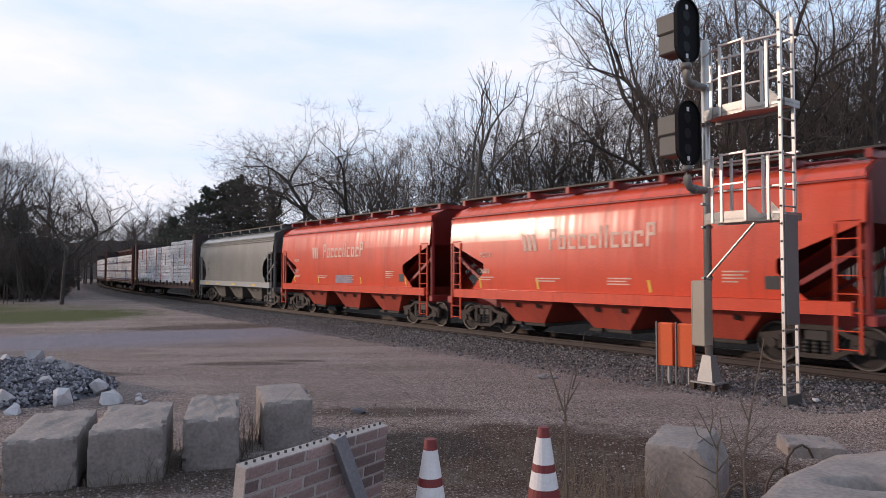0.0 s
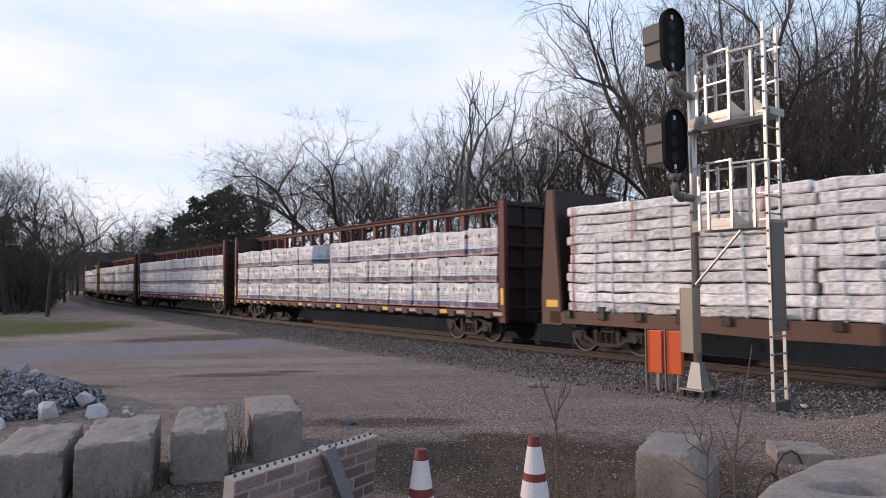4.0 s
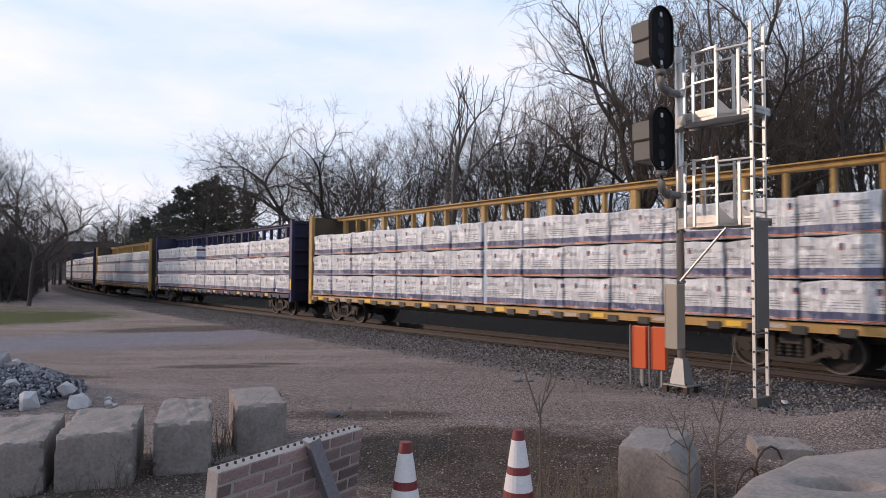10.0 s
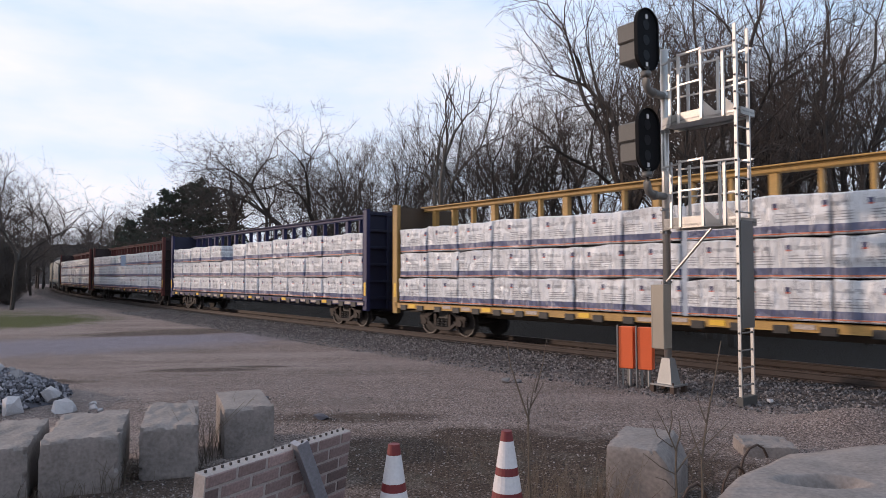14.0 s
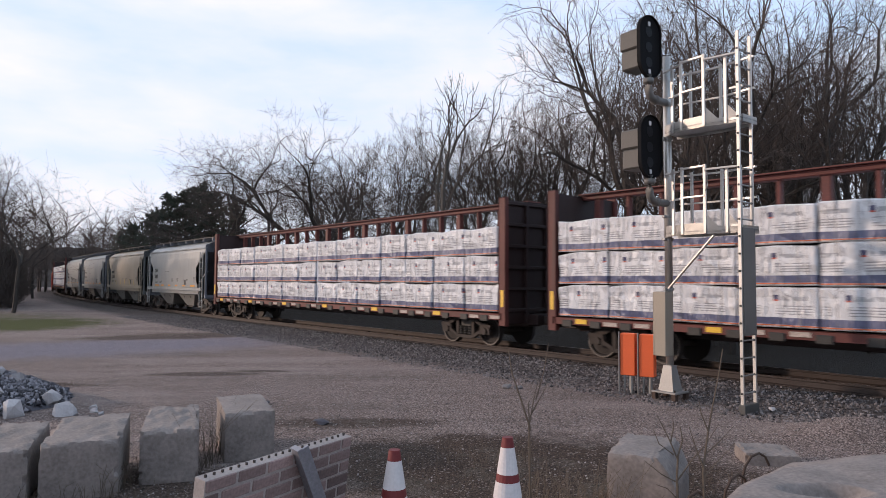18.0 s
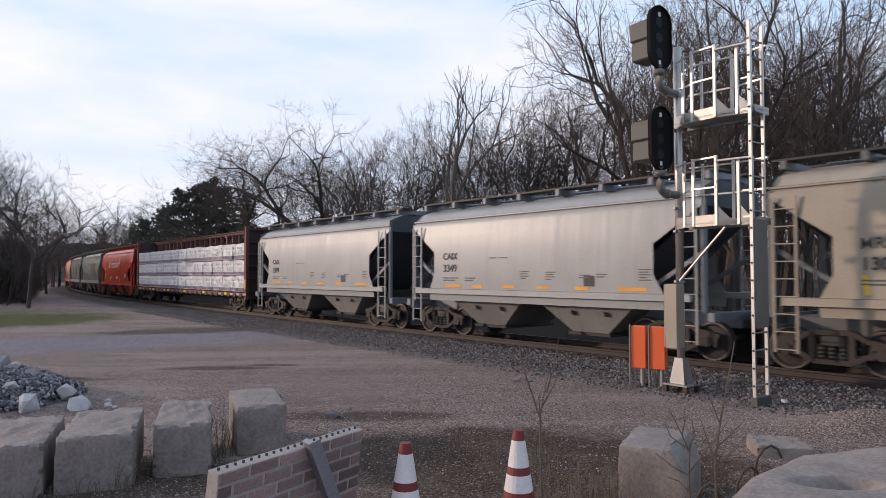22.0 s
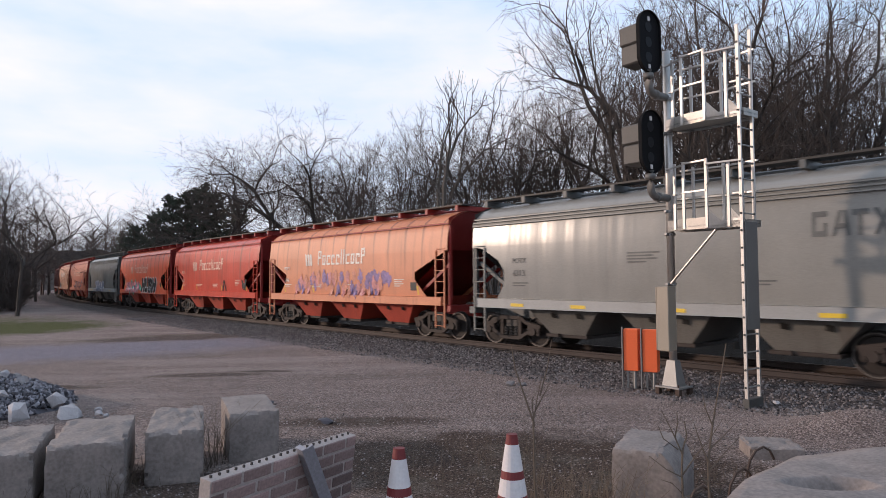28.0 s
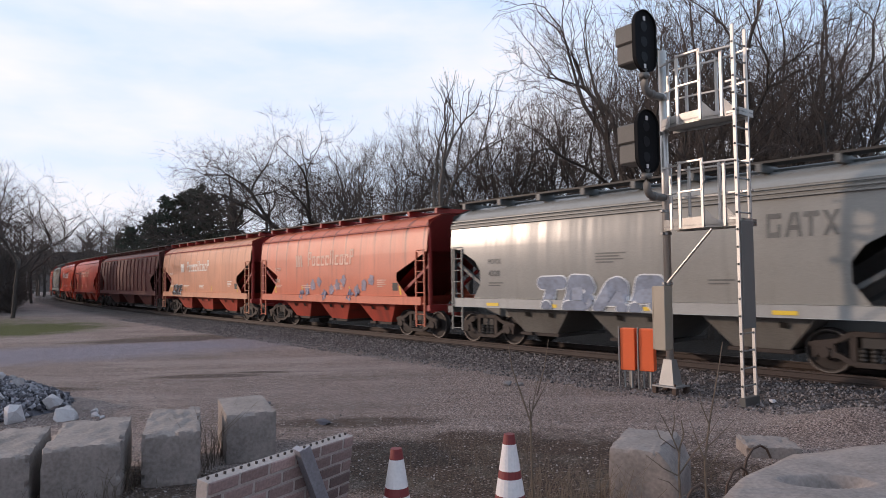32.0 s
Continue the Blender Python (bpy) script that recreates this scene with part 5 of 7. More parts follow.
    car, X1 = red_hopper(26, "2703", "brick_red", "faded orange-red hopper car with blue sprayed smears")
    for k in range(12):
        smear(car, -X1 + 4.0 + k * 0.48, 1.62 + 0.18 * ((k * 5) % 4 - 1), 0.55, 0.5, "spray_dull", 90 + k, 0.006 + 0.0011 * k)
    car, X1 = red_hopper(27, "1172", "tan_orange", "faded orange hopper car with a small dark tag")
    tag(car, "CUCE", -X1 + 2.2, 1.3, 1.6, 0.5, "spray_black", "spray_white", 0.05, 0.03)
    car, X1 = build_hopper(28, "brown_hopper", "brown_hopper", "dark brown ribbed hopper car on the rails")
    for k in range(16):
        bm = B()
        x = -X1 + 0.6 + k * (2 * X1 - 1.2) / 15
        for z0, z1 in ((2.6, 3.3), (3.3, 3.72)):
            bar(bm, (x, -side_at(z0) - 0.03, z0), (x, -side_at(z1) - 0.03, z1), 0.09, 0.07)
        if 1 < k < 14:
            bar(bm, (x, -1.52, 1.16), (x, -1.55, 2.6), 0.09, 0.07)
        part("side_rib", bm, "brown_hopper", car)
    red_hopper(29, "2680", "red_deep")
    red_hopper(30, "3402")
    grey_hopper(31, "POTX", "4306", True)
    red_hopper(32, "3415")


build_train()


def motions():
    times = [k * 0.5 for k in range(65)]
    fine = [k * 0.04 for k in range(801)]
    run = [gone(t) for t in fine]
    for car, mid, half in CARS:
        rows = []
        for t in times:
            s = mid - gone(t)
            a, b = on_track(s - half), on_track(s + half)
            way = a - b
            c = (a + b) / 2
            rows.append((t, pose(c.x, c.y, 0, 0, 0, math.degrees(math.atan2(way.y, way.x)))))
        walk(car, rows)
        # the wheels roll while the car is in the near stretch of the track
        near = [k for k, d in enumerate(run) if -16 < mid - d < 72]
        if not near:
            continue
        for t in car.children:
            if not t.name.startswith("truck"):
                continue
            for w in t.children:
                if w.name.startswith("wheelset"):
                    x, first, last = w.location.x, near[0], near[-1]
                    turn = [(fine[k], pose(x, 0, 0.457, 0, math.degrees(run[k] - run[first]) / 0.457, 0)) for k in near]
                    if first > 0:
                        turn = [(0.0, turn[0][1]), (fine[first] - 0.02, turn[0][1])] + turn
                    if last < 800:
                        turn += [(fine[last] + 0.02, turn[-1][1]), (32.0, turn[-1][1])]
                    walk(w, turn)


class Wood:
    """Collects tapered branch tubes as plain lists."""

    def __init__(self):
        self.v, self.f = [], []

    def tube(self, pts, rad, sides):
        base = len(self.v)
        for i, p in enumerate(pts):
            way = pts[min(i + 1, len(pts) - 1)] - pts[max(i - 1, 0)]
            a = way.orthogonal().normalized()
            b = way.cross(a).normalized()
            for k in range(sides):
                t = 2 * math.pi * k / sides
                self.v.append(p + (a * math.cos(t) + b * math.sin(t)) * rad[i])
        for i in range(len(pts) - 1):
            for k in range(sides):
                q = base + i * sides
                self.f.append((q + k, q + (k + 1) % sides, q + sides + (k + 1) % sides, q + sides + k))

    def object(self, name, mat, parent, label=""):
        me = bpy.data.meshes.new(name)
        me.from_pydata([tuple(v) for v in self.v], [], self.f)
        me.materials.append(M[mat])
        ob = new(name, me)
        ob.parent = parent
        if label:
            ob["label"] = label
        return ob


# ---- signal mast ----
# Local x runs along the track from the pole to the ladder, local y towards the track.
M["lens"] = material("dark_lens", (0.006, 0.006, 0.008), 0.6, 0, 0.1)
M["lens"].node_tree.nodes["Principled BSDF"].inputs["Specular IOR Level"].default_value = 0.2


def build_mast():
    mast = tagged(new("signal_mast"), "aluminium railway signal mast with black signal heads and caged platforms", "railway signal")
    x, y = 5.13, 12.9
    z0 = ground_z(x, y)
    mast.matrix_basis = pose(x, y, z0, 0, 0, -54.8)
    top = 6.52 - z0
    bm = B()
    tube(bm, [(0, 0, 0.5), (0, 0, 2.0)], 0.074, 18)
    tube(bm, [(0, 0, 2.0), (0, 0, top)], 0.076, 18)
    part("pole", bm, "aluminium", mast, smooth=True)
    for z in (2.12, 3.1, 3.55, 5.1, 5.8):
        bm = B()
        tube(bm, [(0, 0, z), (0, 0, z + 0.05)], 0.098, 14)
        box(bm, -0.03, 0.03, -0.17, -0.09, z, z + 0.05, 0.005)
        part("clamp", bm, "galv", mast)
    bm = B()
    box(bm, -0.27, 0.27, -0.24, 0.24, 0.13, 0.165, 0.005)
    part("base_plate", bm, "galv", mast, "weathered steel base plate")
    for sx in (-0.22, 0.22):
        for sy in (-0.19, 0.19):
            bm = B()
            box(bm, sx - 0.045, sx + 0.045, sy - 0.045, sy + 0.045, -0.1, 0.135, 0.006)
            tube(bm, [(sx, sy, 0.13), (sx, sy, 0.21)], 0.018, 8)
            part("anchor_leg", bm, "rebar", mast)
    bm = B()
    a = [bm.verts.new((sx * 0.165, sy * 0.155, 0.165)) for sx, sy in ((-1, -1), (1, -1), (1, 1), (-1, 1))]
    b = [bm.verts.new((sx * 0.088, sy * 0.088, 0.66)) for sx, sy in ((-1, -1), (1, -1), (1, 1), (-1, 1))]
    for k in range(4):
        bm.faces.new((a[k], a[(k + 1) % 4], b[(k + 1) % 4], b[k]))
    bm.faces.new(b)
    part("base_casting", bm, "galv", mast)
    case = B()
    box(case, -0.10, 0.16, -0.37, -0.11, 0.86, 2.1, 0.012)
    case = part("junction_case", case, "tan_box", mast, "tan sheet-metal junction case")
    bm = B()
    box(bm, -0.13, -0.10, -0.36, -0.12, 0.87, 2.09, 0.006)
    part("case_door", bm, "tan_box", case)
    bm = B()
    box(bm, -0.137, -0.13, -0.30, -0.22, 0.97, 1.01)
    part("nameplate", bm, "black", case, "small dark nameplate")
    bm = B()
    box(bm, -0.145, -0.13, -0.15, -0.13, 1.45, 1.55, 0.003)
    part("latch", bm, "galv", case)
    # signal heads on elbows
    for z, arm in ((6.58 - z0, 5.58 - z0), (4.62 - z0, 3.57 - z0)):
        bm = B()
        tube(bm, [(0, -0.05, arm), (0, -0.42, arm), (0, -0.54, arm + 0.03), (0, -0.60, arm + 0.10), (0, -0.62, arm + 0.22), (0, -0.62, z - 0.55)], 0.075, 12)
        tube(bm, [(0, -0.36, arm), (0, -0.44, arm)], 0.095, 12)
        tube(bm, [(0, -0.62, z - 0.72), (0, -0.62, z - 0.62)], 0.10, 12)
        part("elbow", bm, "grey_box", mast, smooth=True)
        head = B()
        N, w, h = 28, 0.33, 0.61
        rim = []
        for k in range(N):
            t = 2 * math.pi * k / N
            c, s = math.cos(t), math.sin(t)
            rim.append((w * c, (h - w) * (1 if s > 0 else -1) + w * s))
        front = [head.verts.new((0.02, -0.62 + p, z + q)) for p, q in rim]
        back = [head.verts.new((-0.012, -0.62 + p, z + q)) for p, q in rim]
        edge = [head.verts.new((0.07, -0.62 + p * 1.02, z + q * 1.01)) for p, q in rim]
        head.faces.new(front)
        head.faces.new(back[::-1])
        for k in range(N):
            j = (k + 1) % N
            head.faces.new((back[k], back[j], edge[j], edge[k]))
            head.faces.new((edge[k], edge[j], front[j], front[k]))
        head = part("signal_head", head, "black", mast, "black oval signal background plate")
        bm = B()
        box(bm, -0.50, -0.012, -0.86, -0.40, z - 0.02, z + 0.36, 0.03)
        part("upper_housing", bm, "housing", head, "grey lamp housing")
        bm = B()
        box(bm, -0.46, -0.012, -0.86, -0.40, z - 0.42, z - 0.03, 0.03)
        part("lower_housing", bm, "housing", head, "grey lamp housing")
        for q in (-0.30, 0.0, 0.30):
            bm = B()
            tube(bm, [(0.0, -0.62, z + q), (0.026, -0.62, z + q)], 0.10, 18)
            part("lens", bm, "lens", head, "dark unlit signal lens")
        for q in (-0.52, 0.42):
            bm = B()
            box(bm, 0.02, 0.032, -0.64, -0.58, z + q, z + q + 0.08)
            part("label_plate", bm, "cone_white", head, "small white plate")
        head.matrix_basis = Matrix.Translation((0, -0.62, 0)) @ Matrix.Rotation(radians(-2), 4, "Z") @ Matrix.Translation((0, 0.62, 0))
    # two caged platforms
    for zf, rail in ((4.94 - z0, 1.30), (2.95 - z0, 1.24)):
        deck = B()
        ring = [(0.02, -0.12), (0.50, -0.30), (0.98, -0.33), (1.34, -0.20), (1.66, -0.20), (1.66, 0.30), (0.9, 0.42), (0.02, 0.30)]
        lo = [deck.verts.new((px, py, zf)) for px, py in ring]
        up = [deck.verts.new((px, py, zf + 0.03)) for px, py in ring]
        deck.faces.new(lo[::-1])
        deck.faces.new(up)
        for k in range(len(ring)):
            j = (k + 1) % len(ring)
            deck.faces.new((lo[k], lo[j], up[j], up[k]))
        deck = part("platform", deck, "galv", mast, "aluminium grating platform")
        for k in range(len(ring)):
            a, c = ring[k], ring[(k + 1) % len(ring)]
            if k == 7:
                continue
            bm = B()
            hgt = 0.16 if k in (0, 1) else 0.08
            va = [bm.verts.new((px, py, zz)) for px, py in (a, c) for zz in (zf - 0.05, zf + hgt)]
            bm.faces.new((va[0], va[2], va[3], va[1]))
            bmesh.ops.solidify(bm, geom=bm.faces[:], thickness=0.012)
            part("toe_board", bm, "aluminium", deck)
        posts = [(0.26, -0.22), (0.50, -0.30), (0.98, -0.33), (1.34, -0.21), (1.60, -0.22), (0.9, 0.42), (0.3, 0.36)]
        for px, py in posts:
            bm = B()
            box(bm, px - 0.028, px + 0.028, py - 0.018, py + 0.018, zf - 0.04, zf + rail - (0.0 if px < 1.2 else 0.1), 0.004)
            part("post", bm, "aluminium", deck)
        for a, c, zz, w in (((0.0, -0.1), (0.50, -0.30), rail - 0.06, 0.05), ((0.50, -0.30), (0.98, -0.33), rail - 0.03, 0.06), ((0.50, -0.30), (0.98, -0.33), rail * 0.53, 0.06), ((0.98, -0.33), (1.62, -0.22), rail - 0.1, 0.06),
                            ((0.16, -0.17), (0.50, -0.30), rail * 0.52, 0.04), ((0.05, 0.32), (0.9, 0.42), rail - 0.06, 0.05), ((0.9, 0.42), (1.62, 0.3), rail - 0.06, 0.05), ((0.05, 0.32), (0.9, 0.42), rail * 0.5, 0.04), ((0.9, 0.42), (1.62, 0.3), rail * 0.5, 0.04), ((1.42, -0.20), (1.66, -0.2), rail * 0.45, 0.05)):
            bm = B()
            bar(bm, (a[0], a[1], zf + zz), (c[0], c[1], zf + zz), w, 0.03)
            part("guard_rail", bm, "aluminium", deck)
        for px, way in ((1.02, 1), (1.38, 1)):
            bm = B()
            v = [bm.verts.new(q) for q in ((px, -0.33 if px < 1.2 else -0.21, zf), (px + 0.26, -0.26 if px < 1.2 else -0.2, zf), (px, -0.33 if px < 1.2 else -0.21, zf + 0.30))]
            bm.faces.new(v)
            bmesh.ops.solidify(bm, geom=bm.faces[:], thickness=0.012)
            part("gusset", bm, "aluminium", deck)
        bm = B()
        tube(bm, [(1.0, -0.35, zf + rail - 0.12), (1.06, -0.37, zf + rail - 0.2), (1.06, -0.37, zf + rail - 0.42), (1.0, -0.35, zf + rail - 0.5)], 0.012, 6)
        part("chain", bm, "galv", deck)
    bm = B()
    bar(bm, (0.06, -0.1, 2.16), (1.12, -0.28, 2.9 - z0 - 0.03), 0.05, 0.05, 8)
    part("brace", bm, "aluminium", mast)
    # ladder
    lad = B()
    box(lad, 1.64, 1.76, -0.25, 0.25, -0.05, 0.16, 0.01)
    lad = part("ladder_foot", lad, "housing", mast, "steel ladder foot")
    lad.matrix_basis = pose(-0.069, -0.098, 0)
    for sy in (-0.22, 0.22):
        bm = B()
        box(bm, 1.67, 1.73, sy - 0.018, sy + 0.018, 0.0, 6.5 - z0, 0.004)
        part("stile", bm, "aluminium", lad)
        k = 0
        while 0.35 + k * 0.305 < 6.4 - z0:
            z = 0.35 + k * 0.305
            bm = B()
            tube(bm, [(1.70, sy - 0.017, z), (1.70, sy - 0.026, z)], 0.021, 8)
            tube(bm, [(1.67, sy, z), (1.662, sy, z)], 0.019, 8)
            part("rung_end", bm, "rubber", lad, "dark end of a rung")
            k += 1
    k = 0
    while 0.35 + k * 0.305 < 6.4 - z0:
        z = 0.35 + k * 0.305
        bm = B()
        tube(bm, [(1.70, -0.22, z), (1.70, 0.22, z)], 0.014, 6)
        part("rung", bm, "galv", lad)
        k += 1
    bm = B()
    box(bm, 1.72, 1.75, -0.20, 0.22, 1.08 - z0, 2.98 - z0, 0.004)
    part("ladder_guard", bm, "grey_box", lad, "grey sheet ladder guard")
    for z in (3.3, 5.2):
        for sy in (-0.22, 0.22):
            bm = B()
            bar(bm, (1.55, sy, z), (1.70, sy, z), 0.04)
            part("standoff", bm, "aluminium", lad)


build_mast()


def build_markers():
    for x, y in ((4.58, 13.70), (4.90, 13.48)):
        z = ground_z(x, y)
        g = tagged(new("orange_marker"), "orange sheet-metal casing on pipe posts beside the track", "trackside marker", "orange casings by the signal")
        g.matrix_basis = pose(x, y, z, 0, 0, -34)
        bm = B()
        box(bm, -0.15, 0.15, -0.11, 0.11, 0.36, 1.22, 0.012)
        part("casing", bm, "orange", g)
        bm = B()
        box(bm, -0.18, -0.155, -0.14, -0.09, -0.1, 1.25, 0.004)
        part("angle_post", bm, "galv", g, "grey steel angle post")
        for px, py, r in ((-0.07, -0.06, 0.022), (0.07, -0.05, 0.035), (0.0, 0.07, 0.018)):
            bm = B()
            tube(bm, [(px, py, -0.1), (px, py, 0.37)], r, 8)
            part("pipe_post", bm, "galv", g)


def build_crossing_gear():
    """Far signals by the road beyond the bend."""
    for px, dep, h, arm in ((116, 110, 6.2, 5.6), (132, 112, 4.6, 1.1)):
        x, y = (px - 784) / 1178 * dep, dep
        g = tagged(new("crossing_signal"), "distant pale steel signal post beside the road", "railway signal", "far signals by the road")
        g.matrix_basis = pose(x, y, ground_z(x, y))
        bm = B()
        tube(bm, [(0, 0, -0.3), (0, 0, h)], 0.11, 8)
        part("post", bm, "aluminium", g)
        for sx in (-1, 1):
            bm = B()
            bar(bm, (0, 0, arm), (sx * 1.0, 0, arm + (0.0 if h > 5 else 0.3)), 0.09)
            part("arm", bm, "aluminium", g)
            bm = B()
            box(bm, sx * 1.0 - 0.2, sx * 1.0 + 0.2, -0.2, 0.1, arm - 0.45, arm + 0.05, 0.04)
            part("lamp_head", bm, "housing", g)


build_crossing_gear()
build_markers()


# ---- loose things in front ----
def concrete_block(x, y, w, d, h, turn, label, rough=1.0, broken=0.0):
    """A cast block with flat faces, crisp but chipped arrises and pitted tops."""
    bm = B()
    box(bm, -w / 2, w / 2, -d / 2, d / 2, 0, h)
    bmesh.ops.subdivide_edges(bm, edges=bm.edges[:], cuts=15, use_grid_fill=True)
    for v in bm.verts:
        c = Vector((v.co.x / (w / 2), v.co.y / (d / 2), (v.co.z - h / 2) / (h / 2)))
        near = sorted((abs(c.x), abs(c.y), abs(c.z)))
        edge = max(0.0, near[1] - 0.86) / 0.14
        p = v.co + Vector((x * 3, y * 3, 0))
        chip = max(0.0, noise.noise(p * 9) + 0.5 * noise.noise(p * 23) - 0.02) * edge
        v.co += (Vector((0, 0, h / 2)) - v.co).normalized() * (0.008 * edge * edge + 0.060 * rough * chip)
        if broken and c.x > 0.2 and c.z > 0.1:
            v.co.x -= broken * max(0.0, c.x - 0.2) * (c.z - 0.1) * (1 + 0.5 * noise.noise(p * 6))
        v.co += Vector((noise.noise(p * 5), noise.noise(p * 5 + Vector((9, 2, 4))), noise.noise(p * 5 + Vector((1, 5, 8))))) * 0.005
        if c.z > 0.9:
            v.co.z += 0.016 * rough * (noise.noise(p * 11) + 0.6 * noise.noise(p * 27))
    ob = part("concrete_block", bm, "concrete", None, smooth=True)
    ob.data.set_sharp_from_angle(angle=radians(32))
    ob.matrix_basis = pose(x, y, ground_z(x, y) - 0.02, 0, 0, turn)
    return tagged(ob, label, "concrete block", "concrete blocks in the yard")


def traffic_cone(x, y, label):
    c = tagged(new("traffic_cone"), label, "traffic cone", "traffic cones")
    c.matrix_basis = pose(x, y, ground_z(x, y) - (0.0 if x > 0 else 0.05))
    R = lambda z: 0.16 - 0.127 * z / 0.81
    bm = B()
    box(bm, -0.18, 0.18, -0.18, 0.18, 0, 0.03, 0.012)
    part("base", bm, "rubber", c)
    for z0, z1, mat in ((0.03, 0.445, "cone_red"), (0.445, 0.545, "cone_white"), (0.545, 0.592, "cone_red"), (0.592, 0.75, "cone_white"), (0.75, 0.81, "cone_red")):
        bm = B()
        tube(bm, [(0, 0, z0), (0, 0, z1)], [R(z0), R(z1)], 20)
        part("collar" if mat == "cone_white" else "cone_body", bm, mat, c)
    return c


traffic_cone(0.62, 4.15, "red and white banded traffic cone in dry weeds")
traffic_cone(-0.075, 3.95, "red and white banded traffic cone with a dark tip")
BL = "weathered grey precast concrete block with worn edges on the gravel"
concrete_block(-4.26, 7.36, 0.66, 1.45, 0.56, 20, BL, 1.4)
concrete_block(-3.50, 7.62, 0.72, 1.45, 0.60, 18, BL, 1.4)
concrete_block(-2.80, 8.18, 0.60, 1.50, 0.61, 17, BL, 1.9)
concrete_block(-2.16, 9.02, 0.60, 1.30, 0.63, 20, BL)
concrete_block(2.35, 6.44, 0.62, 0.92, 0.58, -30, "weathered grey concrete block chipped at one corner", 0.6, 0.18)
concrete_block(4.50, 8.25, 0.62, 0.62, 0.17, -14, "low broken piece of grey concrete on the gravel", 1.6)


def lumpy(bm, amount, seed, scale=3.0):
    for v in bm.verts:
        p = v.co * scale + Vector((seed, seed * 1.7, seed * 0.3))
        v.co += Vector((noise.noise(p), noise.noise(p + Vector((7, 1, 3))), noise.noise(p + Vector((2, 9, 5))))) * amount


def stone(size, seed, flat=0.7, cuts=1):
    """An angular stone."""
    bm = B()
    rnd = random.Random(seed)
    k = (rnd.uniform(0.85, 1.25), rnd.uniform(0.7, 1.0), flat * rnd.uniform(0.85, 1.15))
    for _ in range(11 + 6 * cuts):
        d = Vector((rnd.gauss(0, 1), rnd.gauss(0, 1), rnd.gauss(0, 1))).normalized() * rnd.uniform(0.40, 0.54)
        bm.verts.new((d.x * k[0] * size, d.y * k[1] * size, d.z * k[2] * size))
    out = bmesh.ops.convex_hull(bm, input=bm.verts[:])
    bmesh.ops.delete(bm, geom=[v for v in out["geom_interior"] if isinstance(v, bmesh.types.BMVert)], context="VERTS")
    return bm


def build_slab():
    """A wide broken slab with a worn hollow, and bent bars that stick out of the rubble."""
    g = tagged(new("concrete_slab"), "broad broken concrete slab with a worn hollow and bent rebar", "concrete slab")
    ring = [(1.95, 4.25), (2.16, 4.52), (2.66, 4.98), (3.14, 5.38), (3.75, 5.52), (4.9, 5.75), (5.2, 3.6), (2.5, 3.35)]
    c = Vector((3.4, 4.6, 0))
    bm = B()
    rings = []
    for f, z in ((1.03, 0.0), (1.0, 0.50), (0.985, 0.55), (0.8, 0.555), (0.6, 0.555), (0.4, 0.555), (0.2, 0.555)):
        row = []
        for k in range(len(ring) * 6):
            a, b = ring[k // 6], ring[(k // 6 + 1) % len(ring)]
            p = Vector((*a, 0)).lerp(Vector((*b, 0)), (k % 6) / 6)
            q = c + (p - c) * f
            row.append(bm.verts.new((q.x, q.y, z)))
        rings.append(row)
    for a, b in zip(rings, rings[1:]):
        for k in range(len(a)):
            bm.faces.new((a[k], a[(k + 1) % len(a)], b[(k + 1) % len(a)], b[k]))
    bm.faces.new(rings[-1])
    bmesh.ops.subdivide_edges(bm, edges=[e for e in bm.edges if e.calc_length() > 0.2], cuts=1, use_grid_fill=True)
    hollow = Vector((2.95, 4.62, 0.55))
    for _ in range(2):
        bmesh.ops.triangulate(bm, faces=[f for f in bm.faces if (f.calc_center_median() - hollow).length < 0.7])
        bmesh.ops.subdivide_edges(bm, edges=[e for e in bm.edges if ((e.verts[0].co + e.verts[1].co) / 2 - hollow).length < 0.6], cuts=1, use_grid_fill=True)
    for v in bm.verts:
        d = math.hypot((v.co.x - 2.95) / 0.34, (v.co.y - 4.62) / 0.16)
        v.co.z -= 0.17 * max(0.0, 1 - d * d) ** 1.1 if v.co.z > 0.4 else 0
    lumpy(bm, 0.02, 4.0, 2.5)
    part("slab", bm, "concrete", g, smooth=True)
    for px, py, w, turn in ((3.05, 5.75, 0.30, 20), (2.55, 5.12, 0.30, 30), (2.05, 4.72, 0.26, 25)):
        bm = B()
        pts = [(-w * 0.6, 0, 0.28), (-w * 0.45, 0, 0.42), (-w * 0.2, 0, 0.50), (w * 0.1, 0, 0.52), (w * 0.35, 0, 0.48), (w * 0.5, 0, 0.40)]
        m = pose(px, py, 0.0, 0, 0, turn)
        tube(bm, [m @ Vector(p) for p in pts], 0.011, 6)
        part("rebar", bm, "rebar", g, "bent rusty reinforcing bar")


build_slab()

M["brick"] = material("worn_brick", (0.24, 0.160, 0.148), 0.9, 0, 0.35, 40, 60, 0.4, 0.006, spread=0.5)
M["mortar"] = material("mortar", (0.335, 0.285, 0.265), 0.95, 0, 0.2, 14, 70, 0.4)
M["hole"] = material("dark_hollow", (0.05, 0.042, 0.04), 0.95, 0, 0.2)
M["weathered_steel"] = material("weathered_steel", (0.27, 0.265, 0.29), 0.5, 0.5, 0.25)
M["stone_dark"] = material("stone_dark", (0.075, 0.070, 0.082), 0.85, 0, 0.35, 20, 60, 0.5, 0.01, spread=0.4)
M["stone_pale"] = material("stone_pale", (0.38, 0.355, 0.36), 0.85, 0, 0.25, 20, 50, 0.5, 0.01, spread=0.2)
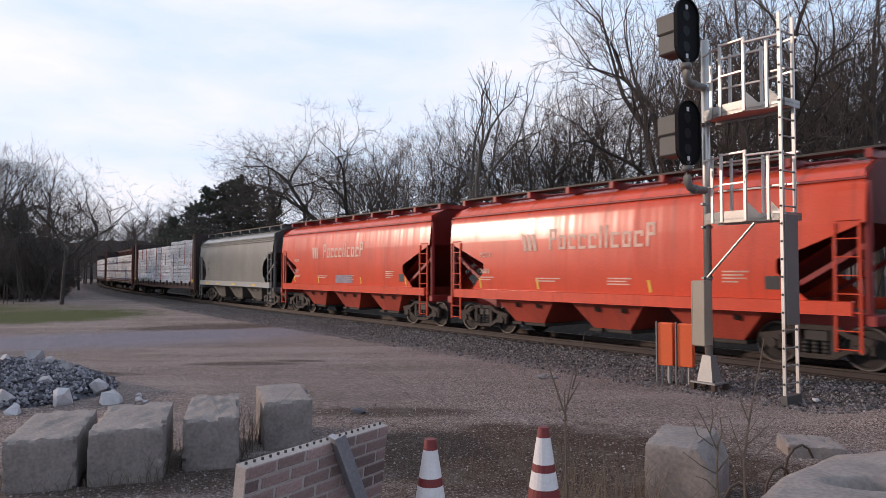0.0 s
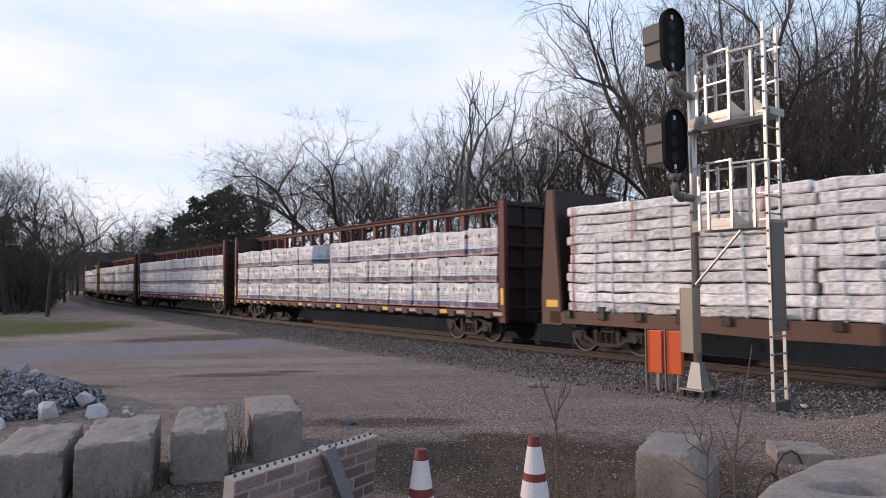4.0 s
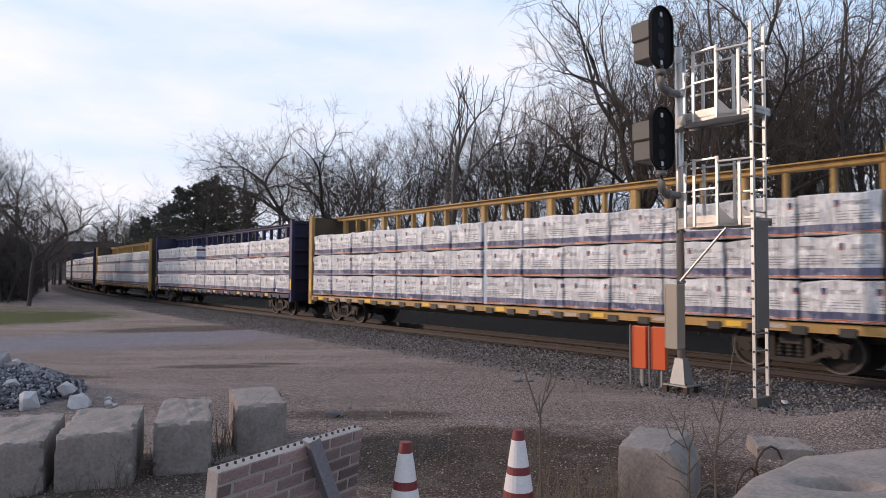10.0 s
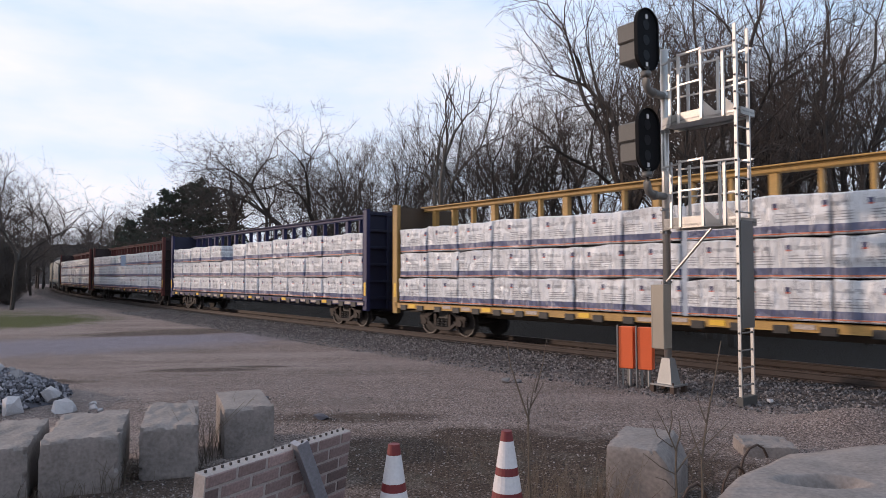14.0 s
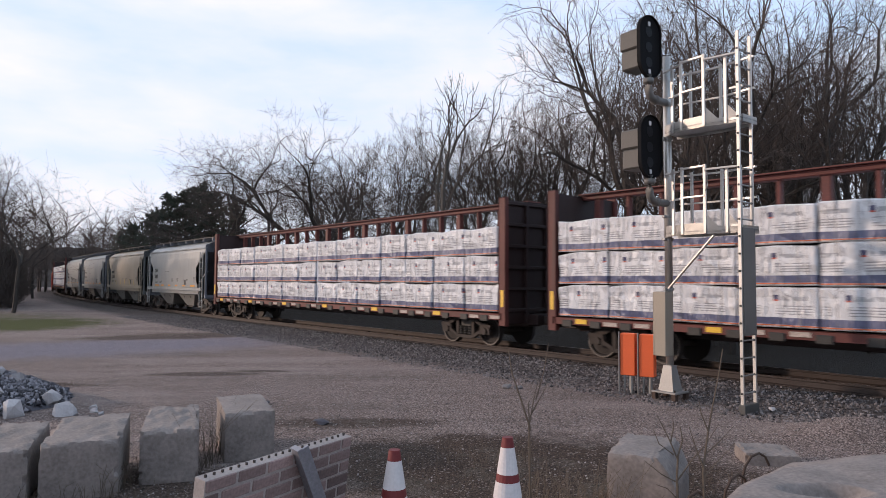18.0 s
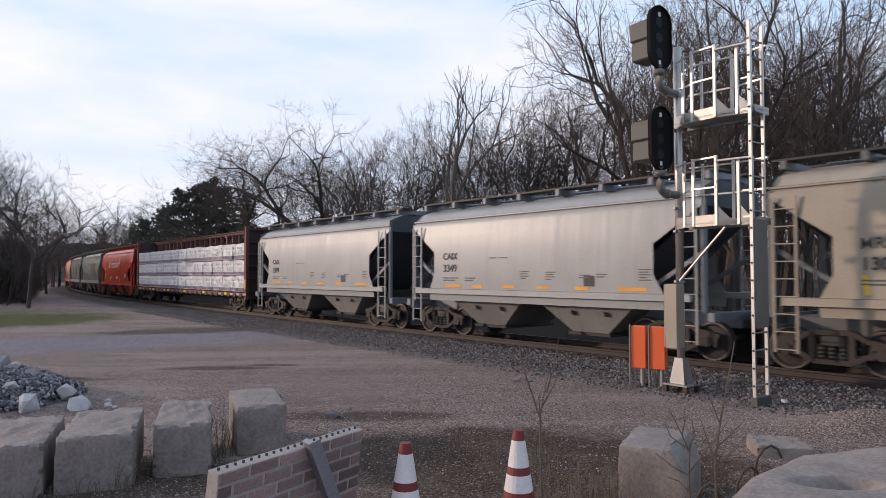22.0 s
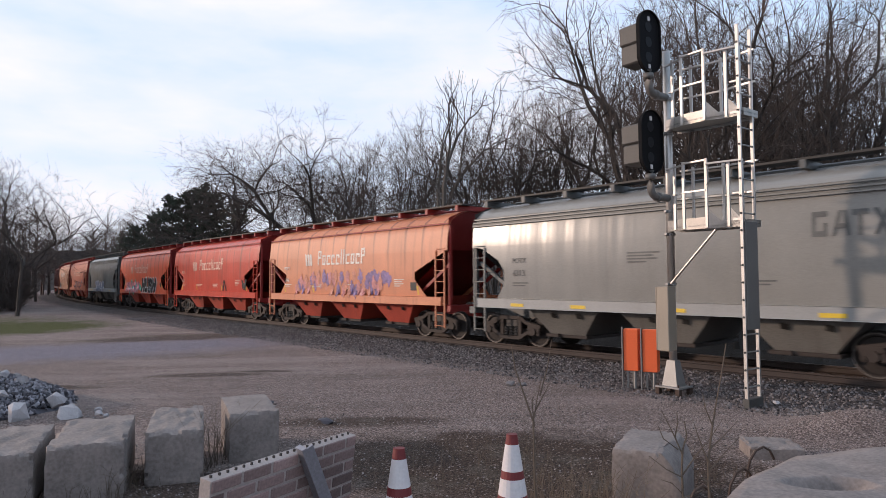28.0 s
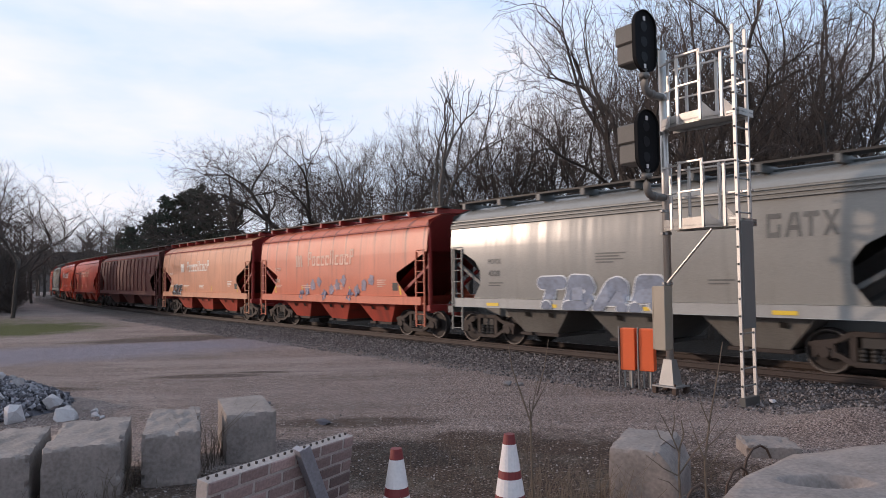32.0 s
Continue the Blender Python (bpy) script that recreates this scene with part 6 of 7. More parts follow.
M["stone_mid"] = material("stone_mid", (0.22, 0.20, 0.20), 0.85, 0, 0.3, 20, 50, 0.5, 0.01, spread=0.3)
M["stem"] = material("dry_stems", (0.105, 0.078, 0.058), 0.9, 0, 0.3, 6, 30, 0)


def build_panel():
    g = tagged(new("brick_panel"), "leaning panel of worn mauve and tan bricks in pale mortar", "brick panel")
    z0 = ground_z(-0.75, 3.75)
    g.matrix_basis = pose(-1.03, 3.3, z0 - 0.005, 7, 0, 56)
    L, H = 1.10, 0.80
    bm = B()
    box(bm, 0.004, L - 0.004, 0.005, 0.085, 0.0, H - 0.012, 0.003)
    part("mortar_core", bm, "mortar", g)
    bm = B()
    box(bm, -0.091, 0.091, 0, 0.09, 0, 0.057, 0.004)
    whole = part("brick", bm, "brick", g)
    bm = B()
    box(bm, -0.041, 0.041, 0, 0.09, 0, 0.057, 0.004)
    half = part("brick", bm, "brick", g)
    first = {0: True, 1: True}
    rows = int(H / 0.0725)
    for r in range(rows):
        x = 0.0
        cut = r % 2
        while x < L - 0.05:
            w = 0.1 if (x == 0.0 and cut) or L - x < 0.19 else 0.2
            src, k = (half, 1) if w == 0.1 else (whole, 0)
            m = pose(x + w / 2, random.uniform(-0.003, 0.002), 0.004 + r * 0.0725, 0, 0, random.uniform(-0.4, 0.4))
            if first[k]:
                src.matrix_basis = m
                first[k] = False
            else:
                again(src, g, m)
            x += w
    # small raised blocks, coloured dark as the shade inside the core holes
    for k in range(21):
        bm = B()
        box(bm, 0.030, 0.040, 0.040, 0.050, H - 0.02, H + 0.0015)
        if k == 0:
            core = part("core_hole", bm, "hole", g, "dark mark for the shade of a core hole in the brick")
        else:
            bm.free()
            again(core, g, pose(k * 0.0515, 0, 0))
    bm = B()
    v = [(0.58, -0.02, H + 0.03), (0.98, -0.12, 0.0)]
    bar(bm, v[0], v[1], 0.07, 0.03)
    st = part("steel_angle", bm, "weathered_steel", g, "grey steel angle leaning on the bricks")
    bm = B()
    bar(bm, (0.61, -0.045, H + 0.03), (1.01, -0.145, 0.0), 0.012, 0.06)
    part("flange", bm, "weathered_steel", st)


build_panel()


def build_rubble():
    rnd = random.Random(8)
    bm = B()
    bmesh.ops.create_grid(bm, x_segments=26, y_segments=22, size=1)

    def mound(x, y):
        u = math.hypot((x + 8.6) / 2.3, (y - 12.6) / 1.9)
        return 0.58 * max(0.0, 1 - u * u) ** 0.8

    for v in bm.verts:
        x, y = -8.6 + v.co.x * 2.4, 12.6 + v.co.y * 2.0
        v.co = Vector((x, y, ground_z(x, y) - 0.03 + mound(x, y) + 0.04 * noise.noise((x * 4, y * 4, 2))))
    pile = tagged(part("rubble_mound", bm, "stone_dark", None), "heap of dark crushed stone with pale broken rocks", "rubble pile")
    kinds = [stone(1.0, k + 1) for k in range(6)]
    meshes = []
    for k, b in enumerate(kinds):
        b.normal_update()
        me = bpy.data.meshes.new("stone")
        b.to_mesh(me)
        b.free()
        me.materials.append(M["stone_dark"])
        meshes.append(me)
    for j in range(296):
        a, r = rnd.uniform(0, 6.28), math.sqrt(rnd.random())
        x, y = -8.6 + math.cos(a) * r * 2.3, 12.6 + math.sin(a) * r * 1.9
        o = new("stone", rnd.choice(meshes))
        o.parent = pile
        sz = rnd.uniform(0.08, 0.17)
        o.matrix_basis = Matrix.LocRotScale((x, y, ground_z(x, y) + mound(x, y) + sz * 0.2), Euler([rnd.uniform(0, 6) for _ in range(3)]), (sz, sz, sz))
    for px, py, sz, up in ((-5.72, 11.55, 0.44, 0.0), (-6.55, 11.45, 0.46, 0.02), (-7.35, 11.2, 0.42, 0.0), (-8.05, 13.2, 0.44, 0.5), (-6.35, 12.35, 0.34, 0.1), (-7.1, 11.95, 0.30, 0.25), (-5.95, 12.1, 0.30, 0.0), (-8.6, 11.6, 0.42, 0.3), (-7.3, 12.9, 0.30, 0.35), (-5.35, 11.8, 0.16, 0.0), (-5.15, 11.6, 0.12, 0.0), (-5.5, 12.1, 0.15, 0.0), (-6.9, 10.75, 0.30, 0.0)):
        bm = stone(sz * 1.05, int(px * -37), 0.8, 1)
        o = part("rock", bm, "stone_pale", None)
        o.matrix_basis = pose(px, py, ground_z(px, py) + max(up, mound(px, py) - 0.05) + sz * 0.18, rnd.uniform(-20, 20), rnd.uniform(-20, 20), rnd.uniform(0, 360))
        tagged(o, "pale broken limestone rock on the rubble", "rock", "pale rocks of the rubble heap")
    for j in range(26):
        a, r = rnd.uniform(0, 6.28), math.sqrt(rnd.random())
        px, py = -8.6 + math.cos(a) * r * 2.1, 12.3 + math.sin(a) * r * 1.6
        sz = rnd.uniform(0.14, 0.34)
        o = part("rock", stone(sz * 1.05, 700 + j, 0.8, 1), "stone_mid" if j % 4 else "stone_pale", None)
        o.matrix_basis = pose(px, py, ground_z(px, py) + mound(px, py) + sz * 0.12, rnd.uniform(-30, 30), rnd.uniform(-30, 30), rnd.uniform(0, 360))
        tagged(o, "angular grey rock lying on the rubble heap", "rock", "pale rocks of the rubble heap")
    for px, py, sz, mat in ((-1.36, 10.7, 0.26, "stone_dark"), (2.1, 14.2, 0.3, "stone_mid"), (2.35, 14.15, 0.22, "stone_mid"), (6.5, 11.7, 0.16, "stone_pale"), (-2.6, 12.6, 0.14, "stone_dark")):
        o = part("rock", stone(sz, int(px * 53 + 400), 0.6, 2), mat, None)
        o.matrix_basis = pose(px, py, ground_z(px, py) + sz * 0.1, 0, 0, rnd.uniform(0, 360))
        tagged(o, "single rough stone lying on the gravel", "rock", "stones in the yard")


build_rubble()


# ---- saplings and weeds ----
def ahead(px, py, depth):
    """The place at that depth behind a spot of the first view."""
    d = Vector(((px - 784) / 1178.0, 1.0, -(py - 441) / 1178.0))
    d = Matrix.Rotation(radians(1.9), 3, "X") @ d
    return EYE + d * (depth / d.y)


def sapling(stems, depth, label):
    root = stems[0][0]
    p0 = ahead(*root, depth)
    base = Vector((p0.x, p0.y, ground_z(p0.x, p0.y)))
    g = tagged(new("sapling"), label, "sapling", "bare saplings")
    g.matrix_basis = Matrix.Translation(base)
    w = Wood()
    for k, line in enumerate(stems):
        pts = [ahead(a, b, depth) - base for a, b in line]
        if k == 0:
            pts.insert(0, Vector((0, 0, -0.05)))
        n = len(pts)
        r = 0.011 if k == 0 else 0.006
        w.tube(pts, [r * (1 - 0.65 * i / (n - 1)) for i in range(n)], 5)
    ob = w.object("stem", "stem", g)


sapling([[(1003, 880), (1001, 800), (1000, 735), (985, 690), (968, 640), (962, 600)], [(1000, 735), (1006, 700), (1016, 655)], [(1004, 715), (1018, 690), (1030, 668)], [(1002, 745), (998, 700), (1001, 690)], [(1012, 690), (1026, 640), (1034, 590)]], 5.0, "thin bare sapling with a forked top")
sapling([[(1270, 880), (1268, 830), (1270, 790), (1278, 765), (1274, 740)], [(1269, 840), (1240, 825), (1208, 800)], [(1270, 800), (1255, 765), (1240, 735), (1232, 720)], [(1256, 768), (1262, 740), (1260, 722)], [(1270, 835), (1295, 800), (1322, 770), (1345, 735)], [(1262, 790), (1235, 770), (1225, 745)], [(1270, 870), (1250, 850), (1230, 843)]], 4.6, "thin bare sapling with many side twigs")
sapling([[(1318, 880), (1316, 820), (1322, 770), (1330, 720), (1342, 660), (1352, 600)], [(1317, 815), (1300, 770), (1290, 740)], [(1320, 790), (1348, 765), (1372, 740)], [(1318, 830), (1340, 805), (1375, 770)], [(1326, 750), (1312, 715), (1308, 690)], [(1317, 850), (1300, 840), (1285, 820)]], 4.5, "tall thin bare sapling with upright leader")


def build_weeds():
    rnd = random.Random(12)
    w = Wood()
    for x0, x1, y0, y1, n, h in ((0.75, 1.9, 4.4, 6.4, 190, 0.45), (-2.45, -2.3, 7.7, 8.9, 40, 0.75), (-3.1, -2.9, 6.9, 7.6, 30, 0.35), (-0.4, 1.6, 6.5, 8.6, 120, 0.25), (-1.6, -0.5, 4.4, 6.5, 80, 0.25), (2.9, 3.9, 6.0, 7.4, 60, 0.25), (-4.2, -2.2, 6.3, 6.9, 80, 0.2)):
        for k in range(n):
            x, y = rnd.uniform(x0, x1), rnd.uniform(y0, y1)
            p = Vector((x, y, ground_z(x, y) - 0.01))
            hh = h * rnd.uniform(0.35, 1.1)
            lean = Vector((rnd.gauss(0, 0.25), rnd.gauss(0, 0.25), 0)) * hh
            a, b, c = p, p + Vector((0, 0, hh * 0.55)) + lean * 0.4, p + Vector((0, 0, hh)) + lean * 1.3
            w.tube([a, b, c], [0.004, 0.003, 0.0015], 3)
            if rnd.random() < 0.6:
                d = b.lerp(c, rnd.random())
                w.tube([d, d + Vector((rnd.gauss(0, 0.1), rnd.gauss(0, 0.1), 0.09)) * (hh + 0.3)], [0.0025, 0.001], 3)
    tagged(w.object("dry_weeds", "stem", None), "brown dry weed stems on the damp dirt", "weeds", kind="stuff")


build_weeds()


def build_chips():
    """Loose stones: ballast beside the track and gravel in the yard."""
    rnd = random.Random(21)
    V = [(1, 0, 0), (-1, 0, 0), (0, 1, 0), (0, -1, 0), (0, 0, 1), (0, 0, -1)]
    F = [(0, 2, 4), (2, 1, 4), (1, 3, 4), (3, 0, 4), (2, 0, 5), (1, 2, 5), (3, 1, 5), (0, 3, 5)]

    def heap(name, label, mat, spots, lo, hi):
        vs, fs = [], []
        for p in spots:
            s = rnd.uniform(lo, hi)
            m = Euler((rnd.uniform(0, 6), rnd.uniform(0, 6), rnd.uniform(0, 6))).to_matrix()
            k = [rnd.uniform(0.6, 1.2) * s for _ in range(6)]
            b = len(vs)
            vs += [tuple(p + m @ (Vector(v) * k[i])) for i, v in enumerate(V)]
            fs += [(b + i, b + j, b + q) for i, j, q in F]
        me = bpy.data.meshes.new(name)
        me.from_pydata(vs, [], fs)
        me.materials.append(M[mat])
        tagged(new(name, me), label, "gravel", kind="stuff")

    spots = []
    for k in range(20000):
        s = -12 + 46 * rnd.random() ** 1.3
        d = rnd.uniform(0.95, 4.4) if rnd.random() < 0.8 else rnd.uniform(-0.6, 0.6)
        p = on_track(s, d)
        z = ground_z(p.x, p.y)
        spots.append(Vector((p.x, p.y, z + 0.008)))
    more = []
    for k in range(4500):
        a, r = rnd.uniform(0, 6.28), math.sqrt(rnd.random())
        x, y = -8.6 + math.cos(a) * r * 2.3, 12.6 + math.sin(a) * r * 1.9
        u = math.hypot((x + 8.6) / 2.3, (y - 12.6) / 1.9)
        more.append(Vector((x, y, ground_z(x, y) + 0.02 + 0.58 * max(0.0, 1 - u * u) ** 0.8)))
    heap("rubble_stones", "small crushed stones on the rubble heap", "chips_blue", more, 0.025, 0.06)
    heap("ballast_stones", "loose grey ballast stones beside the rails", "chips_dark", spots, 0.02, 0.042)
    spots = []
    for k in range(15000):
        r, a = 4.5 + 13 * rnd.random() ** 1.1, radians(rnd.uniform(-40, 38))
        x, y = math.sin(a) * r, math.cos(a) * r
        if track_side(x, y) < 2.5:
            continue
        if math.hypot((x - 1.2) / 2.7, (y - 7.8) / 1.9) < 1.05 + 0.4 * noise.noise((x, y, 2.0)) and rnd.random() < 0.85:
            continue
        spots.append(Vector((x, y, ground_z(x, y) + 0.003)))
    heap("gravel_chips", "pale gravel chips strewn over the yard", "chips_pale", spots, 0.006, 0.018)


def island_material(name, a, b):
    m = material(name, a, 0.9, 0, 0.2, 20, 60, 0)
    n, l = m.node_tree.nodes, m.node_tree.links
    geo, mx = n.new("ShaderNodeNewGeometry"), n.new("ShaderNodeMix")
    mx.data_type = "RGBA"
    mx.inputs[6].default_value, mx.inputs[7].default_value = (*a, 1), (*b, 1)
    l.new(geo.outputs["Random Per Island"], mx.inputs[0])
    l.new(mx.outputs[2], n["Principled BSDF"].inputs["Base Color"])
    return m


M["chips_dark"] = island_material("ballast_chips", (0.018, 0.015, 0.016), (0.24, 0.21, 0.205))
M["chips_blue"] = island_material("blue_grey_chips", (0.022, 0.021, 0.026), (0.30, 0.285, 0.31))
M["chips_pale"] = island_material("gravel_chips", (0.035, 0.029, 0.028), (0.40, 0.35, 0.335))
build_chips()


# ---- trees ----
def bare_tree(seed, height, wide=0.7, trunk=0.2, bole=0.2, angle=30.0, up=0.06, mat="bark", stems=1, lean=0.0, levels=6, twigs=3):
    """A leafless tree grown by forking: limbs part into two or three, thinner and shorter each time, and end in twigs.
    wide: breadth of the crown for its height; bole: clear trunk for its height."""
    rnd = random.Random(seed)
    root = new("bare_tree")
    runs = []

    def grow(p, d, length, r, level):
        n = 4 if level < 2 else 3 if level < 5 else 2
        pts, rad = [p.copy()], [r]
        wig = 0.06 if level == 0 else 0.20
        for i in range(n):
            d = (d + Vector((rnd.gauss(0, wig), rnd.gauss(0, wig), rnd.gauss(0, wig) + (up if level else 0.03)))).normalized()
            p = p + d * (length / n)
            pts.append(p.copy())
            rad.append(r * (1 - (0.16 if level < 3 else 0.30) * (i + 1) / n))
        runs.append((level, pts, rad))
        if level >= levels:
            for k in range(twigs):
                q = pts[0].lerp(pts[-1], rnd.random())
                w = (d + Vector((rnd.gauss(0, 0.8), rnd.gauss(0, 0.8), rnd.gauss(0.1, 0.7)))).normalized()
                e = q + w * rnd.uniform(0.25, 0.7)
                runs.append((99, [q, e], [0.0055, 0.003]))
            return
        # side shoots along the limb
        if 1 <= level <= levels - 2:
            for k in range(2 if level < 3 else 1):
                u = rnd.uniform(0.25, 0.9)
                j = min(n - 1, int(u * n))
                q = pts[j].lerp(pts[j + 1], u * n - j)
                w = (d + Vector((rnd.gauss(0, 0.9), rnd.gauss(0, 0.9), rnd.gauss(0.1, 0.5)))).normalized()
                grow(q, w, length * rnd.uniform(0.4, 0.7), max(0.006, r * 0.35), min(levels, level + 2))
        kids = 3 if level < 1 or rnd.random() < 0.18 else 2
        turn = rnd.uniform(0, 6.28)
        for k in range(kids):
            side = d.orthogonal().normalized()
            ang = turn + 2 * math.pi * k / kids + rnd.gauss(0, 0.35)
            side = side * math.cos(ang) + d.cross(side) * math.sin(ang)
            t = radians(angle * rnd.uniform(0.45, 1.25) * (0.6 if k == 0 and level < 4 else 1.0))
            w = d * math.cos(t) + side * math.sin(t)
            grow(p, w, length * rnd.uniform(0.62, 0.86), max(0.007, rad[-1] * (0.84 if k == 0 else rnd.uniform(0.55, 0.75))), level + 1)

    for trial in range(3):
        rnd.seed(seed)
        runs.clear()
        for k in range(stems):
            a = 6.28 * k / stems + rnd.uniform(-0.4, 0.4)
            off = Vector((math.cos(a), math.sin(a), 0)) * (0.3 if stems > 1 else 0)
            grow(off + Vector((0, 0, -0.3)), Vector((lean + off.x, off.y, 1)).normalized(), height * bole, trunk * (0.7 if stems > 1 else 1), 0)
        tall = max(q.z for _, pts, _ in runs for q in pts)
        reach = sorted(math.hypot(q.x, q.y) for _, pts, _ in runs for q in pts)
        broad = 2 * reach[int(len(reach) * 0.96)] / tall
        if 0.9 < broad / wide < 1.1:
            break
        angle *= min(1.25, max(0.85, wide / broad))
    kz = height / tall
    kx = kz * wide / broad
    thick, thin = Wood(), Wood()
    for level, pts, rad in runs:
        line = [Vector((q.x * kx, q.y * kx, q.z * kz if q.z > 0 else q.z)) for q in pts]
        (thick if level < 4 else thin).tube(line, rad, 7 if level == 0 else 5 if level < 3 else 4 if level < 4 else 3)
    thick.object("trunk", mat, root)
    thin.object("crown", "twig", root, "bare twigs")
    root["tall"] = height
    return root


def place(src, used, x, y, turn, size, label, group):
    m = pose(x, y, ground_z(x, y), 0, 0, turn)
    if id(src) in used:
        o = copy_thing(src, m)
    else:
        o = src
        used.add(id(src))
        o.matrix_basis = m
    o.scale = (size, size, size)
    return tagged(o, label, "tree", group)


def by_view(px, depth):
    return ((px - 784) / 1180 * depth, depth)


def pine(seed, height, width):
    rnd = random.Random(seed)
    root = new("pine_tree")
    trunk, leaf = Wood(), Wood()
    trunk.tube([Vector((0, 0, -0.3)), Vector((0.1, 0, height * 0.5)), Vector((0, 0.1, height * 0.97))], [0.22, 0.15, 0.03], 7)
    for k in range(84):
        u = 0.14 + 0.84 * (k // 7) / 11 + rnd.uniform(-0.05, 0.05)
        reach = width / 2 * (1.12 - u) ** 0.8 * rnd.uniform(0.5, 1.15) * (1 if u > 0.25 else 0.8)
        a = (k % 7) * 0.9 + rnd.uniform(-0.4, 0.4) + (k // 7) * 0.5
        base = Vector((0, 0, height * u))
        tip = base + Vector((math.cos(a) * reach, math.sin(a) * reach, reach * rnd.uniform(0.02, 0.28)))
        trunk.tube([base, base.lerp(tip, 0.5) + Vector((0, 0, -0.1)), tip], [0.05, 0.035, 0.012], 4)
        for c in range(15):
            w = rnd.uniform(0.2, 1.05)
            q = base.lerp(tip, w) + Vector((rnd.gauss(0, 0.30), rnd.gauss(0, 0.30), rnd.gauss(0, 0.17)))
            for t in range(7):
                d = Vector((rnd.gauss(0, 1), rnd.gauss(0, 1), rnd.gauss(0.7, 0.7))).normalized() * rnd.uniform(0.18, 0.40)
                s = d.orthogonal().normalized() * 0.042
                b0 = len(leaf.v)
                leaf.v += [q - s, q + s, q + d * 0.6 + s * 1.2, q + d, q + d * 0.6 - s * 1.2]
                leaf.f.append((b0, b0 + 1, b0 + 2, b0 + 3, b0 + 4))
    trunk.object("trunk", "bark", root)
    leaf.object("crown", "needle", root, "dark green needle tufts")
    return root


M["ridge"] = material("far_woods_brown", (0.085, 0.070, 0.063), 1.0, 0, 0.35, 0.8, 2.0, 0)


def build_trees():
    kinds = [bare_tree(11, 14, 1.1, 0.27, 0.17, 44, 0.02, levels=7, twigs=4), bare_tree(12, 13, 1.2, 0.25, 0.16, 46, 0.01, lean=-0.12, levels=7, twigs=4), bare_tree(13, 13, 0.8, 0.13, 0.17, 34, 0.03, stems=2, twigs=4),
             bare_tree(14, 14, 0.8, 0.18, 0.22, 38, 0.03, twigs=4), bare_tree(15, 17, 0.66, 0.21, 0.28, 36, 0.03, levels=7, twigs=3), bare_tree(16, 6, 1.0, 0.05, 0.20, 34, 0.03, stems=4, levels=3, twigs=6),
             bare_tree(27, 15, 0.55, 0.24, 0.30, 34, 0.04, "bark_pale", levels=5, twigs=3), bare_tree(18, 13, 1.0, 0.18, 0.19, 40, 0.02, twigs=4), bare_tree(19, 12, 1.1, 0.16, 0.18, 42, 0.01, lean=0.03, twigs=4),
             bare_tree(30, 18, 0.52, 0.28, 0.26, 36, 0.03, levels=7, twigs=3), bare_tree(31, 18, 0.75, 0.26, 0.24, 38, 0.02, lean=0.15, levels=7, twigs=2)]
    used = set()
    rnd = random.Random(5)
    L1 = "leafless deciduous tree with fine grey-brown twigs behind the track"
    G1 = "bare trees of the wood"
    horizon = 480.0

    def at_view(px, depth, k, top, label=L1, group=G1, turn=None):
        """A tree at that bearing and depth, as tall as the skyline there; top in the first view's units."""
        x, y = by_view(px, depth)
        size = ((horizon - top + 12) / 1178.0 * depth + 2.0 - ground_z(x, y)) / kinds[k]["tall"]
        place(kinds[k], used, x, y, rnd.uniform(0, 360) if turn is None else turn, size, label, group)

    # single crowns along the skyline: bearing, distance, kind, top
    for px, dep, k, top in ((585, 56, 0, 168), (480, 60, 1, 222), (655, 58, 0, 178), (530, 66, 8, 225), (752, 52, 2, 172), (705, 58, 3, 215), (800, 58, 2, 205), (770, 66, 3, 215),
                            (938, 46, 2, 140), (975, 44, 3, 128), (1015, 48, 2, 150), (895, 50, 3, 185), (1050, 44, 3, 140), (1090, 46, 2, 120), (1000, 62, 3, 165), (640, 72, 3, 240), (860, 66, 2, 225), (930, 64, 2, 200),
                            (1060, 60, 4, 130), (1130, 48, 3, 90)):
        at_view(px, dep, k, top)
    at_view(852, 45, 6, 106, "tall pale leafless tree with upswept limbs")
    # the dense wood that comes near
    at_view(1186, 33, 9, -70, "large leafless tree with a dark trunk and spreading limbs")
    at_view(1440, 27, 10, -160, "large leafless tree with a leaning dark trunk")
    for j in range(17):
        px = 1190 + 470 * (j + rnd.random()) / 17
        dep = rnd.uniform(25, 40) - (px - 1040) / 600 * 5
        at_view(px, dep, (3, 4, 10, 4, 9)[j % 5], rnd.uniform(-140, 40))
    for j in range(8):
        at_view(1150 + 500 * (j + rnd.random()) / 8, rnd.uniform(40, 55), (4, 3)[j % 2], rnd.uniform(-20, 90))
    for j in range(16):
        px = 560 + 1050 * (j + rnd.random()) / 16
        at_view(px, (46 - (px - 620) / 1000 * 22) * rnd.uniform(0.95, 1.25), 5, rnd.uniform(285, 330) - max(0, px - 1100) * 0.2, "leafless thicket shrub behind the track")
    # the yard's left edge
    for px, dep, k, top in ((108, 46, 8, 268), (38, 50, 7, 240), (-20, 48, 7, 232), (5, 60, 7, 250), (66, 66, 3, 275), (-70, 54, 8, 225), (140, 80, 8, 345), (-110, 50, 7, 220), (-55, 64, 3, 240)):
        at_view(px, dep, k, top, "leafless spreading tree at the edge of the grass", "bare trees by the yard")
    for px, dep, top in ((-40, 44, 400), (10, 47, 410), (60, 50, 395), (85, 58, 400), (30, 56, 385)):
        at_view(px, dep, 5, top, "leafless thicket shrub at the edge of the grass", "bare trees by the yard")
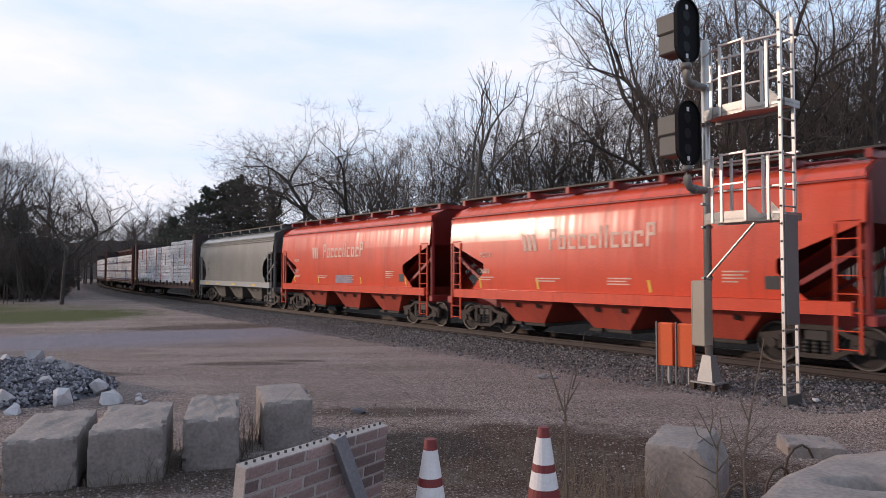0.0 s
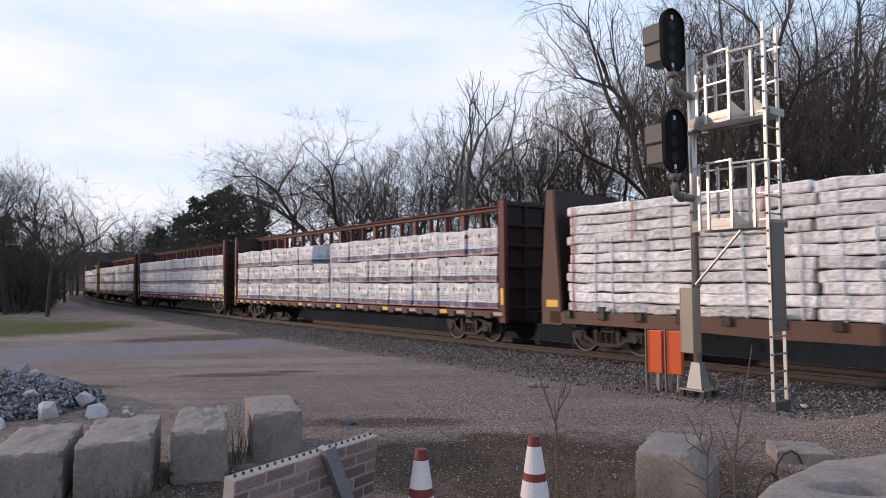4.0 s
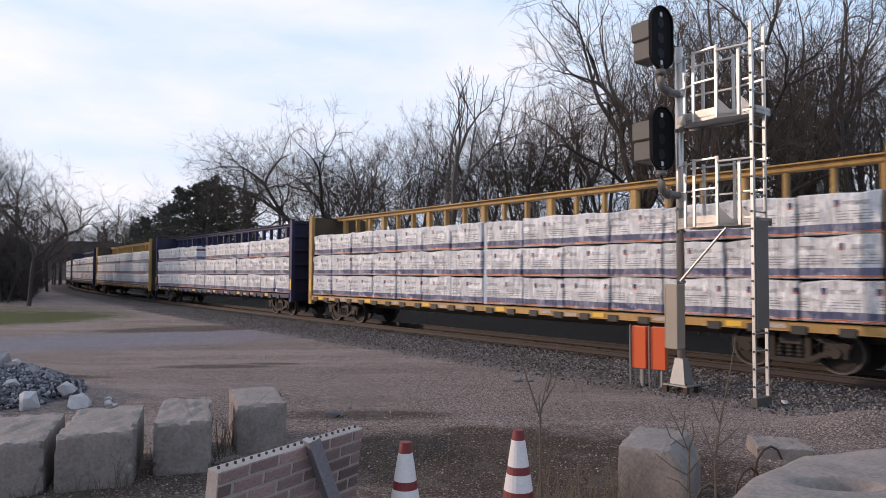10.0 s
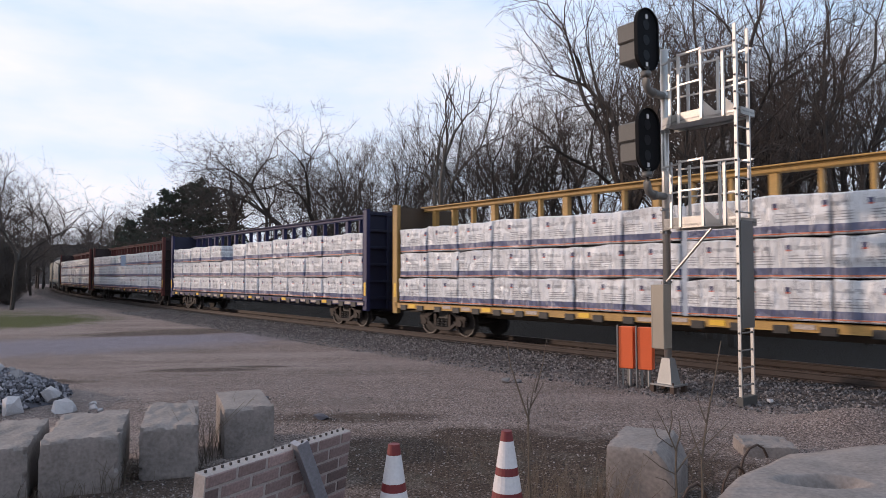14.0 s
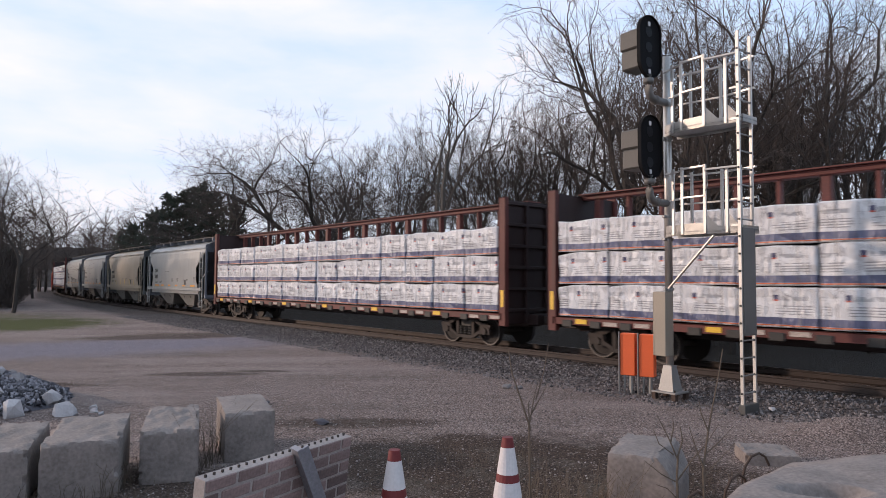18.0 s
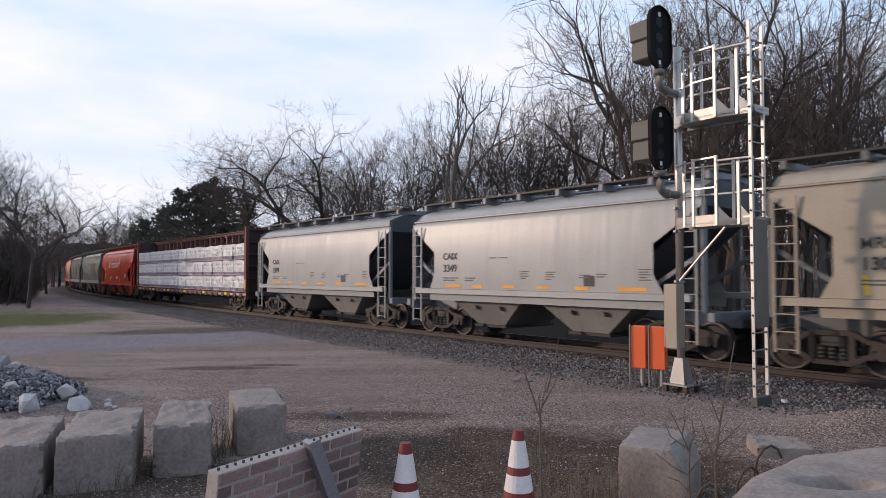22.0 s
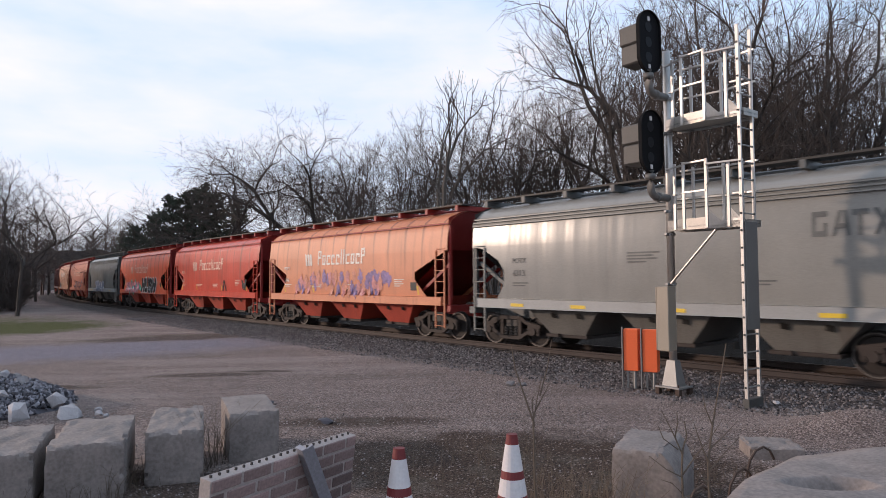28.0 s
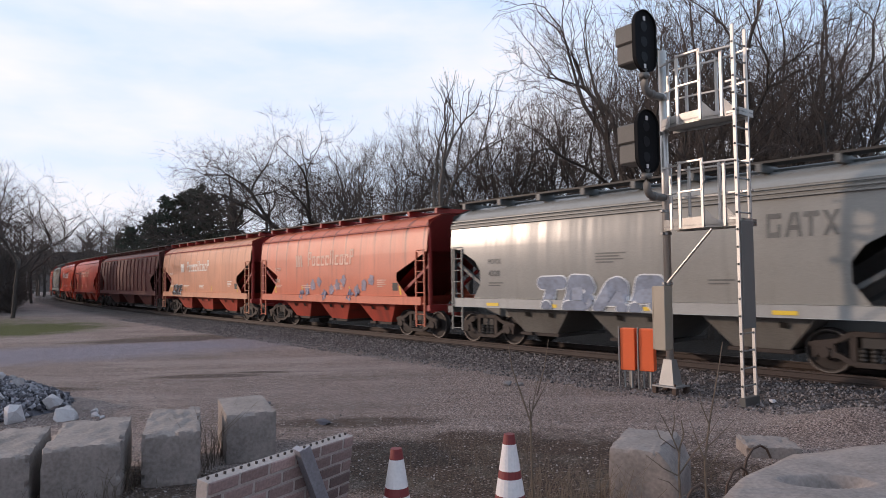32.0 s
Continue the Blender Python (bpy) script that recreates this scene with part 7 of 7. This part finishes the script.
    for px, dep, top in ((282, 95, 350), (255, 110, 372), (225, 120, 385), (310, 110, 360), (190, 130, 398), (160, 118, 405), (135, 125, 400), (215, 140, 392), (240, 128, 385), (265, 135, 380), (175, 145, 400), (120, 100, 405)):
        at_view(px, dep, 7, top, "distant leafless tree behind the track")
    pines = [pine(3, 11.5, 7.5), pine(4, 10, 8)]
    for px, dep, k, sz in ((340, 80, 1, 1.1), (395, 76, 0, 1.15), (440, 72, 1, 1.2), (480, 70, 0, 0.95), (368, 86, 0, 1.2), (305, 92, 1, 1.05), (418, 82, 0, 1.25), (285, 100, 0, 0.9), (30, 58, 0, 0.75), (8, 62, 1, 0.7), (-30, 55, 1, 0.6), (62, 60, 1, 0.55), (95, 70, 0, 0.5), (-70, 60, 0, 0.7)):
        x, y = by_view(px, dep)
        place(pines[k], used, x, y, rnd.uniform(0, 360), sz * 0.9, "dark green pine with a ragged crown", "pines")
    # far wooded ridge
    bm = B()
    low, high = [], []
    for k in range(181):
        a = radians(-70 + k * 130 / 180)
        r = 215 + 25 * noise.noise((k * 0.05, 1, 0))
        h = 11 + 4 * noise.noise((k * 0.13, 4, 0)) + 2.5 * noise.noise((k * 0.9, 2, 0))
        low.append(bm.verts.new((math.sin(a) * r, math.cos(a) * r, -1)))
        high.append(bm.verts.new((math.sin(a) * (r + 8), math.cos(a) * (r + 8), h)))
    for k in range(180):
        bm.faces.new((low[k], low[k + 1], high[k + 1], high[k]))
    tagged(part("wooded_ridge", bm, "ridge", None), "distant wooded ridge of bare brown trees", "backdrop", kind="structure")
    # far woods: one hazy belt
    far = Wood()
    for j in range(300):
        a = radians(rnd.uniform(-52, 40))
        r = rnd.uniform(130, 205)
        x, y = math.sin(a) * r, math.cos(a) * r
        if track_side(x, y) > -8 and x > -60:
            continue
        b = Vector((x, y, -0.5))
        hgt = rnd.uniform(10, 16)
        far.tube([b, b + Vector((rnd.gauss(0, 0.3), 0, hgt))], [0.22, 0.03], 3)
        for k in range(26):
            q = b + Vector((0, 0, hgt * rnd.uniform(0.15, 0.95)))
            an, ln = rnd.uniform(0, 6.28), hgt * rnd.uniform(0.15, 0.34)
            far.tube([q, q + Vector((math.cos(an) * ln, math.sin(an) * ln, ln * rnd.uniform(0.3, 1.2)))], [0.09, 0.02], 3)
    # dark brush and small trees behind the grass
    for j in range(11000):
        px, dep = rnd.uniform(-260, 108), rnd.uniform(52, 66)
        x, y = by_view(px, dep)
        top = 4.6 + 1.3 * noise.noise((px * 0.02, 3.0, 1.0)) - 2.0 * smooth(70, 108, px)
        q = Vector((x, y, -0.4 + top * rnd.random() ** 0.8))
        far.tube([q, q + Vector((rnd.gauss(0, 0.5), rnd.gauss(0, 0.5), rnd.uniform(0.3, 1.3)))], [0.035, 0.012], 3)
    for j in range(150):
        x, y = by_view(rnd.uniform(-220, 130), rnd.uniform(52, 100))
        b = Vector((x, y, -0.5))
        hgt = rnd.uniform(3.0, 6.5)
        far.tube([b, b + Vector((rnd.gauss(0, 0.3), 0, hgt))], [0.10, 0.02], 3)
        for k in range(60):
            q = b + Vector((0, 0, hgt * rnd.uniform(0.05, 0.9)))
            an, ln = rnd.uniform(0, 6.28), hgt * rnd.uniform(0.15, 0.42)
            far.tube([q, q + Vector((math.cos(an) * ln, math.sin(an) * ln, ln * rnd.uniform(0.2, 1.1)))], [0.04, 0.012], 3)
    tagged(far.object("far_woods", "twig", None), "distant belt of leafless brown woods", "woods", kind="stuff")


build_trees()




motions()
